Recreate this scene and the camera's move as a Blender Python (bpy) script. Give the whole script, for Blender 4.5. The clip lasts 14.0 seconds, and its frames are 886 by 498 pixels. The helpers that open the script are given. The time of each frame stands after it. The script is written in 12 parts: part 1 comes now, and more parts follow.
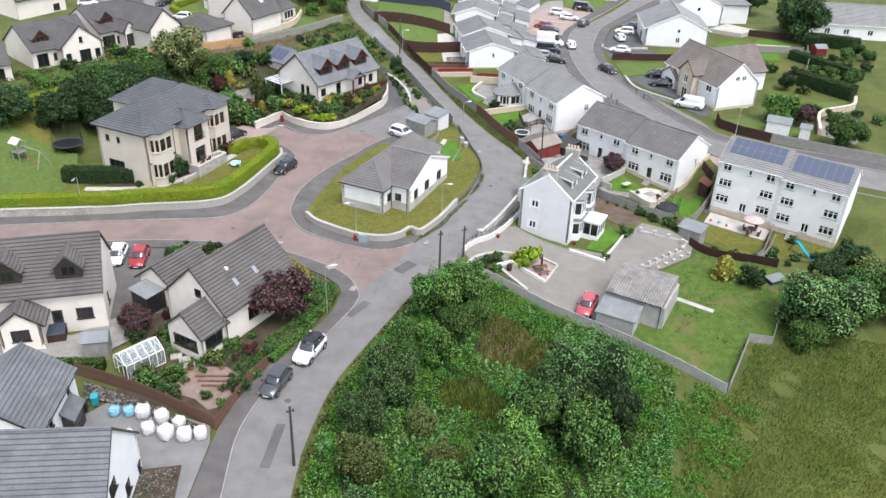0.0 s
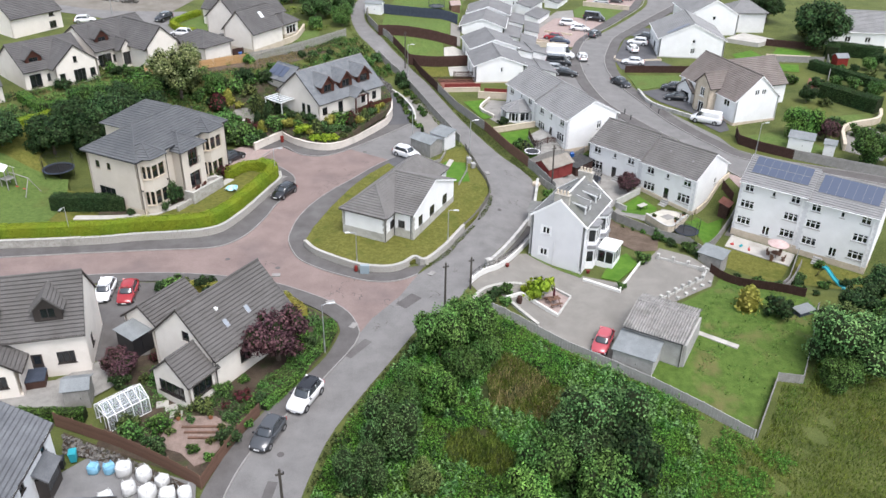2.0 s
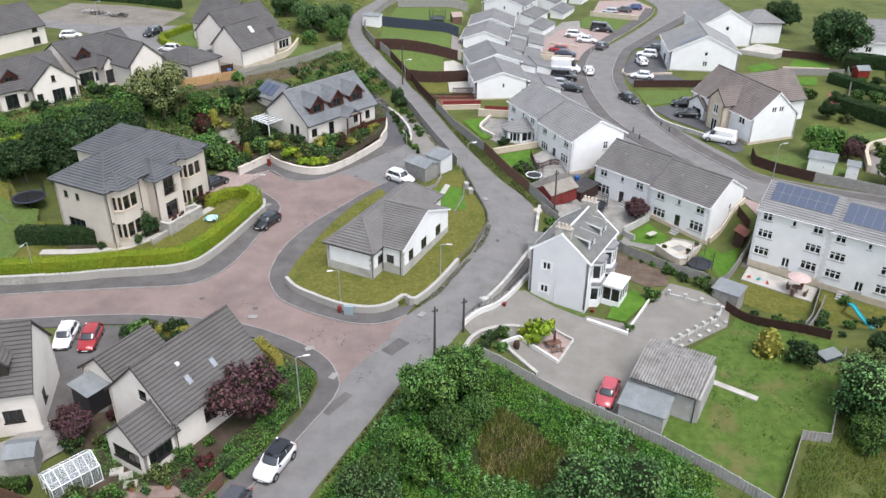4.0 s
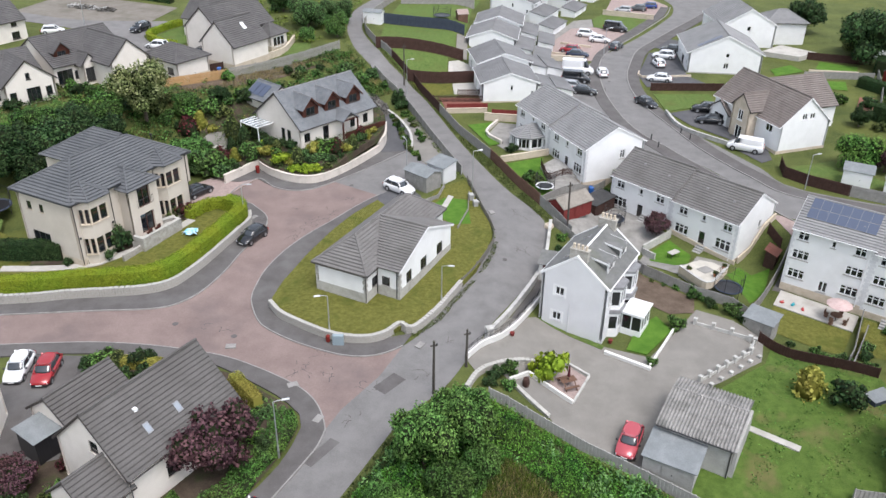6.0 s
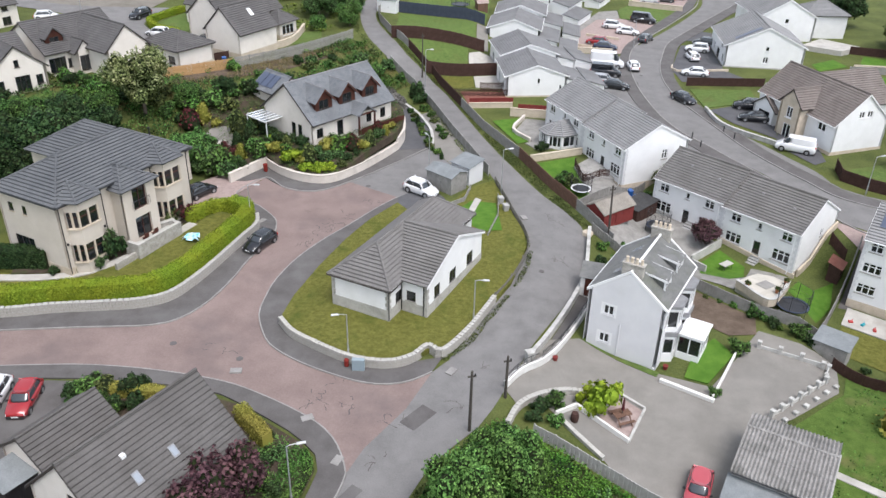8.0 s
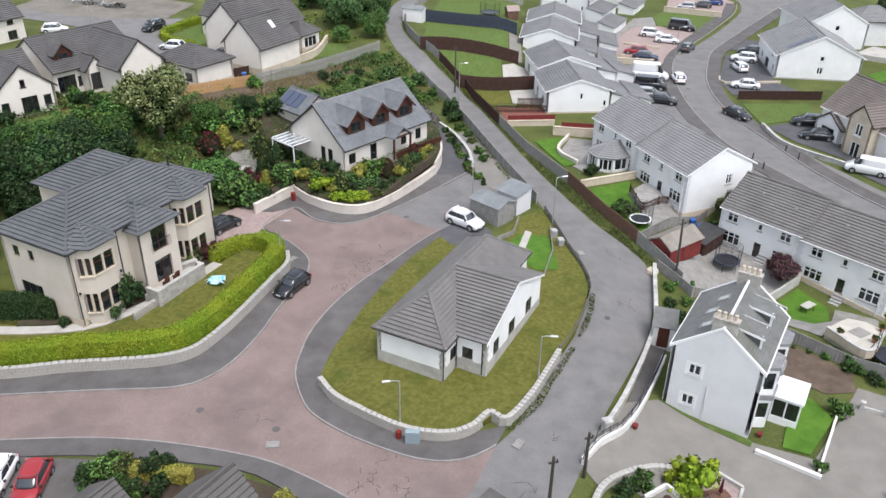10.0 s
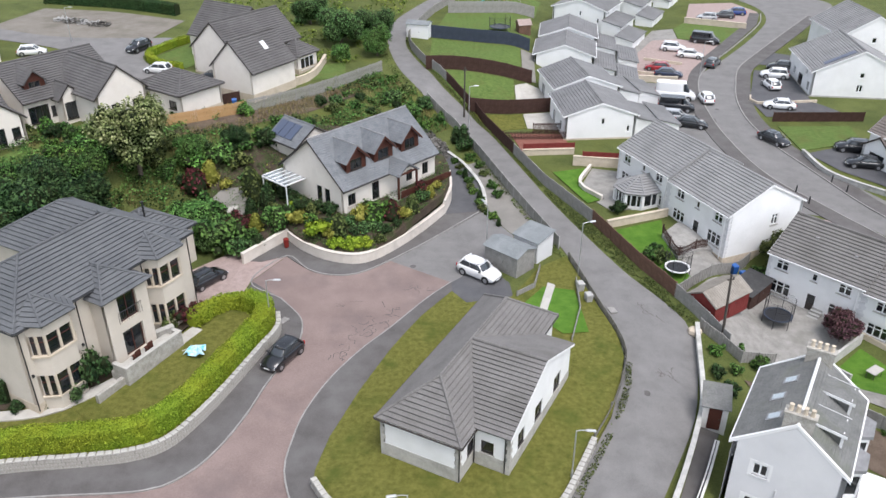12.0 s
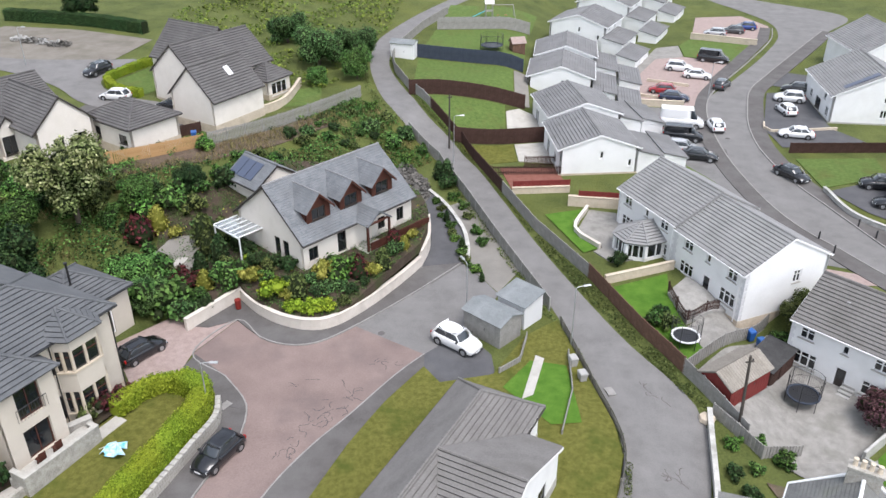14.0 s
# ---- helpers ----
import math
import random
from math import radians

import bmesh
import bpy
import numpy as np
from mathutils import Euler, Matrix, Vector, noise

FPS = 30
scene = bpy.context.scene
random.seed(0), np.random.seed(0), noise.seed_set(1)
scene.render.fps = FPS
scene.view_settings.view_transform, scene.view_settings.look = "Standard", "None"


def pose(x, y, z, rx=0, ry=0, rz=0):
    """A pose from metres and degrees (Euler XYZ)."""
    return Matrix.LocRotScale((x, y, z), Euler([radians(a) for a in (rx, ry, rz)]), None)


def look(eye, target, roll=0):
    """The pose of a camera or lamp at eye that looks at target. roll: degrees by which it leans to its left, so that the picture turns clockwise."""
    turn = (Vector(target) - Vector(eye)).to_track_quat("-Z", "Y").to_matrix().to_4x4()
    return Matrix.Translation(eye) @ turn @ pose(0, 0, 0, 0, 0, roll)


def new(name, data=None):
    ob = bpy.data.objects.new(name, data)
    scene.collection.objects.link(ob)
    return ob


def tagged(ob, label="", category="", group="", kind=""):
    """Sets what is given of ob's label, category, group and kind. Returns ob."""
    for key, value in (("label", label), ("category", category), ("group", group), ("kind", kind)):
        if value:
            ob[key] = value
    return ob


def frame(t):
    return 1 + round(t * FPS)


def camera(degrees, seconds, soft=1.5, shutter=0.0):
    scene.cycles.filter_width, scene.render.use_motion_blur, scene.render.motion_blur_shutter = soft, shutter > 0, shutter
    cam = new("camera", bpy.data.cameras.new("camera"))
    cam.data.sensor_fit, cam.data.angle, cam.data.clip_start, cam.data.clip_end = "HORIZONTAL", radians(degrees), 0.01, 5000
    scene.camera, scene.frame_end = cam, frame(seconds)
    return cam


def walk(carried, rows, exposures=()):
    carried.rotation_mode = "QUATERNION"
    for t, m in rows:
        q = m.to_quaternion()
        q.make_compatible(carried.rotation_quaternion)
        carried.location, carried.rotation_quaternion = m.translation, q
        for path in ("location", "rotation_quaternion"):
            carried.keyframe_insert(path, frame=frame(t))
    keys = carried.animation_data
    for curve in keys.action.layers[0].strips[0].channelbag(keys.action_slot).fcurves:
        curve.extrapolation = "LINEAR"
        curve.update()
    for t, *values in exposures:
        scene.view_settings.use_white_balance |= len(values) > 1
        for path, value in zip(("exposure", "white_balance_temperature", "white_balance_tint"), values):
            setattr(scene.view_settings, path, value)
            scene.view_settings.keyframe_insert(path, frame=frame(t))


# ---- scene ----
cam = camera(57.7, 14.0)
PATH = [
    (0, (1.784, 0.049, 45.769), (1.731, 1.785, 44.777), 2.1),
    (0.5, (1.684, 1.184, 45.682), (1.622, 2.923, 44.696), 1.8),
    (1, (1.694, 2.565, 45.731), (1.626, 4.305, 44.747), 1.6),
    (1.5, (1.85, 4.202, 45.719), (1.774, 5.943, 44.737), 1.4),
    (2, (2.116, 5.88, 45.616), (2.034, 7.622, 44.636), 1.2),
    (2.5, (2.452, 7.811, 45.491), (2.364, 9.554, 44.515), 1.0),
    (3, (2.845, 9.692, 45.378), (2.753, 11.437, 44.405), 0.9),
    (3.5, (3.299, 11.765, 45.285), (3.194, 13.51, 44.314), 0.7),
    (4, (3.755, 13.769, 45.171), (3.644, 15.515, 44.202), 0.6),
    (6.5, (3.091, 24.588, 41.636), (2.967, 26.331, 40.663), 1.1),
    (7, (2.367, 26.682, 40.358), (2.244, 28.423, 39.381), 1.3),
    (7.5, (1.339, 28.637, 39.896), (1.217, 30.377, 38.916), 1.4),
    (8, (0.175, 30.595, 39.657), (0.049, 32.334, 38.677), 1.4),
    (10.5, (-5.342, 41.502, 38.794), (-5.49, 43.24, 37.816), 0.7),
    (11, (-5.83, 44.063, 38.679), (-5.981, 45.801, 37.702), 0.5),
    (11.5, (-6.121, 46.573, 38.509), (-6.273, 48.314, 37.536), 0.4),
    (12, (-6.056, 49.42, 38.336), (-6.212, 51.162, 37.365), 0.2),
    (12.5, (-5.86, 52.022, 38.213), (-6.017, 53.765, 37.245), 0.1),
    (13, (-5.529, 54.927, 38.113), (-5.686, 56.671, 37.146), 0.1),
    (13.5, (-5.054, 57.633, 38.011), (-5.221, 59.376, 37.046), 0.0),
    (14, (-4.501, 60.486, 37.9), (-4.668, 62.231, 36.938), 0.0),
]
walk(cam, [(t, look(eye, target, roll)) for t, eye, target, roll in PATH], exposures=[(0, 1.28), (4, 1.1), (8, 1.03), (11, 1.0), (14, 1.14)])

# ---- light: a bright overcast day ----
world = bpy.data.worlds.new("overcast_sky")
scene.world = world
world.use_nodes = True
wn, wl = world.node_tree.nodes, world.node_tree.links
sky = wn.new("ShaderNodeTexSky")
sky.sky_type = "NISHITA"
sky.sun_disc = False
sky.sun_elevation, sky.sun_rotation = radians(64), radians(143)
sky.dust_density, sky.air_density = 1.5, 1.0
grey_sky = wn.new("ShaderNodeHueSaturation")
grey_sky.inputs["Saturation"].default_value = 0.45
wl.new(sky.outputs[0], grey_sky.inputs["Color"])
wl.new(grey_sky.outputs[0], wn["Background"].inputs["Color"])
wn["Background"].inputs["Strength"].default_value = 0.15
sun = new("sun", bpy.data.lights.new("sun", "SUN"))
sun.data.energy, sun.data.angle, sun.data.color = 1.4, radians(30), (1.0, 0.955, 0.965)
sun.matrix_world = look((13, -17.3, 44.4), (0, 0, 0))


# ---- materials ----
def surface(name, low, high, scale=1.0, rough=0.8, bump=0.2, fine=14.0, metal=0.0, stain=None, stain_scale=0.25, stain_amount=0.5,
            stain_from=0.52, island=0.0, bump_size=0.02, spec=0.16, detail=6.0):
    """A surface that varies at two scales between two colours, with stains and relief; sizes in metres."""
    m = bpy.data.materials.new(name)
    m.use_nodes = True
    n, l = m.node_tree.nodes, m.node_tree.links
    b = n["Principled BSDF"]
    b.inputs["Metallic"].default_value = metal
    b.inputs["Specular IOR Level"].default_value = spec
    co = n.new("ShaderNodeNewGeometry").outputs["Position"] if stain_scale < 0 else n.new("ShaderNodeTexCoord").outputs["Object"]
    def noise_at(s, d=detail):
        t = n.new("ShaderNodeTexNoise")
        t.inputs["Scale"].default_value, t.inputs["Detail"].default_value, t.inputs["Roughness"].default_value = s, d, 0.6
        l.new(co, t.inputs["Vector"])
        return t.outputs["Fac"]
    def mixed(fac, a, c):
        x = n.new("ShaderNodeMix")
        x.data_type = "RGBA"
        if isinstance(fac, float):
            x.inputs[0].default_value = fac
        else:
            l.new(fac, x.inputs[0])
        for at, v in ((6, a), (7, c)):
            if isinstance(v, tuple):
                x.inputs[at].default_value = (*v, 1)
            else:
                l.new(v, x.inputs[at])
        return x.outputs[2]
    def stretch(fac, lo, hi, top=1.0):
        r = n.new("ShaderNodeMapRange")
        r.inputs["From Min"].default_value, r.inputs["From Max"].default_value, r.inputs["To Max"].default_value = lo, hi, top
        l.new(fac, r.inputs["Value"])
        return r.outputs[0]
    big, small = noise_at(scale), noise_at(scale * fine, 3.0)
    both = n.new("ShaderNodeMath")
    both.operation = "MULTIPLY_ADD"
    both.inputs[1].default_value = 0.45
    l.new(small, both.inputs[0])
    half = n.new("ShaderNodeMath")
    half.operation = "MULTIPLY"
    half.inputs[1].default_value = 0.55
    l.new(big, half.inputs[0])
    l.new(half.outputs[0], both.inputs[2])
    colour = mixed(stretch(both.outputs[0], 0.36, 0.64), low, high)
    if island:
        shade = n.new("ShaderNodeHueSaturation")
        per = n.new("ShaderNodeMapRange")
        per.inputs["To Min"].default_value, per.inputs["To Max"].default_value = 1 - island, 1 + island
        l.new(n.new("ShaderNodeNewGeometry").outputs["Random Per Island"], per.inputs["Value"])
        l.new(per.outputs[0], shade.inputs["Value"])
        l.new(colour, shade.inputs["Color"])
        colour = shade.outputs[0]
    if stain:
        colour = mixed(stretch(noise_at(abs(stain_scale), 5.0), stain_from, stain_from + 0.16, stain_amount), colour, stain)
    l.new(colour, b.inputs["Base Color"])
    r = n.new("ShaderNodeMapRange")
    r.inputs["To Min"].default_value, r.inputs["To Max"].default_value = max(rough - 0.12, 0.02), min(rough + 0.12, 1)
    l.new(small, r.inputs["Value"])
    l.new(r.outputs[0], b.inputs["Roughness"])
    if bump:
        u = n.new("ShaderNodeBump")
        u.inputs["Strength"].default_value, u.inputs["Distance"].default_value = bump, bump_size
        l.new(small, u.inputs["Height"])
        l.new(u.outputs[0], b.inputs["Normal"])
    return m


def leafage(name, low, high, spread=0.35, gloss=0.06):
    """Leaves: each leaf its own shade."""
    m = bpy.data.materials.new(name)
    m.use_nodes = True
    n, l = m.node_tree.nodes, m.node_tree.links
    b = n["Principled BSDF"]
    b.inputs["Roughness"].default_value = 0.6
    b.inputs["Specular IOR Level"].default_value = gloss
    geo, info = n.new("ShaderNodeNewGeometry"), n.new("ShaderNodeObjectInfo")
    ramp = n.new("ShaderNodeMix")
    ramp.data_type = "RGBA"
    ramp.inputs[6].default_value, ramp.inputs[7].default_value = (*(0.5 * c for c in low), 1), (*(1.12 * c for c in high), 1)
    few = n.new("ShaderNodeMath")
    few.operation = "POWER"
    few.inputs[1].default_value = 1.35
    l.new(geo.outputs["Random Per Island"], few.inputs[0])
    l.new(few.outputs[0], ramp.inputs[0])
    shade = n.new("ShaderNodeHueSaturation")
    per = n.new("ShaderNodeMapRange")
    per.inputs["To Min"].default_value, per.inputs["To Max"].default_value = 1 - spread, 1 + spread
    l.new(info.outputs["Random"], per.inputs["Value"])
    l.new(per.outputs[0], shade.inputs["Value"])
    l.new(ramp.outputs[2], shade.inputs["Color"])
    patch = n.new("ShaderNodeTexNoise")
    patch.inputs["Scale"].default_value = 0.35
    l.new(geo.outputs["Position"], patch.inputs["Vector"])
    turn = n.new("ShaderNodeMapRange")
    turn.inputs["From Min"].default_value, turn.inputs["From Max"].default_value = 0.35, 0.65
    turn.inputs["To Min"].default_value, turn.inputs["To Max"].default_value = 0.485, 0.515
    l.new(patch.outputs["Fac"], turn.inputs["Value"])
    l.new(turn.outputs[0], shade.inputs["Hue"])
    l.new(shade.outputs[0], b.inputs["Base Color"])
    return m


def plain(name, colour, rough=0.5, metal=0.0, coat=0.0, spec=0.5):
    m = bpy.data.materials.new(name)
    m.use_nodes = True
    b = m.node_tree.nodes["Principled BSDF"]
    b.inputs["Base Color"].default_value = (*colour, 1)
    b.inputs["Roughness"].default_value, b.inputs["Metallic"].default_value = rough, metal
    b.inputs["Coat Weight"].default_value, b.inputs["Specular IOR Level"].default_value = coat, spec
    return m


def clear(name, tint=(0.9, 0.95, 0.97), rough=0.03):
    m = plain(name, tint, rough)
    m.node_tree.nodes["Principled BSDF"].inputs["Transmission Weight"].default_value = 0.85
    return m


ASPHALT = surface("worn_asphalt", (0.138, 0.134, 0.13), (0.205, 0.199, 0.194), 0.5, 0.9, 0.3, 30, stain=(0.165, 0.161, 0.158), stain_scale=0.22, stain_amount=0.3)
LANE = surface("patched_lane_asphalt", (0.14, 0.138, 0.136), (0.22, 0.216, 0.212), 0.5, 0.9, 0.3, 30, stain=(0.11, 0.11, 0.115), stain_scale=0.2, stain_amount=0.6)
RED_ROAD = surface("faded_red_road", (0.172, 0.129, 0.118), (0.245, 0.188, 0.172), 0.3, 0.9, 0.3, 30, stain=(0.135, 0.108, 0.104), stain_scale=0.16, stain_amount=0.6)
FOOTWAY = surface("dark_footway_asphalt", (0.084, 0.078, 0.075), (0.13, 0.123, 0.12), 0.6, 0.92, 0.3, 30, stain=(0.155, 0.15, 0.146), stain_scale=0.2, stain_amount=0.5)
DRIVE = surface("fresh_dark_asphalt", (0.075, 0.075, 0.08), (0.11, 0.11, 0.115), 0.6, 0.9, 0.3, 30)
BROWN_GRAVEL = surface("brown_grey_gravel", (0.145, 0.13, 0.11), (0.22, 0.202, 0.174), 0.5, 0.95, 0.5, 40, stain=(0.12, 0.11, 0.085), stain_scale=0.2, stain_amount=0.6)
PATIO_GREY = surface("worn_grey_slabs", (0.19, 0.182, 0.168), (0.3, 0.29, 0.27), 1.3, 0.9, 0.4, 14, stain=(0.15, 0.145, 0.125), stain_scale=0.5, stain_amount=0.6)
YARD = surface("grey_gravel_yard", (0.175, 0.165, 0.148), (0.245, 0.232, 0.21), 0.5, 0.95, 0.5, 40, stain=(0.156, 0.148, 0.136), stain_scale=0.15, stain_amount=0.5)
KERB = surface("concrete_kerb", (0.2, 0.193, 0.182), (0.31, 0.30, 0.287), 1.2, 0.85, 0.3, 20)
PAVING = surface("pale_paving", (0.357, 0.34, 0.306), (0.476, 0.459, 0.425), 1.1, 0.85, 0.3, 18, stain=(0.255, 0.246, 0.221), stain_scale=0.4)
PINK_PAVING = surface("pink_block_paving", (0.255, 0.195, 0.178), (0.36, 0.285, 0.262), 2.2, 0.85, 0.4, 8)
FIELD = surface("rough_field_grass", (0.048, 0.064, 0.017), (0.118, 0.136, 0.042), 0.22, 0.95, 0.8, 30, stain=(0.115, 0.125, 0.03), stain_scale=0.09, stain_amount=0.6, bump_size=0.12)
LAWN = surface("mown_lawn", (0.058, 0.098, 0.022), (0.128, 0.18, 0.05), 2.2, 0.95, 0.8, 18, stain=(0.1, 0.105, 0.032), stain_scale=0.3, stain_amount=0.6, bump_size=0.05)
DRY_LAWN = surface("olive_dry_lawn", (0.07, 0.079, 0.014), (0.172, 0.164, 0.042), 2.6, 0.95, 0.8, 16, stain=(0.07, 0.09, 0.016), stain_scale=0.45, stain_amount=0.75, bump_size=0.05)
FALSE_LAWN = surface("bright_lawn", (0.046, 0.118, 0.012), (0.098, 0.19, 0.026), 0.9, 0.9, 0.7, 18, bump_size=0.03)
PADDOCK = surface("worn_paddock_grass", (0.044, 0.08, 0.014), (0.1, 0.155, 0.032), 1.3, 0.95, 0.6, 20, stain=(0.14, 0.122, 0.052), stain_scale=0.24, stain_amount=0.9, stain_from=0.5, bump_size=0.06)
SOIL = surface("garden_soil", (0.045, 0.033, 0.024), (0.0896, 0.069, 0.051), 0.8, 0.95, 0.8, 16, stain=(0.045, 0.0638, 0.0188), stain_scale=0.5, stain_amount=0.8, bump_size=0.08)
WHITE_WALL = surface("white_render", (0.70, 0.70, 0.695), (0.79, 0.79, 0.785), 0.5, 0.9, 0.25, 40, stain=(0.62, 0.62, 0.6), stain_scale=0.3, stain_amount=0.4, bump_size=0.01)
GREY_WALL = surface("pale_grey_render", (0.58, 0.58, 0.59), (0.66, 0.66, 0.665), 0.5, 0.9, 0.25, 40, stain=(0.5, 0.5, 0.49), stain_scale=0.3, stain_amount=0.4, bump_size=0.01)
CREAM_WALL = surface("cream_render", (0.50, 0.45, 0.385), (0.585, 0.53, 0.46), 0.5, 0.9, 0.25, 40, stain=(0.46, 0.41, 0.345), stain_scale=0.3, stain_amount=0.4, bump_size=0.01)
IVORY_WALL = surface("ivory_render", (0.66, 0.61, 0.545), (0.75, 0.70, 0.64), 0.5, 0.9, 0.25, 40, stain=(0.52, 0.48, 0.43), stain_scale=0.3, stain_amount=0.4, bump_size=0.01)
SANDSTONE = surface("buff_sandstone", (0.46, 0.39, 0.30), (0.60, 0.52, 0.42), 1.6, 0.9, 0.5, 8, stain=(0.36, 0.31, 0.25), stain_scale=0.5)
RUBBLE = surface("weathered_rubble_stone", (0.27, 0.255, 0.225), (0.47, 0.45, 0.41), 2.2, 0.95, 0.9, 5, stain=(0.19, 0.185, 0.16), stain_scale=0.7, bump_size=0.06)
BASE_STONE = surface("grey_base_course", (0.34, 0.33, 0.30), (0.48, 0.465, 0.43), 1.8, 0.95, 0.8, 6, stain=(0.25, 0.245, 0.22), stain_scale=0.6, bump_size=0.04)
TILE = surface("grey_brown_concrete_tiles", (0.13, 0.124, 0.119), (0.19, 0.182, 0.175), 0.7, 0.8, 0.4, 12, stain=(0.0989, 0.0946, 0.086), stain_scale=0.35, stain_amount=0.6)
BROWN_TILE = surface("brown_concrete_tiles", (0.088, 0.083, 0.079), (0.132, 0.125, 0.12), 0.7, 0.8, 0.4, 12, stain=(0.0646, 0.0598, 0.0558), stain_scale=0.35, stain_amount=0.6)
DARK_TILE = surface("dark_brown_tiles", (0.09, 0.086, 0.085), (0.142, 0.136, 0.133), 0.7, 0.8, 0.4, 12, stain=(0.072, 0.068, 0.066), stain_scale=0.35, stain_amount=0.6)
WARM_TILE = surface("warm_brown_grey_tiles", (0.15, 0.128, 0.116), (0.215, 0.188, 0.173), 0.7, 0.8, 0.4, 12, stain=(0.12, 0.105, 0.096), stain_scale=0.35, stain_amount=0.6)
DARK_SLATE = surface("dark_blue_grey_slates", (0.105, 0.11, 0.118), (0.165, 0.172, 0.182), 0.9, 0.7, 0.4, 9, stain=(0.085, 0.09, 0.096), stain_scale=0.4, stain_amount=0.6)
ROW_TILE = surface("weathered_grey_row_tiles", (0.15, 0.15, 0.152), (0.225, 0.224, 0.224), 0.7, 0.8, 0.4, 12, stain=(0.115, 0.115, 0.112), stain_scale=0.35, stain_amount=0.6)
GREY_TILE = surface("grey_concrete_tiles", (0.20, 0.20, 0.2), (0.28, 0.278, 0.275), 0.7, 0.8, 0.4, 12, stain=(0.16, 0.16, 0.16), stain_scale=0.35, stain_amount=0.6)
BLUE_TILE = surface("blue_grey_tiles", (0.0819, 0.0866, 0.0928), (0.129, 0.133, 0.138), 0.7, 0.7, 0.4, 12, stain=(0.078, 0.0819, 0.0874), stain_scale=0.35, stain_amount=0.5)
SLATE = surface("mottled_slate", (0.112, 0.121, 0.13), (0.205, 0.214, 0.224), 1.6, 0.65, 0.5, 7, stain=(0.107, 0.111, 0.115), stain_scale=0.4, stain_amount=0.5, island=0.1)
OLD_SLATE = surface("old_mossy_slate", (0.108, 0.11, 0.107), (0.185, 0.186, 0.179), 0.9, 0.7, 0.5, 9, stain=(0.118, 0.128, 0.09), stain_scale=0.4, stain_amount=0.6, island=0.12)
LEAD = surface("lead_ridge", (0.17, 0.17, 0.175), (0.27, 0.27, 0.275), 1.5, 0.6, 0.3, 10)
DARK_TRIM = plain("dark_brown_trim", (0.035, 0.028, 0.025), 0.5)
BLACK_TRIM = plain("black_plastic_trim", (0.02, 0.02, 0.022), 0.4)
WHITE_TRIM = plain("white_plastic_trim", (0.78, 0.78, 0.78), 0.4)
BROWN_WOOD = surface("red_brown_stained_wood", (0.052, 0.019, 0.014), (0.092, 0.036, 0.025), 1.2, 0.6, 0.4, 12)
GLASS = plain("window_glass", (0.012, 0.015, 0.018), 0.04, 0.0, 0.0, 0.9)
# Pale, half-metal colour: the sky's reflection in roof panes is painted in.
SKYLIGHT = plain("sky_pale_roof_glass", (0.38, 0.41, 0.44), 0.08, 0.55)
CLEAR = clear("clear_glass")
TERRACOTTA = surface("terracotta", (0.30, 0.12, 0.06), (0.42, 0.19, 0.10), 3.0, 0.85, 0.3, 8)
CREAM_PAVING = surface("cream_slabs", (0.4, 0.375, 0.32), (0.52, 0.49, 0.43), 1.1, 0.85, 0.3, 18, stain=(0.3, 0.28, 0.235), stain_scale=0.4)
BROWN_PAVING = surface("brown_garden_paving", (0.17, 0.125, 0.105), (0.27, 0.205, 0.175), 2.2, 0.9, 0.5, 8, stain=(0.12, 0.10, 0.08), stain_scale=0.6)
BANK_SOIL = surface("bare_bank_earth", (0.085, 0.062, 0.046), (0.165, 0.125, 0.095), 0.9, 0.95, 0.9, 14, stain=(0.07, 0.08, 0.04), stain_scale=0.4, stain_amount=0.6, bump_size=0.1)
STALK_BROWN = leafage("dead_brown_stalks", (0.10, 0.065, 0.045), (0.22, 0.15, 0.10), 0.1)


# ---- ways to build ----
def smooth(a, b, v):
    u = min(max((v - a) / (b - a), 0.0), 1.0)
    return u * u * (3 - 2 * u)


def ground(x, y):
    """The lie of the land: a street that climbs gently, a plateau to the north-west, yards and a field that drop to the east."""
    rise = 0.5 * smooth(85, 105, y) + 1.0 * smooth(110, 165, y) + 0.8 * smooth(165, 220, y)
    d = -(x + 37) * 0.765 + (y - 140) * 0.647
    up = smooth(-15, -1, d) * (1 - smooth(-8, 5, x) * smooth(140, 150, y))
    z = rise * (1 - up) + (5.0 + 2.5 * smooth(0, 60, d)) * up
    z -= 1.6 * smooth(3, 12, x) * (1 - smooth(100, 113, y))
    z -= 1.6 * (1 - smooth(50, 80, y)) * smooth(2, 20, x)
    # sunken gardens before the two lower terraces
    z -= 2.1 * smooth(12, 17, x) * smooth(99, 106, y) * smooth(-2.5, 1.5, -(x - 27.2) * 0.676 - (y - 113.1) * 0.737)
    return z - 2.2 * smooth(27, 33, x) * smooth(82, 90, y) * (1 - smooth(99, 106, y)) * smooth(-2.5, 1.5, -(x - 44.0) * 0.53 - (y - 99.3) * 0.848)


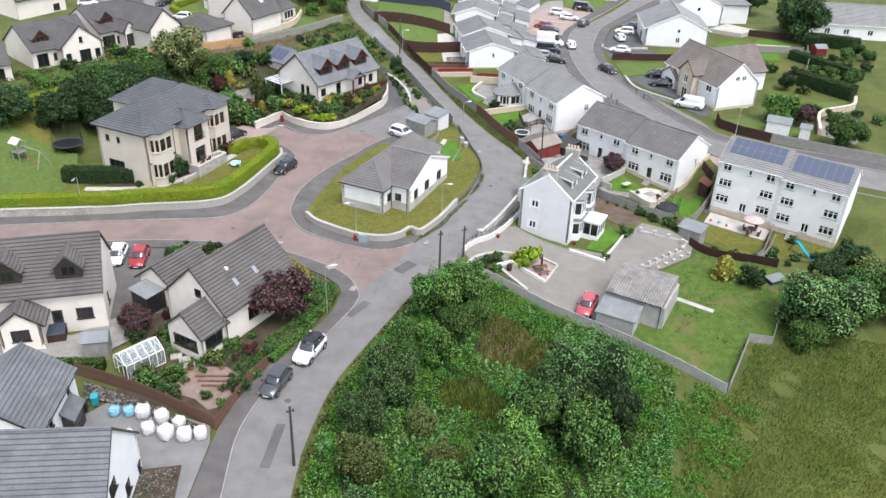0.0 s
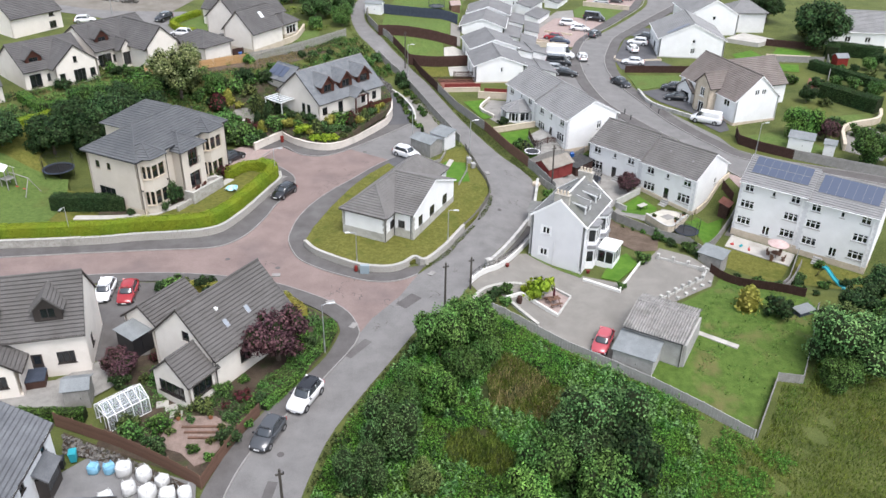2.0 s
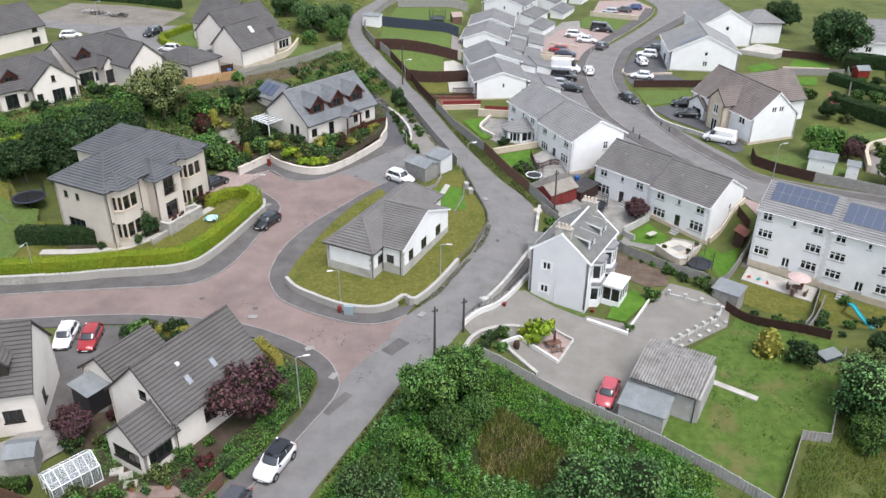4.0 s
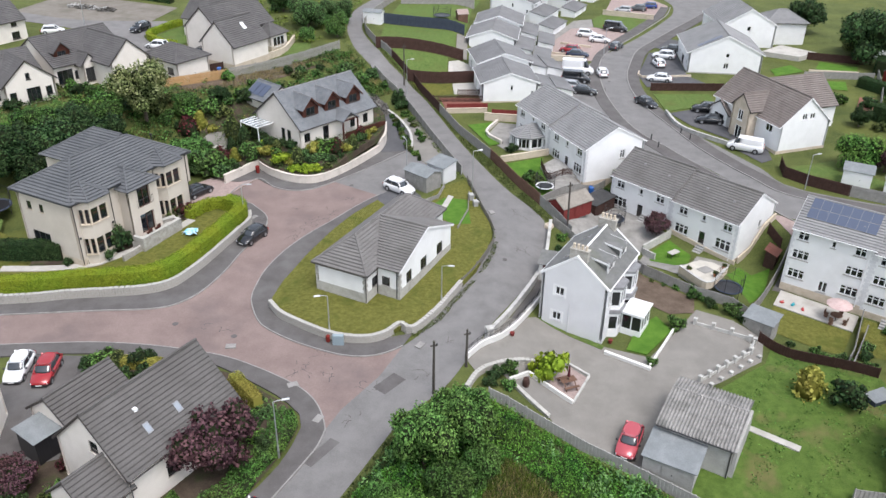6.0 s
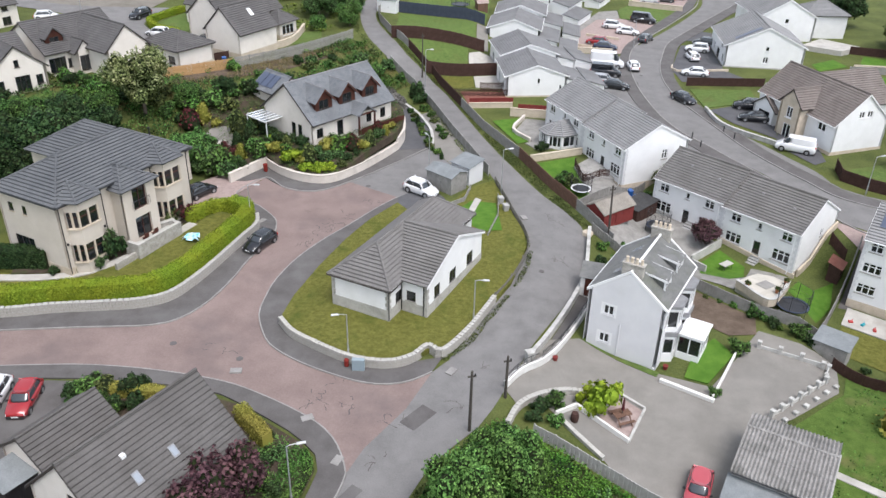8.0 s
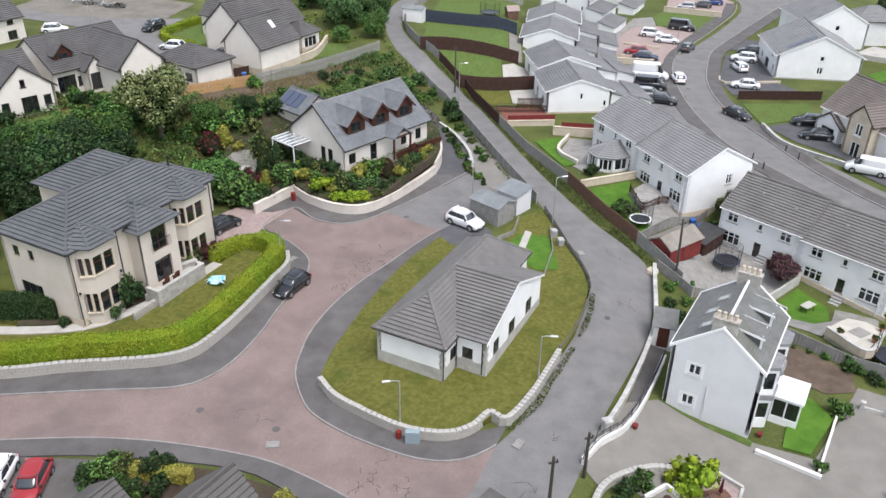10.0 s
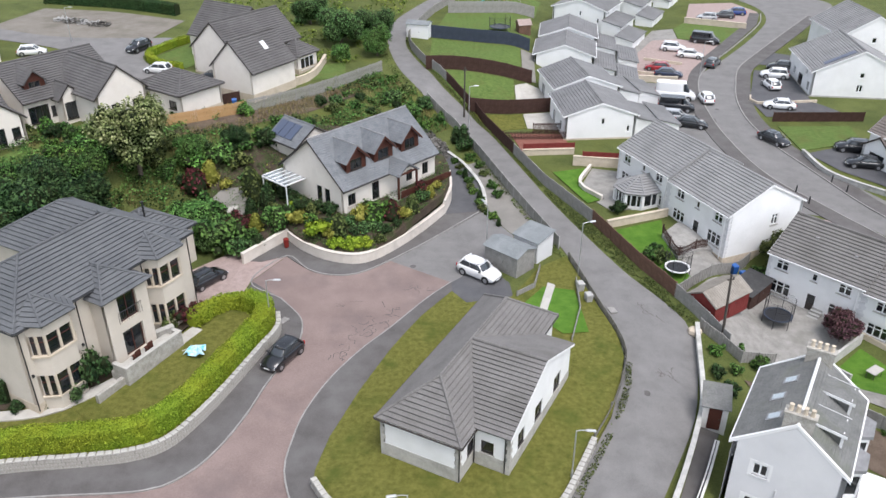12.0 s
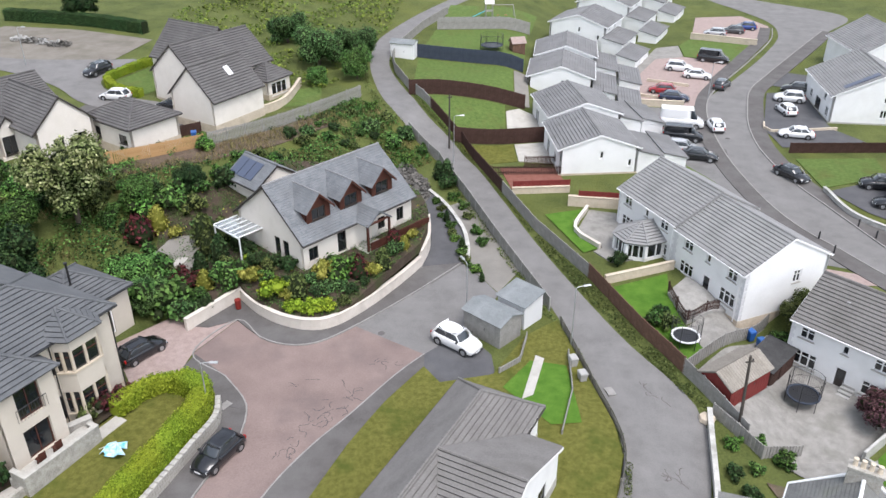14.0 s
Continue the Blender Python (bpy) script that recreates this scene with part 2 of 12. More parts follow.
class Shape:
    """Collects corners and faces, then becomes one mesh."""

    def __init__(self):
        self.v, self.f = [], []

    def add(self, corners, faces):
        k = len(self.v)
        self.v += [tuple(c) for c in corners]
        self.f += [tuple(i + k for i in face) for face in faces]
        return self

    def face(self, *corners):
        return self.add(corners, [tuple(range(len(corners)))])

    def box(self, x0, x1, y0, y1, z0, z1, m=None, taper=0.0, chamfer=0.0):
        t = taper
        c = [(x0, y0, z0), (x1, y0, z0), (x1, y1, z0), (x0, y1, z0), (x0 + t, y0 + t, z1), (x1 - t, y0 + t, z1), (x1 - t, y1 - t, z1), (x0 + t, y1 - t, z1)]
        faces = [(3, 2, 1, 0), (0, 1, 5, 4), (1, 2, 6, 5), (2, 3, 7, 6), (3, 0, 4, 7), (4, 5, 6, 7)]
        if chamfer:
            k = chamfer
            c = c[:4] + [(x0 + t, y0 + t, z1 - k), (x1 - t, y0 + t, z1 - k), (x1 - t, y1 - t, z1 - k), (x0 + t, y1 - t, z1 - k)]
            t += k
            c += [(x0 + t, y0 + t, z1), (x1 - t, y0 + t, z1), (x1 - t, y1 - t, z1), (x0 + t, y1 - t, z1)]
            faces = faces[:5] + [(4, 5, 9, 8), (5, 6, 10, 9), (6, 7, 11, 10), (7, 4, 8, 11), (8, 9, 10, 11)]
        if m is not None:
            c = [m @ Vector(p) for p in c]
        return self.add(c, faces)

    def prism(self, poly, z0, z1):
        n = len(poly)
        low = [(p[0], p[1], z0) for p in poly]
        high = [(p[0], p[1], z1) for p in poly]
        return self.add(low + high, [tuple(range(n))[::-1], tuple(range(n, 2 * n))] + [(i, (i + 1) % n, n + (i + 1) % n, n + i) for i in range(n)])

    def tube(self, p, q, r, r2=None, sides=8, caps=True):
        p, q = Vector(p), Vector(q)
        a = (q - p).normalized()
        s = a.orthogonal().normalized()
        t = a.cross(s)
        r2 = r if r2 is None else r2
        ring = [(math.cos(6.28318 * i / sides), math.sin(6.28318 * i / sides)) for i in range(sides)]
        c = [p + (s * u + t * w) * r for u, w in ring] + [q + (s * u + t * w) * r2 for u, w in ring]
        faces = [(i, (i + 1) % sides, sides + (i + 1) % sides, sides + i) for i in range(sides)]
        if caps:
            faces += [tuple(range(sides))[::-1], tuple(range(sides, 2 * sides))]
        return self.add(c, faces)

    def path(self, points, r, sides=6):
        for p, q in zip(points, points[1:]):
            self.tube(p, q, r, sides=sides)
        return self

    def turned(self, profile, sides=16, at=(0, 0, 0)):
        """A form turned about the upright axis: rows of (radius, height)."""
        c, faces, n = [], [], sides
        for r, h in profile:
            c += [(at[0] + r * math.cos(6.28318 * i / n), at[1] + r * math.sin(6.28318 * i / n), at[2] + h) for i in range(n)]
        for k in range(len(profile) - 1):
            faces += [(k * n + i, k * n + (i + 1) % n, (k + 1) * n + (i + 1) % n, (k + 1) * n + i) for i in range(n)]
        faces += [tuple(range(n))[::-1], tuple(range((len(profile) - 1) * n, len(profile) * n))]
        return self.add(c, faces)

    def slab(self, poly, depth):
        """A flat polygon in space with thickness below it."""
        p = [Vector(c) for c in poly]
        nrm = (p[1] - p[0]).cross(p[2] - p[1]).normalized()
        n = len(p)
        return self.add(p + [c - nrm * depth for c in p], [tuple(range(n)), tuple(range(n, 2 * n))[::-1]] + [(i, n + i, n + (i + 1) % n, (i + 1) % n) for i in range(n)])

    def mesh(self, name, material, soft=False):
        me = bpy.data.meshes.new(name)
        me.from_pydata(self.v, [], self.f)
        me.materials.append(material)
        if soft:
            me.polygons.foreach_set("use_smooth", [True] * len(me.polygons))
        me.update()
        return me


def thing(name, label, category, group="", m=None, kind=""):
    ob = tagged(new(name), label, category, group, kind)
    ob.empty_display_size = 0.5
    if m is not None:
        ob.matrix_basis = m
    return ob


def part(name, shape, material, parent, label="", soft=False):
    ob = new(name, shape.mesh(name, material, soft))
    ob.parent = parent
    if label:
        ob["label"] = label
    return ob


def solid(name, shape, material, label, category, group="", kind="", m=None, soft=False):
    """A thing of one mesh."""
    ob = tagged(new(name, shape.mesh(name, material, soft)), label, category, group, kind)
    if m is not None:
        ob.matrix_basis = m
    return ob


def shared(name, mesh, parent, m=None):
    ob = new(name, mesh)
    ob.parent = parent
    if m is not None:
        ob.matrix_basis = m
    return ob


def on_ground(x, y, rz=0.0, lift=0.0):
    return pose(x, y, ground(x, y) + lift, 0, 0, rz)


def curve(points, step=1.0, closed=False):
    """Points evenly along a smooth line through the given ones."""
    p = [Vector((q[0], q[1], 0)) for q in points]
    n = len(p)
    out = []
    for i in range(n if closed else n - 1):
        a, b = p[i], p[(i + 1) % n]
        before = p[i - 1] if i or closed else a * 2 - b
        after = p[(i + 2) % n] if i + 2 < n or closed else b * 2 - a
        k = max(1, round((b - a).length / step))
        for j in range(k):
            t = j / k
            q = 0.5 * (2 * a + (b - before) * t + (2 * before - 5 * a + 4 * b - after) * t * t + (3 * a - before - 3 * b + after) * t ** 3)
            out.append((q.x, q.y))
    if not closed:
        out.append((p[-1].x, p[-1].y))
    return out


def offset(line, by):
    """The line moved to its left."""
    out = []
    for i, p in enumerate(line):
        a, b = line[max(i - 1, 0)], line[min(i + 1, len(line) - 1)]
        dx, dy = b[0] - a[0], b[1] - a[1]
        k = math.hypot(dx, dy) or 1
        out.append((p[0] - dy / k * by, p[1] + dx / k * by))
    return out


LATTICE = 1.25


def drape(name, outline, lift, material, label, category, kind="structure", skirt=0.0, level=None):
    """A sheet over the land within an outline; lift may be a function of x and y."""
    bm = bmesh.new()
    outline = [p for i, p in enumerate(outline) if math.dist(p, outline[i - 1]) > 0.02]
    bm.faces.new([bm.verts.new((p[0], p[1], 0)) for p in outline])
    bmesh.ops.triangulate(bm, faces=bm.faces[:])
    xs, ys = [p[0] for p in outline], [p[1] for p in outline]
    for axis, lo, hi in ((0, min(xs), max(xs)), (1, min(ys), max(ys))):
        for k in range(math.ceil(lo / LATTICE), math.floor(hi / LATTICE) + 1):
            at, way = Vector((0, 0, 0)), Vector((0, 0, 0))
            at[axis], way[axis] = k * LATTICE, 1
            bmesh.ops.bisect_plane(bm, geom=bm.verts[:] + bm.edges[:] + bm.faces[:], plane_co=at, plane_no=way, dist=0.0005)
    bm.normal_update()
    if sum(f.normal.z for f in bm.faces) < 0:
        bmesh.ops.reverse_faces(bm, faces=bm.faces[:])
    for v in bm.verts:
        v.co.z = (level if level is not None else ground(v.co.x, v.co.y)) + (lift(v.co.x, v.co.y) if callable(lift) else lift)
    if skirt:
        rim = [e for e in bm.edges if len(e.link_faces) == 1]
        made = bmesh.ops.extrude_edge_only(bm, edges=rim)
        for v in made["geom"]:
            if isinstance(v, bmesh.types.BMVert):
                v.co.z -= skirt
    me = bpy.data.meshes.new(name)
    bm.to_mesh(me)
    bm.free()
    me.materials.append(material)
    return tagged(new(name, me), label, category, "", kind)


def spaced(line, n):
    """n points evenly along a line."""
    run = [0.0]
    for a, b in zip(line, line[1:]):
        run.append(run[-1] + math.dist(a, b))
    out, k = [], 0
    for i in range(n):
        d = run[-1] * i / (n - 1)
        while k < len(line) - 2 and run[k + 1] < d:
            k += 1
        t = (d - run[k]) / max(run[k + 1] - run[k], 1e-6)
        out.append((line[k][0] + (line[k + 1][0] - line[k][0]) * t, line[k][1] + (line[k + 1][1] - line[k][1]) * t))
    return out


def drape_strip(name, edge, inner, lift, material, label, category, skirt=0.0, kind="structure"):
    """A strip over the land between an edge and an inner line that may run either way."""
    if math.dist(edge[0], inner[0]) > math.dist(edge[0], inner[-1]):
        inner = inner[::-1]
    n = max(len(edge), len(inner), 8)
    # pair each edge point with the nearest point of the inner line, going forward only
    a, fine, at, b = spaced(edge, n), spaced(inner, 6 * n), 0, []
    for i, p in enumerate(a):
        if i == n - 1:
            at = 6 * n - 1
        elif i:
            at = min(range(at, min(at + 24, 6 * n)), key=lambda k: math.dist(p, fine[k]))
        b.append(fine[at])
    s, c, rows = Shape(), [], 3
    for p, q in zip(a, b):
        for j in range(rows + 1):
            x, y = p[0] + (q[0] - p[0]) * j / rows, p[1] + (q[1] - p[1]) * j / rows
            c.append((x, y, ground(x, y) + lift))
    w = rows + 1
    cross = (a[1][0] - a[0][0]) * (b[0][1] - a[0][1]) - (a[1][1] - a[0][1]) * (b[0][0] - a[0][0])
    faces = [(i * w + j, (i + 1) * w + j, (i + 1) * w + j + 1, i * w + j + 1) for i in range(n - 1) for j in range(rows)]
    k = len(c)
    c += [(x, y, z - skirt) for x, y, z in c]
    faces += [(i * w, k + i * w, k + (i + 1) * w, (i + 1) * w) for i in range(n - 1)]
    faces += [((i + 1) * w + rows, k + (i + 1) * w + rows, k + i * w + rows, i * w + rows) for i in range(n - 1)]
    s.add(c, faces if cross > 0 else [f[::-1] for f in faces])
    return solid(name, s, material, label, category, kind=kind)


def ribbon(line, width, bottom, top, level=None):
    """A strip with thickness along a line, on the land; bottom and top are heights over it."""
    s = Shape()
    a, b = offset(line, width / 2), offset(line, -width / 2)
    z = [ground(*p) if level is None else level for p in line]
    c = []
    for i in range(len(line)):
        c += [(*a[i], z[i] + bottom), (*a[i], z[i] + top), (*b[i], z[i] + top), (*b[i], z[i] + bottom)]
    faces = [(0, 1, 2, 3), tuple(len(c) - k for k in (1, 2, 3, 4))]
    for i in range(len(line) - 1):
        k = 4 * i
        faces += [(k, k + 4, k + 5, k + 1), (k + 1, k + 5, k + 6, k + 2), (k + 2, k + 6, k + 7, k + 3)]
    return s.add(c, faces)


# ---- houses ----
def wall_panel(s, at, u0, u1, tops, openings, thick=0.3):
    """A wall seen from outside: at(u, v, d) gives the place; tops: (u, height) along its upper edge; openings: (u0, u1, v0, v1)."""
    def top(u):
        for (a, h), (b, k) in zip(tops, tops[1:]):
            if a - 1e-6 <= u <= b + 1e-6:
                return h + (k - h) * (u - a) / (b - a)
        return tops[-1][1]
    cuts = sorted({u0, u1, *(t[0] for t in tops if u0 < t[0] < u1), *(o[0] for o in openings), *(o[1] for o in openings)})
    for a, b in zip(cuts, cuts[1:]):
        if b - a < 1e-4:
            continue
        holes = sorted((o[2], o[3]) for o in openings if o[0] <= a + 1e-4 and o[1] >= b - 1e-4)
        v = 0.0
        spans = []
        for lo, hi in holes:
            spans.append((v, v, lo, lo))
            v = hi
        spans.append((v, v, top(a), top(b)))
        for va, vb, ta, tb in spans:
            for d, flip in ((0, False), (thick, True)):
                q = [at(a, va, d), at(b, vb, d), at(b, tb, d), at(a, ta, d)]
                s.face(*(q[::-1] if flip else q))
    for a, b, lo, hi in openings:
        q = [(a, lo), (b, lo), (b, hi), (a, hi)]
        for (ua, va), (ub, vb) in zip(q, q[1:] + q[:1]):
            s.face(at(ua, va, 0), at(ua, va, thick), at(ub, vb, thick), at(ub, vb, 0))
    for (a, h), (b, k) in zip(tops, tops[1:]):
        s.face(at(a, h, 0), at(b, k, 0), at(b, k, thick), at(a, h, thick))


def roof_plane(s, poly, course=0.34, proud=0.035, depth=0.14):
    """A slope of overlapping tile courses in one piece; its first two corners are the eave, left to right seen from outside."""
    p = [Vector(c) for c in poly]
    e = (p[1] - p[0]).normalized()
    nrm = (p[1] - p[0]).cross(p[2] - p[1]).normalized()
    up = nrm.cross(e)
    flat = [((c - p[0]).dot(e), (c - p[0]).dot(up)) for c in p]
    high = max(f[1] for f in flat)
    def reach(v):
        cut = []
        for i, a in enumerate(flat):
            b = flat[(i + 1) % len(flat)]
            if abs(b[1] - a[1]) < 1e-6:
                if abs(a[1] - v) < 1e-4:
                    cut += [a[0], b[0]]
            elif min(a[1], b[1]) - 1e-6 <= v <= max(a[1], b[1]) + 1e-6:
                cut.append(a[0] + (b[0] - a[0]) * (v - a[1]) / (b[1] - a[1]))
        return min(cut), max(cut)
    def at(u, v, h):
        return p[0] + e * u + up * v + nrm * h
    rows = [k * course for k in range(int((high - 0.03) / course) + 1)] + [high - 0.001]
    c = []
    gap, cut = course * (0.19 if course > 0.3 else 0.1), 0.075 if course > 0.3 else 0.02
    if course <= 0.3:
        proud = 0.018
    for k, v in enumerate(rows):
        l, r = reach(min(v, high - 0.001))
        if k == 0 or k == len(rows) - 1:
            c += [at(l, v, 0.002), at(r, v, 0.002), at(l, v, proud), at(r, v, proud)]
        else:
            # the open joint under the butt of the next course
            l0, r0 = reach(max(v - gap, 0.001))
            c += [at(l0, v - gap, 0.004), at(r0, v - gap, 0.004), at(l0, v - gap, -cut), at(r0, v - gap, -cut), at(l, v, -cut), at(r, v, -cut), at(l, v, proud), at(r, v, proud)]
    n = len(rows)
    faces, start, marks = [], [], 0
    for k in range(n):
        start.append(marks)
        marks += 4 if k in (0, n - 1) else 8
    for k in range(n - 1):
        i, j = start[k], start[k + 1]
        if k == 0:
            faces += [(0, 1, 3, 2), (2, 3, j + 1, j)]
        else:
            faces += [(i, i + 1, i + 3, i + 2), (i + 2, i + 3, i + 5, i + 4), (i + 4, i + 5, i + 7, i + 6), (i + 6, i + 7, j + 1, j)]
    l0, r0 = reach(0.0)
    l1, r1 = reach(high - 0.001)
    base = len(c)
    c += [at(l0, 0, -depth), at(r0, 0, -depth), at(r1, high, -depth), at(l1, high, -depth)]
    faces += [(base, base + 3, base + 2, base + 1), (0, base, base + 1, 1), (start[-1], start[-1] + 1, base + 2, base + 3)]
    left, right = [], []
    for k in range(n):
        i = start[k]
        left += [i] if k == n - 1 else [i, i + 2] if k == 0 else [i, i + 2, i + 4, i + 6]
        right += [i + 1] if k == n - 1 else [i + 1, i + 3] if k == 0 else [i + 1, i + 3, i + 5, i + 7]
    faces += [tuple([base] + left + [base + 3]), tuple([base + 1, base + 2] + right[::-1])]
    s.add(c, faces)


def cap(s, p, q, r=0.11):
    """Ridge or hip tiles along a line."""
    p, q = Vector(p), Vector(q)
    n = max(1, round((q - p).length / 0.45))
    for i in range(n):
        a, b = p + (q - p) * (i / n), p + (q - p) * ((i + 1.04) / n)
        s.tube(a + Vector((0, 0, 0.015)), b + Vector((0, 0, 0.0)), r, r * 0.93, 7)


def window(parent, at, u, v, w, h, style, inset=0.06, frame_mat=None, sill_mat=None):
    """A window or door in an opening: frame with bars, pane and sill. u: middle, v: foot."""
    frame_mat = frame_mat or WHITE_TRIM
    def bar(s, a, b, lo, hi, d0, d1):
        c = [at(x, y, d) for d in (d1, d0) for x, y in ((a, lo), (b, lo), (b, hi), (a, hi))]
        s.add(c, [(3, 2, 1, 0), (4, 5, 6, 7), (0, 1, 5, 4), (1, 2, 6, 5), (2, 3, 7, 6), (3, 0, 4, 7)])
    s = Shape()
    l, r, k = u - w / 2, u + w / 2, 0.11 if frame_mat is WHITE_TRIM else 0.085
    wide = 0.055 if frame_mat is WHITE_TRIM else 0.035
    ring = [(l, v), (r, v), (r, v + h), (l, v + h), (l + k, v + k), (r - k, v + k), (r - k, v + h - k), (l + k, v + h - k)]
    s.add([at(a, b, inset) for a, b in ring] + [at(a, b, inset + 0.08) for a, b in ring],
          [(i, (i + 1) % 4, 4 + (i + 1) % 4, 4 + i) for i in range(4)] + [(8 + i, 12 + i, 12 + (i + 1) % 4, 8 + (i + 1) % 4) for i in range(4)]
          + [(4 + i, 4 + (i + 1) % 4, 12 + (i + 1) % 4, 12 + i) for i in range(4)] + [(i, 8 + i, 8 + (i + 1) % 4, (i + 1) % 4) for i in range(4)])
    bars = []
    if style == "door":
        name = "door"
    else:
        name = "window"
        n = {"one": 1, "two": 2, "three": 3, "four": 4, "transom": 2, "cross": 2, "patio": 2, "bars": 3}.get(style, 1)
        for i in range(1, n):
            x = l + w * i / n
            bars.append((x - wide, x + wide, v + k, v + h - k, inset, inset + 0.08))
        if style in ("transom", "cross", "bars"):
            y = v + h * (0.5 if style == "cross" and frame_mat is not WHITE_TRIM else 0.66)
            bars.append((l + k, r - k, y - 0.03, y + 0.03, inset + 0.005, inset + 0.075))
    ob = part(name, s, frame_mat, parent)
    for b in bars:
        s = Shape()
        bar(s, *b)
        part("glazing_bar", s, frame_mat, ob)
    if style == "door":
        d = Shape()
        bar(d, l + k, r - k, v + k, v + h - k, inset + 0.03, inset + 0.075)
        bar(d, l + 0.2, r - 0.2, v + 0.2, v + h * 0.42, inset + 0.02, inset + 0.035)
        part("door_leaf", d, DARK_TRIM if frame_mat is not BROWN_WOOD else BROWN_WOOD, ob)
        g = Shape()
        bar(g, l + 0.2, r - 0.2, v + h * 0.5, v + h - 0.2, inset + 0.018, inset + 0.03)
        part("pane", g, GLASS, ob)
        return ob
    g = Shape()
    bar(g, l + k, r - k, v + k, v + h - k, inset + 0.035, inset + 0.055)
    part("pane", g, GLASS, ob)
    if style not in ("patio",):
        q = Shape()
        bar(q, l - 0.08, r + 0.08, v - 0.09, v, -0.07, inset + 0.02)
        part("window_sill", q, sill_mat or frame_mat, ob)
    return ob


def side_of(side, L, W):
    """The place on a side of a box-shaped house; u runs left to right seen from outside, d inwards."""
    return {"f": lambda u, v, d: (u, -W / 2 + d, v), "b": lambda u, v, d: (-u, W / 2 - d, v),
            "1": lambda u, v, d: (L / 2 - d, u, v), "0": lambda u, v, d: (-L / 2 + d, -u, v)}[side]


def house_walls(parent, L, W, eave, ridge, ends, wall, openings, frame=None, sill=None, base=None, base_h=0.5, gutter=None, skip=""):
    """Four walls with their openings. ends: for the ends 0 and 1, 'g' a gable or 'h' a hip."""
    for side in "fb01":
        if side in skip:
            continue
        at = side_of(side, L, W)
        span = L if side in "fb" else W
        holes = [(u - w / 2, u + w / 2, v, v + h) for u, v, w, h, _ in openings.get(side, ())]
        tops = [(-span / 2, eave), (span / 2, eave)]
        if side in "01" and ends[int(side)] == "g":
            tops = [(-span / 2, eave), (0, ridge), (span / 2, eave)]
        s = Shape()
        # end walls butt between the long ones
        cut = 0.0 if side in "fb" else 0.302
        if cut:
            k = (ridge - eave) / (span / 2) if len(tops) == 3 else 0
            tops = [(-span / 2 + cut, eave + k * cut)] + tops[1:-1] + [(span / 2 - cut, eave + k * cut)]
        wall_panel(s, at, -span / 2 + cut, span / 2 - cut, tops, holes)
        part("wall", s, wall, parent)
        for u, v, w, h, style in openings.get(side, ()):
            window(parent, at, u, v, w, h, style, frame_mat=frame, sill_mat=sill)
    if base:
        s = Shape()
        k = 0.025
        s.box(-L / 2 - k, L / 2 + k, -W / 2 - k, -W / 2 - 0.002, -1.2, base_h).box(-L / 2 - k, L / 2 + k, W / 2 + 0.002, W / 2 + k, -1.2, base_h)
        s.box(-L / 2 - k, -L / 2 - 0.002, -W / 2, W / 2, -1.2, base_h).box(L / 2 + 0.002, L / 2 + k, -W / 2, W / 2, -1.2, base_h)
        part("base_course", s, base, parent)
    s = Shape()
    for x in (-L / 2 + 0.15, L / 2 - 0.15):
        s.box(x - 0.15, x + 0.15, -W / 2, W / 2, -1.5, 0.0)
    for y in (-W / 2 + 0.15, W / 2 - 0.15):
        s.box(-L / 2 + 0.3, L / 2 - 0.3, y - 0.15, y + 0.15, -1.5, 0.0)
    part("footing", s, base or wall, parent)


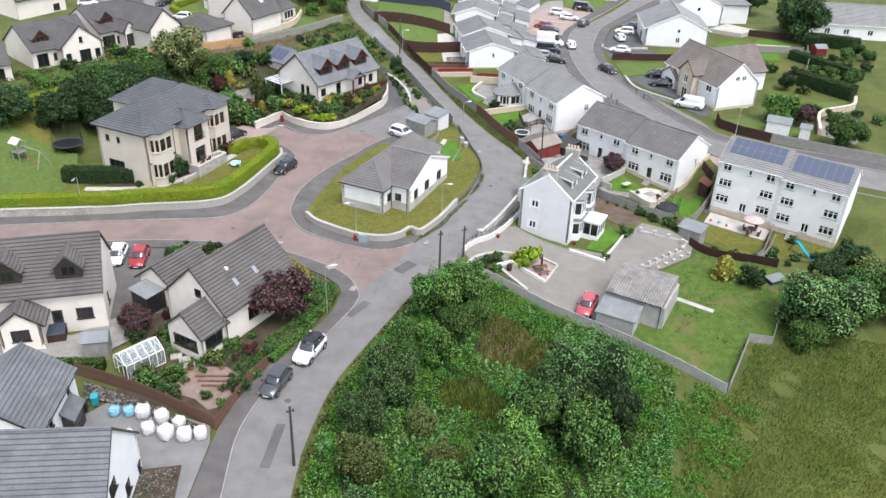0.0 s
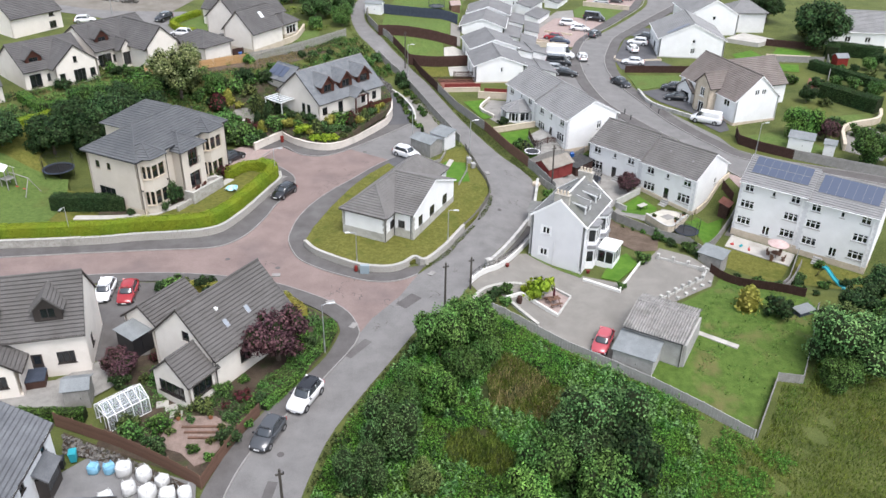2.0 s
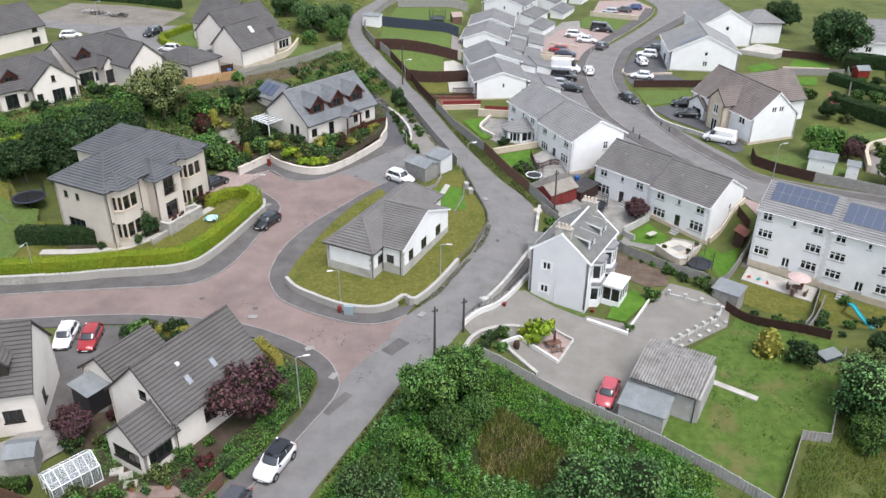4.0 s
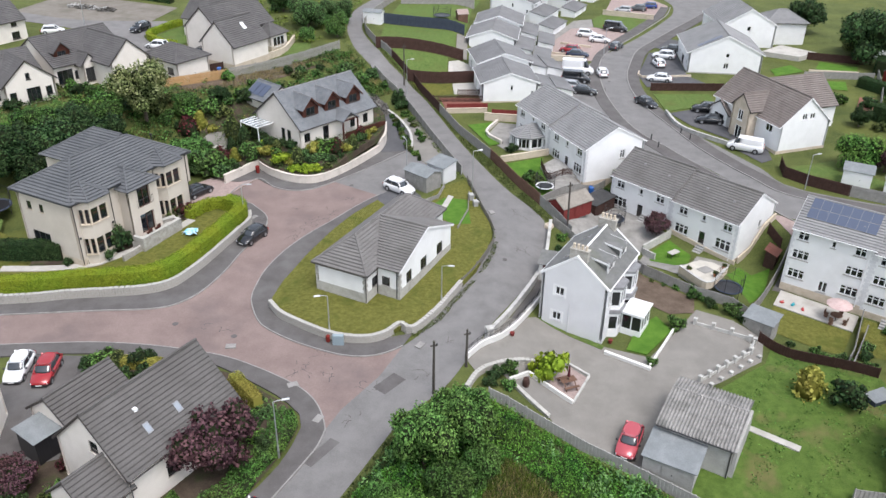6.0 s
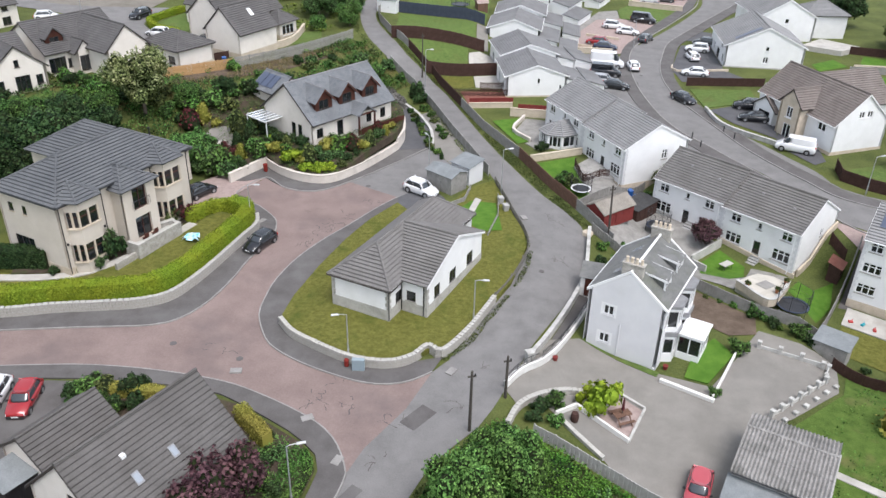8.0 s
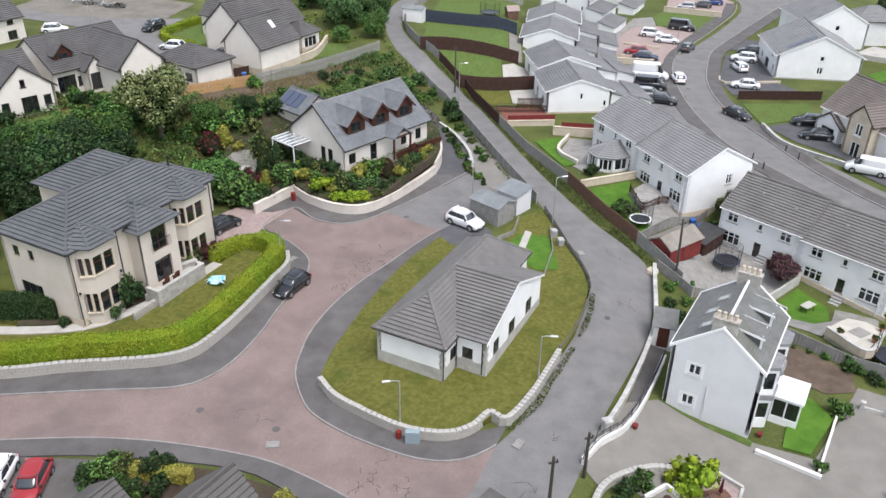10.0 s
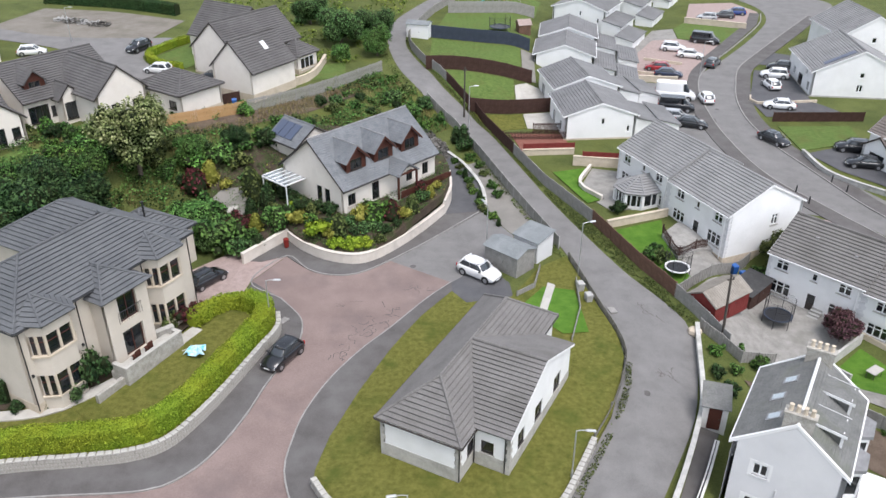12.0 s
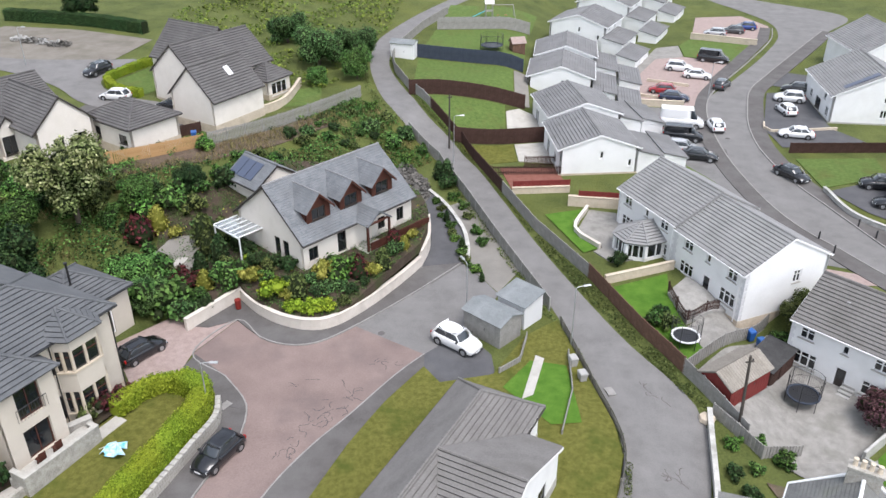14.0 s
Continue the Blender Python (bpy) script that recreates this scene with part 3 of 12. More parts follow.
def pitched(parent, x0, x1, W, eave, ridge, ends, tile, course=0.34, over=0.35, verge=0.15, trim=None, gutter=True, y=0.0, cap_mat=None, verges=None):
    """A pitched roof along x from x0 to x1 over a house of depth W; hipped or gabled ends."""
    k = (ridge - eave) / (W / 2)
    w, low = W / 2 + over, eave - k * over
    a, b = x0 - (verge if ends[0] == "g" else over), x1 + (verge if ends[1] == "g" else over)
    ra = a if ends[0] == "g" else a + w
    rb = b if ends[1] == "g" else b - w
    lift = 0.12
    def P(x, yy, z):
        return (x, y + yy, z + lift)
    for poly in ([P(a, -w, low), P(b, -w, low), P(rb, 0, ridge), P(ra, 0, ridge)], [P(b, w, low), P(a, w, low), P(ra, 0, ridge), P(rb, 0, ridge)]):
        s = Shape()
        roof_plane(s, poly, course)
        part("roof", s, tile, parent)
    caps = Shape()
    if rb - ra > 0.1:
        cap(caps, P(ra, 0, ridge), P(rb, 0, ridge))
    for end, x, r in ((0, a, ra), (1, b, rb)):
        if ends[end] == "h":
            s = Shape()
            roof_plane(s, [P(x, w, low), P(x, -w, low), P(r, 0, ridge)] if end == 0 else [P(x, -w, low), P(x, w, low), P(r, 0, ridge)], course)
            part("roof", s, tile, parent)
            cap(caps, P(x, -w, low), P(r, 0, ridge))
            cap(caps, P(x, w, low), P(r, 0, ridge))
        else:
            s = Shape()
            for side in (-1, 1):
                q = [Vector(P(x, side * w, low - 0.02)), Vector(P(x, 0, ridge - 0.02)), Vector(P(x, 0, ridge - 0.22)), Vector(P(x, side * w, low - 0.22))]
                out = Vector((-0.025 if end == 0 else 0.025, 0, 0))
                s.add(q + [c + out for c in q], [(0, 1, 2, 3), (7, 6, 5, 4), (0, 4, 5, 1), (1, 5, 6, 2), (2, 6, 7, 3), (3, 7, 4, 0)])
            part("bargeboard", s, verges[end] if verges else trim or DARK_TRIM, parent)
    part("ridge_tiles", caps, cap_mat or tile, parent)
    if gutter:
        for side in (-1, 1):
            part("gutter", Shape().tube(P(a, side * (w + 0.05), low - 0.09), P(b, side * (w + 0.05), low - 0.09), 0.06, sides=6), trim or DARK_TRIM, parent)
        for end, x in ((0, a), (1, b)):
            if ends[end] == "h":
                part("gutter", Shape().tube(P(x + (-0.05 if end == 0 else 0.05), -w, low - 0.09), P(x + (-0.05 if end == 0 else 0.05), w, low - 0.09), 0.06, sides=6), trim or DARK_TRIM, parent)


def downpipe(parent, x, y, top, material, foot=-0.2):
    part("downpipe", Shape().tube((x, y, foot), (x, y, top), 0.045, sides=6), material, parent)


def house(label, x, y, yaw, z, name="house", group=""):
    return thing(name, label, "house", group, pose(x, y, z, 0, 0, yaw))


def wing(h, x, y, turn, build):
    """Build walls and roof of a wing in its own directions and set them at a place on the house."""
    before = set(h.children)
    build()
    m = pose(x, y, 0, 0, 0, turn)
    for ob in h.children:
        if ob not in before:
            ob.matrix_basis = m @ ob.matrix_basis


def gable_wing(h, x, y, turn, L, W, e, r, ends, tile, wall, openings, trim=None, frame=None, course=0.36, base=None, skip=""):
    def build():
        house_walls(h, L, W, e, r, ends, wall, openings, frame, None, base, 0.9, skip=skip)
        pitched(h, -L / 2, L / 2, W, e, r, ends, tile, course, trim=trim)
    wing(h, x, y, turn, build)


def roof_dormer(h, x, y0, z0, half, ez, pz, back, wall, tile, course=0.34, style="two", trim=None, deep=2.2):
    """A gabled dormer on the front slope; y0 its front, z0 its foot, ez and pz its eave and peak, back where its ridge meets the slope."""
    s = Shape()
    wall_panel(s, lambda u, v, d: (x + u, y0 + d, z0 + v), -half, half, [(-half, ez - z0), (0, pz - z0), (half, ez - z0)], [(-half * 0.55, half * 0.55, 0.3, ez - z0 - 0.05)], 0.15)
    s.box(x - half, x - half + 0.12, y0 + 0.15, y0 + deep, z0, ez).box(x + half - 0.12, x + half, y0 + 0.15, y0 + deep, z0, ez)
    d = part("dormer", s, wall, h)
    window(d, lambda u, v, dd: (x + u, y0 + dd, z0 + v), 0, 0.3, half * 1.1, ez - z0 - 0.35, style, 0.05, trim or DARK_TRIM)
    k = (pz - ez) / half
    lo, o = ez - k * 0.25, half + 0.25
    low_back = y0 + deep * 0.7
    s = Shape()
    roof_plane(s, [(x - o, low_back, lo + 0.1), (x - o, y0 - 0.3, lo + 0.1), (x, y0 - 0.3, pz + 0.1), (x, back, pz + 0.1)], course)
    part("dormer_roof", s, tile, d)
    s = Shape()
    roof_plane(s, [(x + o, y0 - 0.3, lo + 0.1), (x + o, low_back, lo + 0.1), (x, back, pz + 0.1), (x, y0 - 0.3, pz + 0.1)], course)
    part("dormer_roof", s, tile, d)
    return d


# ---- the land, roads and pavements ----
def lattice(lo, hi, far_lo, far_hi):
    fine = [k * LATTICE for k in range(round(lo / LATTICE), round(hi / LATTICE) + 1)]
    before, after, step = [], [], 4.0
    v, w = fine[0], fine[-1]
    while v > far_lo or w < far_hi:
        v, w, step = v - step, w + step, step * 1.6
        before.insert(0, v)
        after.append(w)
    return before + fine + after


gx, gy = lattice(-100, 80, -2500, 2500), lattice(15, 240, -2500, 2500)
land = Shape()
land.v = [(x, y, ground(x, y)) for y in gy for x in gx]
land.f = [(j * len(gx) + i, j * len(gx) + i + 1, (j + 1) * len(gx) + i + 1, (j + 1) * len(gx) + i) for j in range(len(gy) - 1) for i in range(len(gx) - 1)]
solid("ground", land, FIELD, "rough green and olive field grass sheet", "ground", kind="structure", soft=True)

street_west = [(-14.2, 20), (-14.9, 38), (-15.4, 44), (-15.7, 47), (-15.6, 49.5), (-15.0, 52.6), (-13.7, 56), (-11.9, 60), (-10.1, 64.5), (-9.0, 67.6), (-8.8, 69.5)]
lane_west = [(-4.1, 81), (-3.0, 82.6), (-0.6, 88.9), (2.0, 95), (2.8, 98), (3.6, 101.4), (3.4, 103.8), (2.4, 108), (1.2, 112.7), (-0.8, 118.7), (-2.9, 123.5), (-5.9, 130.8), (-9.2, 138.5), (-12.4, 146.3), (-16.8, 151.6), (-20.8, 157.4), (-24.2, 166.8), (-26.2, 175.6), (-26.7, 185.8), (-24.5, 195.6), (-21.4, 205.1), (-14, 224), (-4, 250)]
lane_east = [(-1, 249), (-11, 223), (-18.6, 204.8), (-21.6, 193.9), (-23.4, 185.0), (-23.6, 177.2), (-22.0, 170.0), (-16.8, 158.0), (-12.2, 152.6), (-8.8, 146.6), (-5.6, 138.8), (-1.9, 129.4), (1.6, 121.5), (5.4, 113.6), (9.3, 107.5), (9.8, 103.8), (9.4, 101.4), (8.15, 95.8), (5.75, 89.9), (3.6, 84.9), (1.7, 79.5), (-0.2, 75), (-2.9, 71.4)]
street_east = [(-5.2, 65.6), (-6.9, 61.2), (-8.8, 56), (-9.6, 52.2), (-10.1, 47.4), (-10.1, 43), (-9.0, 20)]
drape("road_street", curve(street_west, 2) + [(-8.0, 72), (-5.6, 76.5)] + curve(lane_west, 2) + curve(lane_east + street_east, 2), 0.05, ASPHALT, "worn grey asphalt street and lane", "road")

near_kerb = [(-8.8, 69.5), (-9.1, 70.4), (-9.9, 72.1), (-11.2, 73.7), (-13.4, 75.2), (-16.6, 76.8), (-19.9, 78.0), (-24.6, 78.7), (-29.2, 78.9), (-34.2, 78.5), (-45, 76.6), (-60, 73), (-90, 64)]
villa_kerb = [(-90, 69.5), (-60, 78.2), (-45, 81.6), (-39.3, 82.7), (-34.0, 83.7), (-28.3, 84.7), (-26.1, 86.3), (-24.8, 88.8), (-23.9, 92.2), (-23.4, 95.5), (-22.6, 99), (-22.2, 101), (-22.5, 103.2), (-23.2, 104.6), (-25.3, 106.9), (-28.8, 109.5)]
north_kerb = [(-26.8, 114.3), (-24.2, 112.1), (-21.9, 111.3), (-19.5, 111.8), (-16.9, 114.4), (-13.2, 119.2), (-8.9, 125.4)]
island_kerb = [(-10.8, 111.1), (-12.7, 108.2), (-15.2, 103.5), (-17.1, 100.3), (-18.8, 96.6), (-19.8, 92.9), (-20.0, 90.2), (-19.8, 87.2), (-18.3, 83.9), (-17.0, 82.5), (-14.8, 81.1), (-12.3, 80.0), (-9.4, 79.1), (-7.2, 79.1), (-5.5, 79.8), (-4.1, 81)]
drape("road_red", curve(near_kerb, 2) + curve(villa_kerb, 2) + [(-26.8, 114.3)] + curve(north_kerb[1:5], 2) + curve(island_kerb, 2) + [(-5.6, 76.5), (-8.0, 72)], 0.052, RED_ROAD, "faded red-brown asphalt estate road and turning head", "road")
drape("road_turning", [(-16.9, 114.4), (-13.2, 119.2), (-8.9, 125.4), (-6.8, 122.6), (-5.3, 120.3), (-8.0, 114.6), (-10.8, 111.1)], 0.052, ASPHALT, "grey asphalt turning place", "road")
drape("drive_parking", [(-10.8, 111.1), (-8.0, 114.6), (-5.6, 111.5), (-5.2, 109.0), (-8.2, 105.2), (-11.6, 109.2)], 0.07, DRIVE, "dark asphalt parking place", "driveway")

# footways, a step above the road
near_inner = [(-12.3, 63.1), (-11.4, 65.3), (-10.9, 67.6), (-10.7, 69.5), (-11.2, 71.0), (-12.4, 72.2), (-13.7, 73.2), (-18.2, 75.8), (-21.1, 76.9), (-26.5, 77.2), (-33.5, 76.9), (-45, 74.6), (-60, 71), (-90, 62)]
street_inner = [(-17.0, 20), (-17.4, 40), (-17.5, 47), (-17.2, 50.2), (-16.6, 53.2), (-15.3, 57), (-13.6, 60.8), (-12.3, 63.1)]
drape("pavement_street", curve(street_west[:9], 1.5) + curve(street_inner, 1.5)[::-1], 0.15, FOOTWAY, "dark asphalt footway along the street", "pavement", skirt=0.2)
drape("pavement_near", curve([(-10.1, 64.5), (-9.0, 67.6), (-8.8, 69.5)] + near_kerb[1:], 1.5) + curve(near_inner[:-1], 1.5)[::-1], 0.15, FOOTWAY, "dark asphalt footway round the corner", "pavement", skirt=0.2)
villa_wall = [(-90, 72.2), (-60, 80.6), (-45, 83.6), (-40.4, 84.6), (-37.1, 85.6), (-33.2, 86.4), (-30.2, 87.2), (-28.2, 88.5), (-26.9, 91.2), (-25.8, 94.8), (-24.7, 99.1), (-24.1, 101.6), (-24.6, 103.6)]
drape("pavement_villa", curve(villa_kerb[:13], 1.5) + curve(villa_wall, 1.5)[::-1], 0.15, FOOTWAY, "dark asphalt footway below the garden wall", "pavement", skirt=0.2)
drape("pavement_villa_end", [(-22.5, 103.2), (-23.2, 104.6), (-25.3, 106.9), (-28.5, 109.3), (-28.9, 107.4), (-27.2, 105.4), (-24.7, 103.7)], 0.15, FOOTWAY, "dark asphalt footway at the villa drive", "pavement", skirt=0.2)
north_wall = [(-30.1, 113.0), (-27.5, 117.6), (-25.5, 115.6), (-22.9, 114.0), (-20.3, 113.5), (-18.4, 114.4), (-16.2, 117.4), (-14.0, 121.5), (-12.7, 124.4)]
drape("pavement_north", [(-28.8, 113.0)] + curve(north_kerb[:6], 1.5) + [(-11.6, 121.6), (-12.7, 124.4)] + curve(north_wall[1:], 1.5)[::-1] + [(-30.1, 113.0)], 0.15, FOOTWAY, "dark asphalt footway below the white wall", "pavement", skirt=0.2)
island_wall = [(-17.6, 86.1), (-16.2, 84.4), (-14.2, 83.1), (-11.5, 81.7), (-9.5, 81.1), (-7.4, 81.15), (-5.85, 82.0), (-4.7, 83.6), (-3.5, 83.0), (-1.8, 85.8), (-0.6, 88.6)]
lawn_west = [(-9.2, 107.2), (-10.6, 109.1), (-12.8, 104.7), (-14.7, 100.1), (-16.3, 95.3), (-17.5, 90.5), (-17.8, 87.4)]
island_inner = curve(lawn_west[1:], 1.5) + curve(island_wall[:8], 1.5)[1:] + [(-3.4, 83.0)]
drape_strip("pavement_island", curve(island_kerb, 1.0), island_inner, 0.15, FOOTWAY, "dark asphalt footway round the island plot", "pavement", 0.2)

for pts in (street_west + near_kerb, villa_kerb[:15], villa_kerb[14:] + north_kerb, island_kerb):
    solid("kerb", ribbon(curve(pts, 0.9), 0.11, -0.1, 0.162), KERB, "pale concrete kerb edging the footway", "kerb", "kerbs", kind="structure")

# the island plot
lane_wall = [(-0.6, 88.6), (1.9, 94.2), (2.9, 98.0), (3.4, 100.8), (3.1, 103.7), (2.0, 107.7), (0.8, 112.3), (-0.4, 116.4)]
def island_lift(x, y):
    return 0.2 + 0.4 * smooth(-18, -13, x) * (1 - 0.6 * smooth(104, 112, y))
drape("lawn_island", [(-17.6, 86.1), (-16.2, 84.4), (-14.2, 83.1), (-11.5, 81.7), (-9.5, 81.1), (-7.4, 81.15), (-5.85, 82.0), (-4.5, 83.4), (-3.4, 83.1), (-1.8, 85.8), (-0.6, 88.6)] + lane_wall[1:] + [(-3.0, 114.0), (-5.4, 108.6)] + lawn_west, island_lift, DRY_LAWN, "olive dry lawn round the bungalow", "lawn", skirt=0.5)
drape("lawn_back", [(-4.6, 107.0), (-1.2, 103.2), (0.9, 103.6), (0.1, 110.2), (-2.6, 110.6)], lambda x, y: island_lift(x, y) + 0.05, FALSE_LAWN, "bright green lawn of the bungalow's back garden", "lawn")
drape("path_back", [(-3.2, 105.7), (-2.4, 106.3), (-1.55, 110.9), (-2.2, 111.3)], lambda x, y: island_lift(x, y) + 0.09, PAVING, "pale paved garden path", "path", skirt=0.05)

# yards, drives and lawns of the other plots
drape("yard_old_house", [(1.7, 79.5), (3.6, 84.6), (5.4, 86.8), (8.0, 88.2), (9.6, 87.4), (14.6, 84.8), (18.4, 83.6), (21.4, 87.8), (24.2, 92.0), (30.4, 89.2), (28.6, 84.0), (24.0, 80.4), (19.4, 77.5), (16.4, 68.6), (9.9, 72.2), (8.9, 73.8), (5.7, 77.0), (4.2, 79.0), (2.6, 77.9)], 0.06, YARD, "pale grey gravel yard and drive", "yard")
drape("lawn_old_house", [(16.4, 84.6), (18.2, 84.0), (21.2, 88.2), (20.0, 90.4), (17.8, 88.2)], 0.12, FALSE_LAWN, "bright green front lawn", "lawn", skirt=0.1)
drape("lawn_paddock", [(19.8, 76.5), (24.6, 80.2), (28.9, 83.8), (31.0, 88.4), (38.4, 83.6), (39.0, 80.2), (36.8, 75.0), (33.6, 68.2), (31.1, 68.3), (27.3, 60.9), (23.3, 63.8), (19.3, 66.7), (16.4, 68.6)], 0.05, PADDOCK, "patchy green lawn beside the garage", "lawn")
drape("drive_dormer", curve([(-12.6, 124.4), (-12.2, 127.8), (-12.7, 131.8), (-14.8, 136.4), (-17.0, 140.4)], 1.5) + curve([(-14.4, 142.0), (-11.4, 137.0), (-9.0, 131.3), (-8.3, 127.0), (-8.9, 125.4)], 1.5), 0.08, DRIVE, "dark asphalt drive curving up behind the house", "driveway", skirt=0.1)
drape("drive_villa", [(-28.8, 109.5), (-26.8, 114.3), (-31.0, 116.0), (-35.5, 110.0), (-31.2, 104.2), (-28.9, 107.2)], 0.1, PINK_PAVING, "block-paved villa drive", "driveway")
drape("lawn_villa", curve(villa_wall, 2) + [(-26.6, 104.6), (-29.6, 105.0), (-33.2, 96.6), (-37.0, 90.4), (-46, 88.8), (-50, 96), (-62, 108), (-90, 108)], lambda x, y: 0.75 + 0.1 * smooth(-30, -40, x), DRY_LAWN, "mown villa lawn behind the clipped hedge", "lawn", skirt=0.6)
drape("lawn_villa_front", [(-27.0, 102.6), (-28.6, 103.8), (-32.4, 96.8), (-36.6, 91.4), (-33.0, 89.0), (-29.6, 90.6), (-27.4, 95.0)], 0.90, DRY_LAWN, "olive front lawn inside the hedge", "lawn")
drape("path_villa", offset(curve([(-46, 88.9), (-40.5, 89.6), (-36.8, 91.0), (-32.8, 95.8), (-30.4, 100.8)], 1.5), 0.5) + offset(curve([(-46, 88.9), (-40.5, 89.6), (-36.8, 91.0), (-32.8, 95.8), (-30.4, 100.8)], 1.5), -0.5)[::-1], 0.95, PAVING, "pale paved path along the villa front", "path", skirt=0.1)
north_garden = [(-30.3, 112.8)] + curve(north_wall[1:], 1.5) + curve([(-12.4, 127.8), (-12.9, 131.8), (-15.0, 136.6), (-20, 143)], 1.5) + [(-30, 139), (-38, 128), (-36, 117), (-31.2, 114.6)]
def north_lift(x, y):
    return 0.8 + 1.7 * (1 - smooth(8.5, 15, math.hypot(x + 20.5, y - 127.5)))
drape("garden_dormer", north_garden, north_lift, SOIL, "planted garden soil round the dormer house", "garden", skirt=0.9)
drape("gravel_dormer", [(-37.4, 120.6), (-34.6, 119.6), (-32.2, 121.2), (-29.8, 124.6), (-30.8, 127.6), (-33.6, 126.0), (-36.2, 124.6)], lambda x, y: north_lift(x, y) + 0.06, YARD, "grey gravel sitting place in the dormer garden", "gravel", skirt=0.1)
drape("drive_corner", [(-26.4, 77.0), (-36.8, 76.4), (-36.6, 70.6), (-33.6, 64.0), (-31.4, 62.6), (-27.6, 64.4), (-29.4, 71.0)], 0.16, FOOTWAY, "dark brown-grey driveway with two parked cars", "driveway")
drape("garden_corner", [(-12.5, 63.3), (-11.2, 67.4), (-10.9, 69.5), (-12.4, 72.0), (-18.2, 75.6), (-22, 76.6), (-26.4, 76.9), (-29.4, 71.0), (-28.2, 60.5), (-27.4, 52.4), (-18.0, 49.2), (-15.6, 57.0)], 0.12, SOIL, "dark planted garden beds", "garden")
drape("yard_building_plot", [(-17.5, 40), (-17.6, 47), (-18.2, 49.0), (-27.0, 51.6), (-29, 49), (-29.5, 36), (-17.4, 36)], 0.14, LANE, "grey asphalt building plot", "yard")
drape("patio_cream_house", [(-31.4, 63.4), (-34.4, 60.0), (-48, 56.4), (-48, 52.0), (-33.6, 53.0), (-28.4, 60.5)], 0.2, PATIO_GREY, "grey-beige paved patio", "patio")

# the far street and its plots
far_west = [(60, 103.7), (38.4, 110.6), (33.2, 121), (29.0, 126.5), (20.4, 129.4), (17.4, 133.4), (15.6, 138), (14.9, 149), (17.0, 161.7), (21.2, 172.2), (28.7, 184.4), (36.5, 198.4), (41.5, 210.5), (41.5, 222), (34, 240)]
far_east = [(44, 240), (58, 226), (50.0, 211.4), (41.9, 197.1), (34.2, 184.9), (28.7, 172.9), (25.8, 162.0), (25.4, 152.0), (27.4, 144.4), (31.6, 136.8), (35.3, 130.5), (38.7, 124.7), (42.5, 118.2), (62.6, 111.2)]
drape("road_far", curve(far_west, 2) + curve(far_east, 2), 0.05, ASPHALT, "grey asphalt street winding between white houses", "road")
kerb_west = [(60, 101.7), (40.0, 108.8), (33.6, 119.6), (28.5, 128.1), (26.9, 131.0), (24.6, 134.6), (22.7, 139.7), (21.4, 146.4), (20.7, 152.8), (20.6, 160.7), (21.2, 168.1), (22.8, 174.8), (26.0, 181.4), (32.3, 192.8), (39.0, 206.0), (41.5, 214.5)]
kerb_east = [(50.0, 213.4), (43.4, 202.5), (33.6, 186.2), (29.3, 178.4), (27.0, 170.0), (25.5, 162.3), (25.2, 154.5), (26.4, 146.6), (28.2, 141.0), (29.9, 135.9), (32.2, 129.6), (36.6, 121.6), (42.0, 115.4), (62.6, 108.2)]
for pts in (kerb_west, kerb_east):
    solid("kerb", ribbon(curve(pts, 1.5), 0.15, -0.1, 0.17), KERB, "pale concrete kerb of the far street", "kerb", "kerbs", kind="structure")
drape_strip("pavement_far", curve(kerb_east, 1.5), curve([(51.6, 212.0), (45.0, 200.6), (35.2, 184.4), (31.2, 177.4), (29.0, 169.3), (27.5, 161.8), (27.2, 154.8), (28.3, 147.4), (30.1, 141.8), (31.8, 136.8), (34.1, 130.6), (38.4, 122.8), (43.4, 117.2), (62.9, 110.2)], 1.5), 0.13, FOOTWAY, "asphalt footway of the far street", "pavement", 0.2)
drape_strip("pavement_far_west", curve(kerb_west[2:13], 1.5), curve([(31.8, 118.6), (26.8, 126.8), (25.2, 129.8), (22.8, 133.8), (20.8, 139.2), (19.4, 146.0), (18.7, 152.8), (18.7, 160.4), (19.6, 168.1), (21.2, 175.2), (24.4, 182.2)], 1.5), 0.13, FOOTWAY, "asphalt footway before the white terrace", "pavement", 0.2)


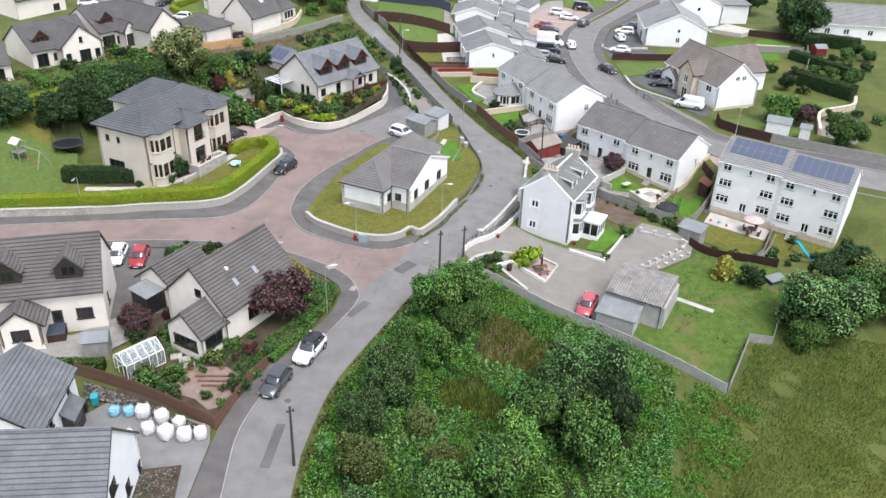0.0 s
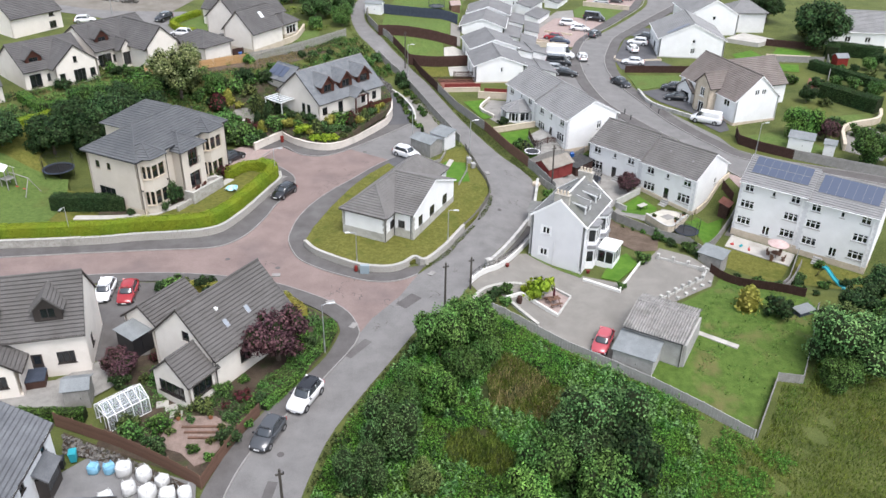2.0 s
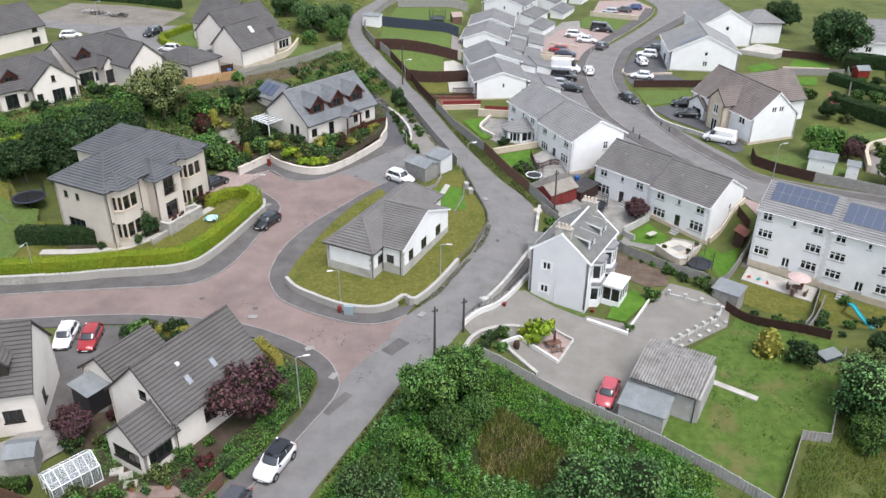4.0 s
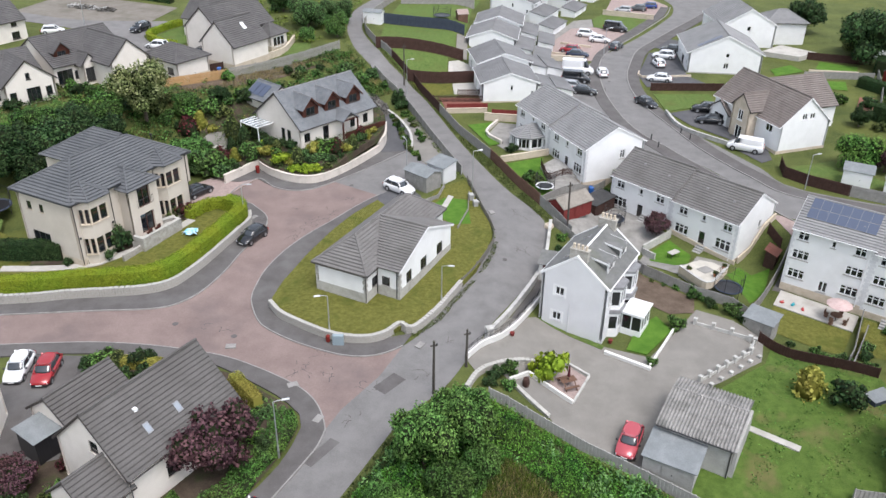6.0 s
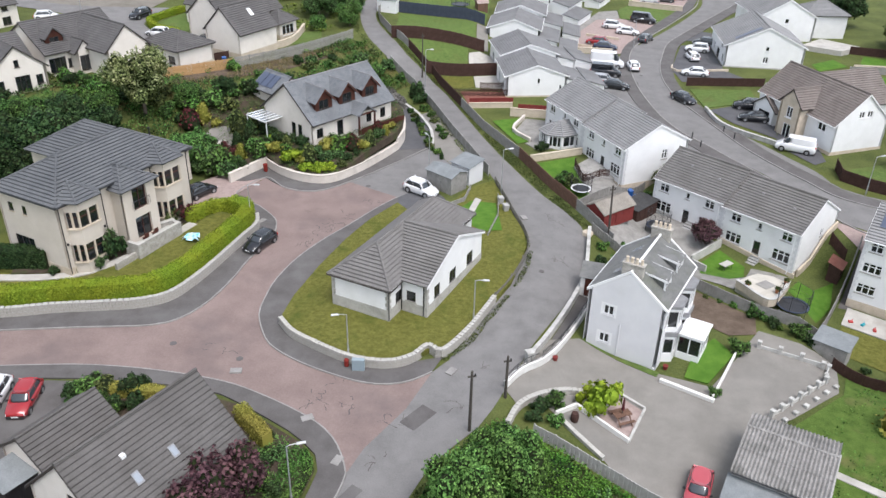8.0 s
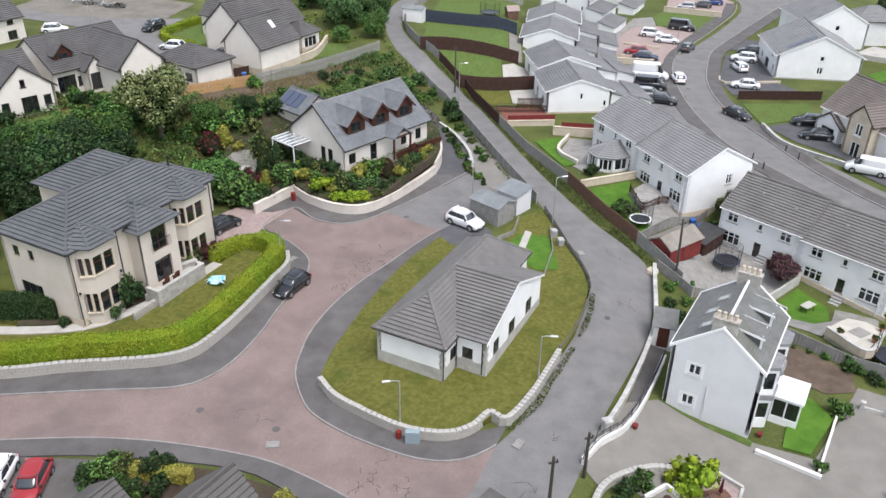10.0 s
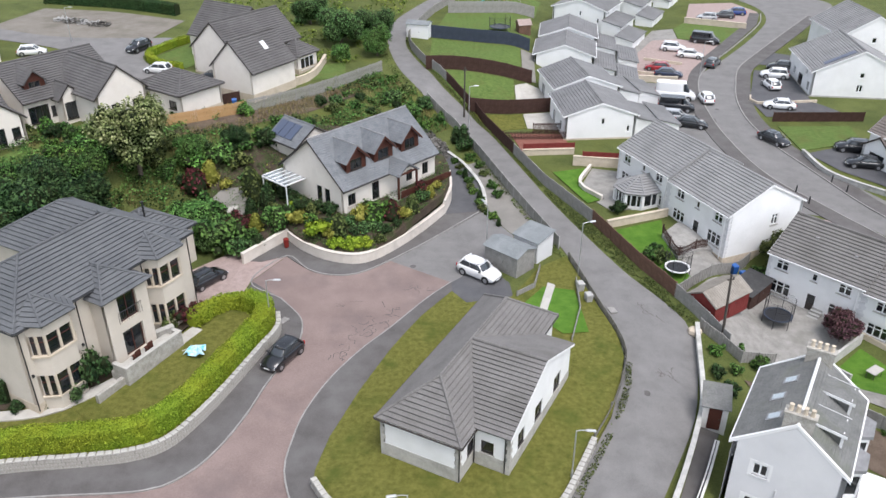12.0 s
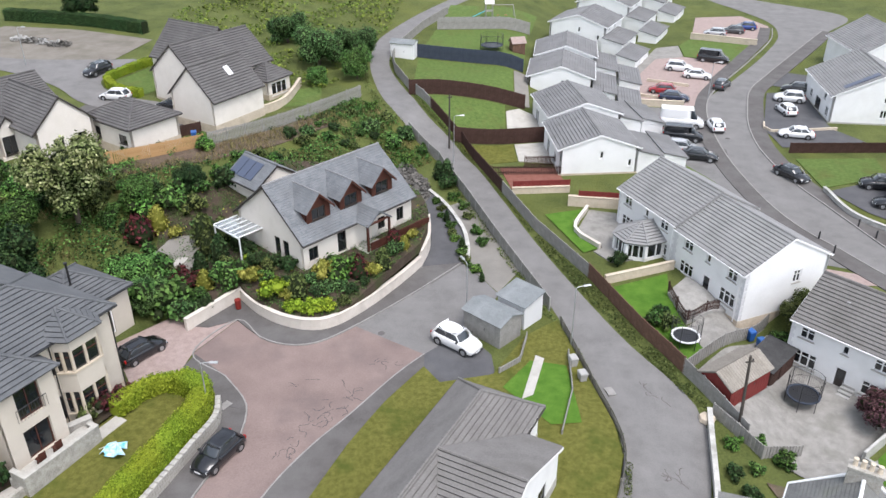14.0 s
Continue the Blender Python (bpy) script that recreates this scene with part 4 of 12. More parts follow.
# ---- houses ----
def bungalow():
    h = house("white bungalow with grey tiled hipped roof on a stone base", -7.9, 95.3, 67.5, 0.95, "bungalow")
    # x runs north along the ridge, y to the west; the wing lies on the -y side
    L, W, e, r = 16.1, 5.7, 2.95, 5.12
    house_walls(h, L, W, e, r, "hh", WHITE_WALL, {"f": [(-6.4, 0.75, 1.0, 1.1, "two"), (6.4, 0.2, 0.9, 2.0, "door")], "b": [(-5, 0.8, 1.4, 1.1, "two"), (0, 0.8, 1.4, 1.1, "two"), (5, 0.8, 1.4, 1.1, "two")]}, DARK_TRIM, BASE_STONE, BASE_STONE, 0.72)
    pitched(h, -L / 2, L / 2, W, e, r, "hh", TILE, over=0.28)
    # the shallow cross wing
    a, b, y1 = -6.0, 4.9, -5.4
    mid, half = (a + b) / 2, (b - a) / 2
    east = lambda u, v, d: (mid + u, y1 + d, v)
    south = lambda u, v, d: (a + d, y1 / 2 - 1.43 - u, v)
    north = lambda u, v, d: (b - d, y1 / 2 - 1.43 + u, v)
    s = Shape()
    ends = [(-3.6, 0.75, 1.1, 1.3, "two"), (-0.6, 0.75, 1.3, 1.3, "two"), (2.9, 0.75, 1.3, 1.3, "two")]
    wall_panel(s, east, -half, half, [(-half, e), (0, r), (half, e)], [(u - w / 2, u + w / 2, v, v + k) for u, v, w, k, _ in ends])
    part("wall", s, WHITE_WALL, h)
    for u, v, w, k, st in ends:
        window(h, east, u, v, w, k, st, frame_mat=DARK_TRIM, sill_mat=BASE_STONE)
    run = (-1.28, 0.97)
    s = Shape()
    wall_panel(s, south, *run, [(run[0], e), (run[1], e)], [(-0.75, 0.15, 0.85, 1.85)])
    part("wall", s, WHITE_WALL, h)
    window(h, south, -0.3, 0.85, 0.9, 1.0, "one", frame_mat=DARK_TRIM, sill_mat=BASE_STONE)
    s = Shape()
    wall_panel(s, north, -0.97, 1.28, [(-0.97, e), (1.28, e)], [])
    part("wall", s, WHITE_WALL, h)
    k = 0.025
    s = Shape().box(a - k, b + k, y1 - k, y1 - 0.002, -1.2, 0.72).box(a - k, a - 0.002, y1, -2.9, -1.2, 0.72).box(b + 0.002, b + k, y1, -2.9, -1.2, 0.72)
    part("base_course", s, BASE_STONE, h)
    # wing roof slopes run back to the main ridge
    slope = (r - e) / half
    over, ve = 0.35, 0.16
    low = e - slope * over
    yv, lift = y1 - ve, 0.12
    main_k = (r - e) / (W / 2)
    y_low = -(r - low) / main_k
    for poly in ([(a - over, y_low, low), (a - over, yv, low), (mid, yv, r), (mid, 0, r)], [(b + over, yv, low), (b + over, y_low, low), (mid, 0, r), (mid, yv, r)]):
        s = Shape()
        roof_plane(s, [(p[0], p[1], p[2] + lift + 0.015) for p in poly])
        part("roof", s, TILE, h)
    s = Shape()
    cap(s, (mid, 0, r + lift), (mid, yv, r + lift))
    part("ridge_tiles", s, TILE, h)
    s = Shape()
    for x, sign in ((a - over, 1), (b + over, -1)):
        q = [Vector((x, yv, low + lift - 0.02)), Vector((mid, yv, r + lift - 0.02)), Vector((mid, yv, r + lift - 0.22)), Vector((x, yv, low + lift - 0.22))]
        s.add(q + [c - Vector((0, 0.025, 0)) for c in q], [(0, 1, 2, 3), (7, 6, 5, 4), (0, 4, 5, 1), (1, 5, 6, 2), (2, 6, 7, 3), (3, 7, 4, 0)])
    part("bargeboard", s, WHITE_TRIM, h)
    # quoins at the south corners
    for x, y, dx, dy in ((-L / 2, W / 2, 1, -1), (-L / 2, -W / 2, 1, 1), (a, y1, 1, 1)):
        for i in range(6):
            w1, w2 = ((0.34, 0.2), (0.2, 0.34))[i % 2]
            s = Shape().box(min(x - 0.03 * dx, x + w1 * dx), max(x - 0.03 * dx, x + w1 * dx), min(y - 0.03 * dy, y + w2 * dy), max(y - 0.03 * dy, y + w2 * dy), 0.75 + 0.33 * i, 1.05 + 0.33 * i)
            part("quoin", s, BASE_STONE, h)
    downpipe(h, -L / 2 - 0.08, -W / 2 - 0.05, e, BLACK_TRIM)
    downpipe(h, a - 0.08, y1 + 0.3, e, BLACK_TRIM)
    downpipe(h, a - 0.08, -W / 2 - 0.1, e, BLACK_TRIM)
    return h


def terrace(label, x, y, yaw, z, L, W, e, r, tile, step, rows, side_rows, base, name="terraced_house", ends=("g", "g"), plots=(0, 1)):
    """Two joined houses, the second a little lower; the front in view is the -y side."""
    made = []
    for i in plots:
        dx = (-0.5 + i) * L / 2
        a = radians(yaw)
        h = house(label, x + dx * math.cos(a), y + dx * math.sin(a), yaw, z - step * i, name, "white terraced houses")
        house_walls(h, L / 2, W, e, r, "gg", WHITE_WALL, {"f": rows[i], "1": side_rows if i else [], "0": [], "b": [(-2, 0.9, 1.4, 1.2, "three"), (2, 0.2, 0.95, 2.0, "door"), (-2, 3.4, 1.4, 1.1, "two"), (2, 3.4, 1.4, 1.1, "two")]}, WHITE_TRIM, BASE_STONE, base, 0.05)
        pitched(h, -L / 4, L / 4, W, e, r, "gg", tile, 0.36, over=0.3, verge=0.1, trim=WHITE_TRIM, verges=(tile, WHITE_TRIM) if i else (WHITE_TRIM, tile))
        # block quoins up the outer corners
        for cx in (-L / 4, L / 4):
            for k in range(int(e / 0.36)):
                w1, w2 = ((0.36, 0.22), (0.22, 0.36))[k % 2]
                sx = 1 if cx < 0 else -1
                s = Shape().box(min(cx - 0.02 * sx, cx + w1 * sx), max(cx - 0.02 * sx, cx + w1 * sx), -W / 2 - 0.02, -W / 2 + w2, 0.1 + 0.36 * k, 0.43 + 0.36 * k)
                part("quoin", s, GREY_WALL, h)
        downpipe(h, L / 4 - 0.5, -W / 2 - 0.07, e, WHITE_TRIM)
        for px, py in ((-1.5, -W / 5), (2.2, -W / 4)):
            zz = r - (r - e) * (abs(py) / (W / 2)) + 0.12
            part("roof_vent", Shape().box(px - 0.13, px + 0.13, py - 0.11, py + 0.11, zz - 0.05, zz + 0.1, chamfer=0.03), GREY_TILE, h)
        made.append(h)
    return made


def two_storey(flip=1, low="bars"):
    return [(-3.0 * flip, 3.25, 1.2, 1.0, "cross"), (0.0, 3.4, 0.55, 0.8, "one"), (2.7 * flip, 3.25, 1.2, 1.0, "cross"),
            (-2.8 * flip, 0.8, 1.95, 1.35, low), (0.1, 0.15, 0.95, 2.0, "door"), (2.6 * flip, 0.8, 1.85, 1.25, low)]


def three_storey(flip=1):
    return [(-2.9 * flip, 5.5, 1.15, 1.0, "cross"), (0.1, 5.6, 0.5, 0.8, "one"), (2.7 * flip, 5.5, 1.15, 1.0, "cross"),
            (-2.8 * flip, 3.25, 1.75, 1.1, "bars"), (2.6 * flip, 3.1, 1.75, 1.1, "bars"),
            (-2.8 * flip, 0.95, 1.75, 1.1, "bars"), (0.1, 0.25, 0.95, 1.3, "two"), (2.6 * flip, 0.75, 1.8, 1.15, "bars")]


def old_house():
    h = house("tall old white house with slate roof, dormers and chimneys", 13.08, 90.62, 64.1, -1.42, "old_house")
    L, W, e, r = 8.6, 6.5, 5.75, 8.15
    house_walls(h, L, W, e, r, "gg", GREY_WALL, {"0": [(-1.35, 3.75, 0.95, 0.95, "two"), (-1.45, 0.95, 0.95, 0.95, "two")], "f": [(-3.2, 3.6, 0.9, 1.5, "cross"), (3.3, 3.6, 0.9, 1.5, "cross"), (3.3, 0.9, 0.9, 1.6, "cross")], "b": [(-1.5, 3.6, 0.8, 1.3, "two"), (2.6, 3.6, 0.8, 1.3, "two")]}, WHITE_TRIM, GREY_WALL)
    pitched(h, -L / 2, L / 2, W, e, r, "gg", OLD_SLATE, 0.24, over=0.12, verge=-0.16, trim=WHITE_TRIM, cap_mat=WHITE_TRIM)
    # painted margins round the gable windows
    for u, v in ((-1.35, 3.75), (-1.45, 0.95)):
        y = -u if side_of("0", L, W)(1.0, 0, 0)[1] < 0 else u
        m = Shape().box(-L / 2 - 0.014, -L / 2 - 0.003, y - 0.68, y - 0.49, v - 0.16, v + 1.13).box(-L / 2 - 0.014, -L / 2 - 0.003, y + 0.49, y + 0.68, v - 0.16, v + 1.13)
        m.box(-L / 2 - 0.014, -L / 2 - 0.003, y - 0.49, y + 0.49, v + 0.97, v + 1.13).box(-L / 2 - 0.014, -L / 2 - 0.003, y - 0.49, y + 0.49, v - 0.16, v - 0.1)
        part("window_margin", m, WHITE_WALL, h)
    # raised white skews at the gables
    for x in (-L / 2 - 0.02, L / 2 - 0.3):
        s = Shape()
        for side in (-1, 1):
            q = [Vector((x, side * (W / 2 + 0.2), e + 0.0)), Vector((x, 0, r + 0.28)), Vector((x, 0, r + 0.06)), Vector((x, side * (W / 2 + 0.2), e - 0.24))]
            s.add(q + [c + Vector((0.17, 0, 0)) for c in q], [(0, 1, 2, 3), (7, 6, 5, 4), (0, 4, 5, 1), (1, 5, 6, 2), (2, 6, 7, 3), (3, 7, 4, 0)])
        part("skew", s, WHITE_WALL, h)
    # chimney stacks with pots
    for x in (-L / 2 + 0.62, L / 2 - 0.62):
        s = Shape().box(x - 0.3, x + 0.3, -0.85, 0.85, r - 0.6, r + 0.62).box(x - 0.36, x + 0.36, -0.92, 0.92, r + 0.62, r + 0.74)
        ch = part("chimney", s, RUBBLE, h)
        for k in range(4):
            part("chimney_pot", Shape().turned([(0.15, 0), (0.13, 0.06), (0.11, 0.36), (0.14, 0.38), (0.14, 0.43), (0.09, 0.43)], 10, (x, -0.6 + 0.4 * k, r + 0.74)), SANDSTONE, ch)
    # dormers on the south-east slope
    k = (r - e) / (W / 2)
    for x in (-1.7, 1.7):
        y0, zt = -2.45, e + 1.72
        s = Shape().box(x - 0.72, x - 0.6, y0 + 0.1, -0.8, e + 0.4, zt).box(x + 0.6, x + 0.72, y0 + 0.1, -0.8, e + 0.4, zt)
        d = part("dormer", s, OLD_SLATE, h)
        s = Shape().box(x - 0.75, x - 0.55, y0, y0 + 0.098, e + 0.4, zt).box(x + 0.55, x + 0.75, y0, y0 + 0.098, e + 0.4, zt).box(x - 0.55, x + 0.55, y0 + 0.02, y0 + 0.098, e + 0.4, e + 0.75)
        part("dormer_frame", s, WHITE_TRIM, d)
        s = Shape()
        s.slab([(x - 0.92, y0 - 0.2, zt - 0.04), (x + 0.92, y0 - 0.2, zt - 0.04), (x + 0.92, -0.5, zt + 0.32), (x - 0.92, -0.5, zt + 0.32)], 0.1)
        part("dormer_roof", s, OLD_SLATE, d)
        part("pane", Shape().box(x - 0.5, x + 0.5, y0 + 0.05, y0 + 0.08, e + 0.75, zt - 0.06), GLASS, d)
        for side in (-1, 1):
            q = [Vector((x + side * 0.93, y0 - 0.2, zt - 0.03)), Vector((x + side * 0.93, -0.55, zt + 0.31)), Vector((x + side * 0.93, -0.55, zt + 0.15)), Vector((x + side * 0.93, y0 - 0.2, zt - 0.22))]
            b = Shape()
            b.add(q + [c + Vector((side * 0.03, 0, 0)) for c in q], [(0, 1, 2, 3), (7, 6, 5, 4), (0, 4, 5, 1), (1, 5, 6, 2), (2, 6, 7, 3), (3, 7, 4, 0)])
            part("bargeboard", b, WHITE_TRIM, d)
            part("corner_board", Shape().box(x + side * 0.79 - 0.035, x + side * 0.79 + 0.035, y0 - 0.06, y0 + 0.1, e + 0.35, zt - 0.05), WHITE_TRIM, d)
    # roof windows on the north-west slope
    for x, t in ((-2.6, 0.55), (-0.4, 0.5), (1.4, 0.62)):
        y0, y1 = W / 2 * (1 - t) + 0.4, W / 2 * (1 - t) - 0.4
        z0, z1 = r - k * y0 + 0.2, r - k * y1 + 0.2
        rw = part("roof_window", Shape().slab([(x + 0.38, y0, z0), (x - 0.38, y0, z0), (x - 0.38, y1, z1), (x + 0.38, y1, z1)], 0.1), LEAD, h)
        part("pane", Shape().slab([(x + 0.28, y0 - 0.1, z0 + k * 0.1 + 0.015), (x - 0.28, y0 - 0.1, z0 + k * 0.1 + 0.015), (x - 0.28, y1 + 0.1, z1 - k * 0.1 + 0.015), (x + 0.28, y1 + 0.1, z1 - k * 0.1 + 0.015)], 0.02), SKYLIGHT, rw)
    # two-storey bays on the front with grey aprons
    for x in (-1.7, 1.7):
        pts = [(x - 1.15, -W / 2), (x - 0.7, -W / 2 - 0.75), (x + 0.7, -W / 2 - 0.75), (x + 1.15, -W / 2)]
        bay = part("bay_window", Shape().prism(pts, -0.2, 0.75), WHITE_TRIM, h)
        part("bay_band", Shape().prism(pts, 2.15, 3.35), WHITE_TRIM, bay)
        part("bay_band", Shape().prism(pts, 4.85, 5.2), WHITE_TRIM, bay)
        inner = [(x - 1.08, -W / 2), (x - 0.65, -W / 2 - 0.68), (x + 0.65, -W / 2 - 0.68), (x + 1.08, -W / 2)]
        part("pane", Shape().prism(inner, 0.75, 2.15), GLASS, bay)
        part("pane", Shape().prism(inner, 3.35, 4.85), GLASS, bay)
        for (xa, ya) in pts + [(x, -W / 2 - 0.75)]:
            for lo, hi in ((0.75, 2.15), (3.35, 4.85)):
                part("mullion", Shape().box(xa - 0.06, xa + 0.06, ya - 0.01, ya + 0.1, lo, hi), WHITE_TRIM, bay)
        s = Shape()
        big = [(x - 1.28, -W / 2), (x - 0.8, -W / 2 - 0.9), (x + 0.8, -W / 2 - 0.9), (x + 1.28, -W / 2)]
        part("bay_apron", Shape().prism(big, 2.5, 2.9), LEAD, bay)
        part("bay_apron", Shape().prism(big, 5.2, 5.45), LEAD, bay)
    # white porch
    px, py = -0.2, -W / 2 - 0.8
    porch = part("porch", Shape().box(px - 1.3, px + 1.3, py - 2.0, py, -0.2, 0.5), WHITE_TRIM, h)
    part("head_beam", Shape().box(px - 1.3, px + 1.3, py - 2.0, py, 2.0, 2.2), WHITE_TRIM, porch)
    part("roof", Shape().box(px - 1.45, px + 1.45, py - 2.15, py + 0.05, 2.202, 2.36), WHITE_TRIM, porch)
    for xa in (px - 1.3, px - 0.45, px + 0.4, px + 1.2):
        for ya in (py - 2.0, py - 1.05, py - 0.1):
            if xa in (px - 1.3, px + 1.2) or ya == py - 2.0:
                part("post", Shape().box(xa, xa + 0.1, ya, ya + 0.1, 0.5, 2.0), WHITE_TRIM, porch)
    for box in ((px - 1.24, px + 1.24, py - 1.94, py - 1.9), (px - 1.24, px - 1.2, py - 1.9, py - 0.1), (px + 1.2, px + 1.24, py - 1.9, py - 0.1)):
        part("pane", Shape().box(*box, 0.5, 2.0), GLASS, porch)
    downpipe(h, -L / 2 - 0.06, 0.2, 3.2, GREY_WALL)
    return h


def corner_house():
    h = house("cream house with brown tiled roof and glazed gable wing", -20.7, 65.7, 62.5, 0.15, "corner_house")
    L, W, e, r = 9.9, 7.3, 3.7, 7.2
    house_walls(h, L, W, e, r, "gg", IVORY_WALL, {"f": [(3.6, 1.0, 1.3, 1.3, "two"), (1.2, 1.0, 1.3, 1.3, "two"), (-1.2, 1.0, 1.4, 1.3, "two")], "0": [(0.6, 4.2, 0.9, 1.0, "one"), (2.2, 1.0, 0.9, 1.6, "one")], "1": [(0, 1.0, 1.2, 1.2, "two")], "b": [(2, 1, 1.4, 1.2, "two")]}, DARK_TRIM, IVORY_WALL)
    pitched(h, -L / 2, L / 2, W, e, r, "gg", BROWN_TILE, 0.36, trim=DARK_TRIM)
    # front wing, gable to the south-west
    wing = 4.0
    gx, x0 = -L / 2 - 3.0, -L / 2
    yc, half, we, wr = -1.55, 2.0, 2.75, 4.55
    s = Shape()
    at0 = lambda u, v, d: (gx + d, yc - u, v)
    holes = [(-1.5, 1.5, 0.85, 2.1)]
    wall_panel(s, at0, -half, half, [(-half, we), (0, wr), (half, we)], holes)
    part("wall", s, IVORY_WALL, h)
    window(h, at0, 0, 0.85, 3.0, 1.25, "four", frame_mat=DARK_TRIM)
    for sy, sgn in ((yc - half, 1), (yc + half, -1)):
        at = (lambda u, v, d: ((gx + x0) / 2 + u, yc - half + d, v)) if sgn == 1 else (lambda u, v, d: ((gx + x0) / 2 - u, yc + half - d, v))
        s = Shape()
        wall_panel(s, at, -1.2, 1.5, [(-1.2, we), (1.5, we)], [(-1.0, 1.2, 0.85, 2.1)])
        part("wall", s, IVORY_WALL, h)
        window(h, at, 0.1, 0.85, 2.2, 1.25, "three", frame_mat=DARK_TRIM)
    pitched(h, gx, x0 + 0.25, 2 * half, we, wr, "gg", BROWN_TILE, 0.36, trim=DARK_TRIM, y=yc, over=0.3)
    # garage at the back
    garage = house("cream garage with brown tiled roof", -27.4, 68.6, 63.6, 0.1, "garage")
    house_walls(garage, 5.6, 4.6, 2.5, 4.2, "gg", IVORY_WALL, {"0": [(0, 0, 2.3, 2.0, "door")]}, WHITE_TRIM)
    pitched(garage, -2.8, 2.8, 4.6, 2.5, 4.2, "gg", BROWN_TILE, 0.36, trim=DARK_TRIM)
    # roof windows and vents on the street slope
    k = (r - e) / (W / 2)
    for x in (-1.9, 0.75):
        y0, y1 = -2.75, -2.15
        z0, z1 = r + k * y0 + 0.2, r + k * y1 + 0.2
        rw = part("roof_window", Shape().slab([(x - 0.24, y0, z0), (x + 0.24, y0, z0), (x + 0.24, y1, z1), (x - 0.24, y1, z1)], 0.1), LEAD, h)
        part("pane", Shape().slab([(x - 0.18, y0 + 0.08, z0 + 0.08 * k + 0.015), (x + 0.18, y0 + 0.08, z0 + 0.08 * k + 0.015), (x + 0.18, y1 - 0.08, z1 - 0.08 * k + 0.015), (x - 0.18, y1 - 0.08, z1 - 0.08 * k + 0.015)], 0.02), SKYLIGHT, rw)
    zz = r + k * -1.3 + 0.15
    part("roof_vent", Shape().box(-2.0, -1.7, -1.45, -1.15, zz - 0.15, zz + 0.08), WHITE_TRIM, h)
    downpipe(h, -L / 2 + 0.1, -W / 2 - 0.07, e, BLACK_TRIM)
    return h


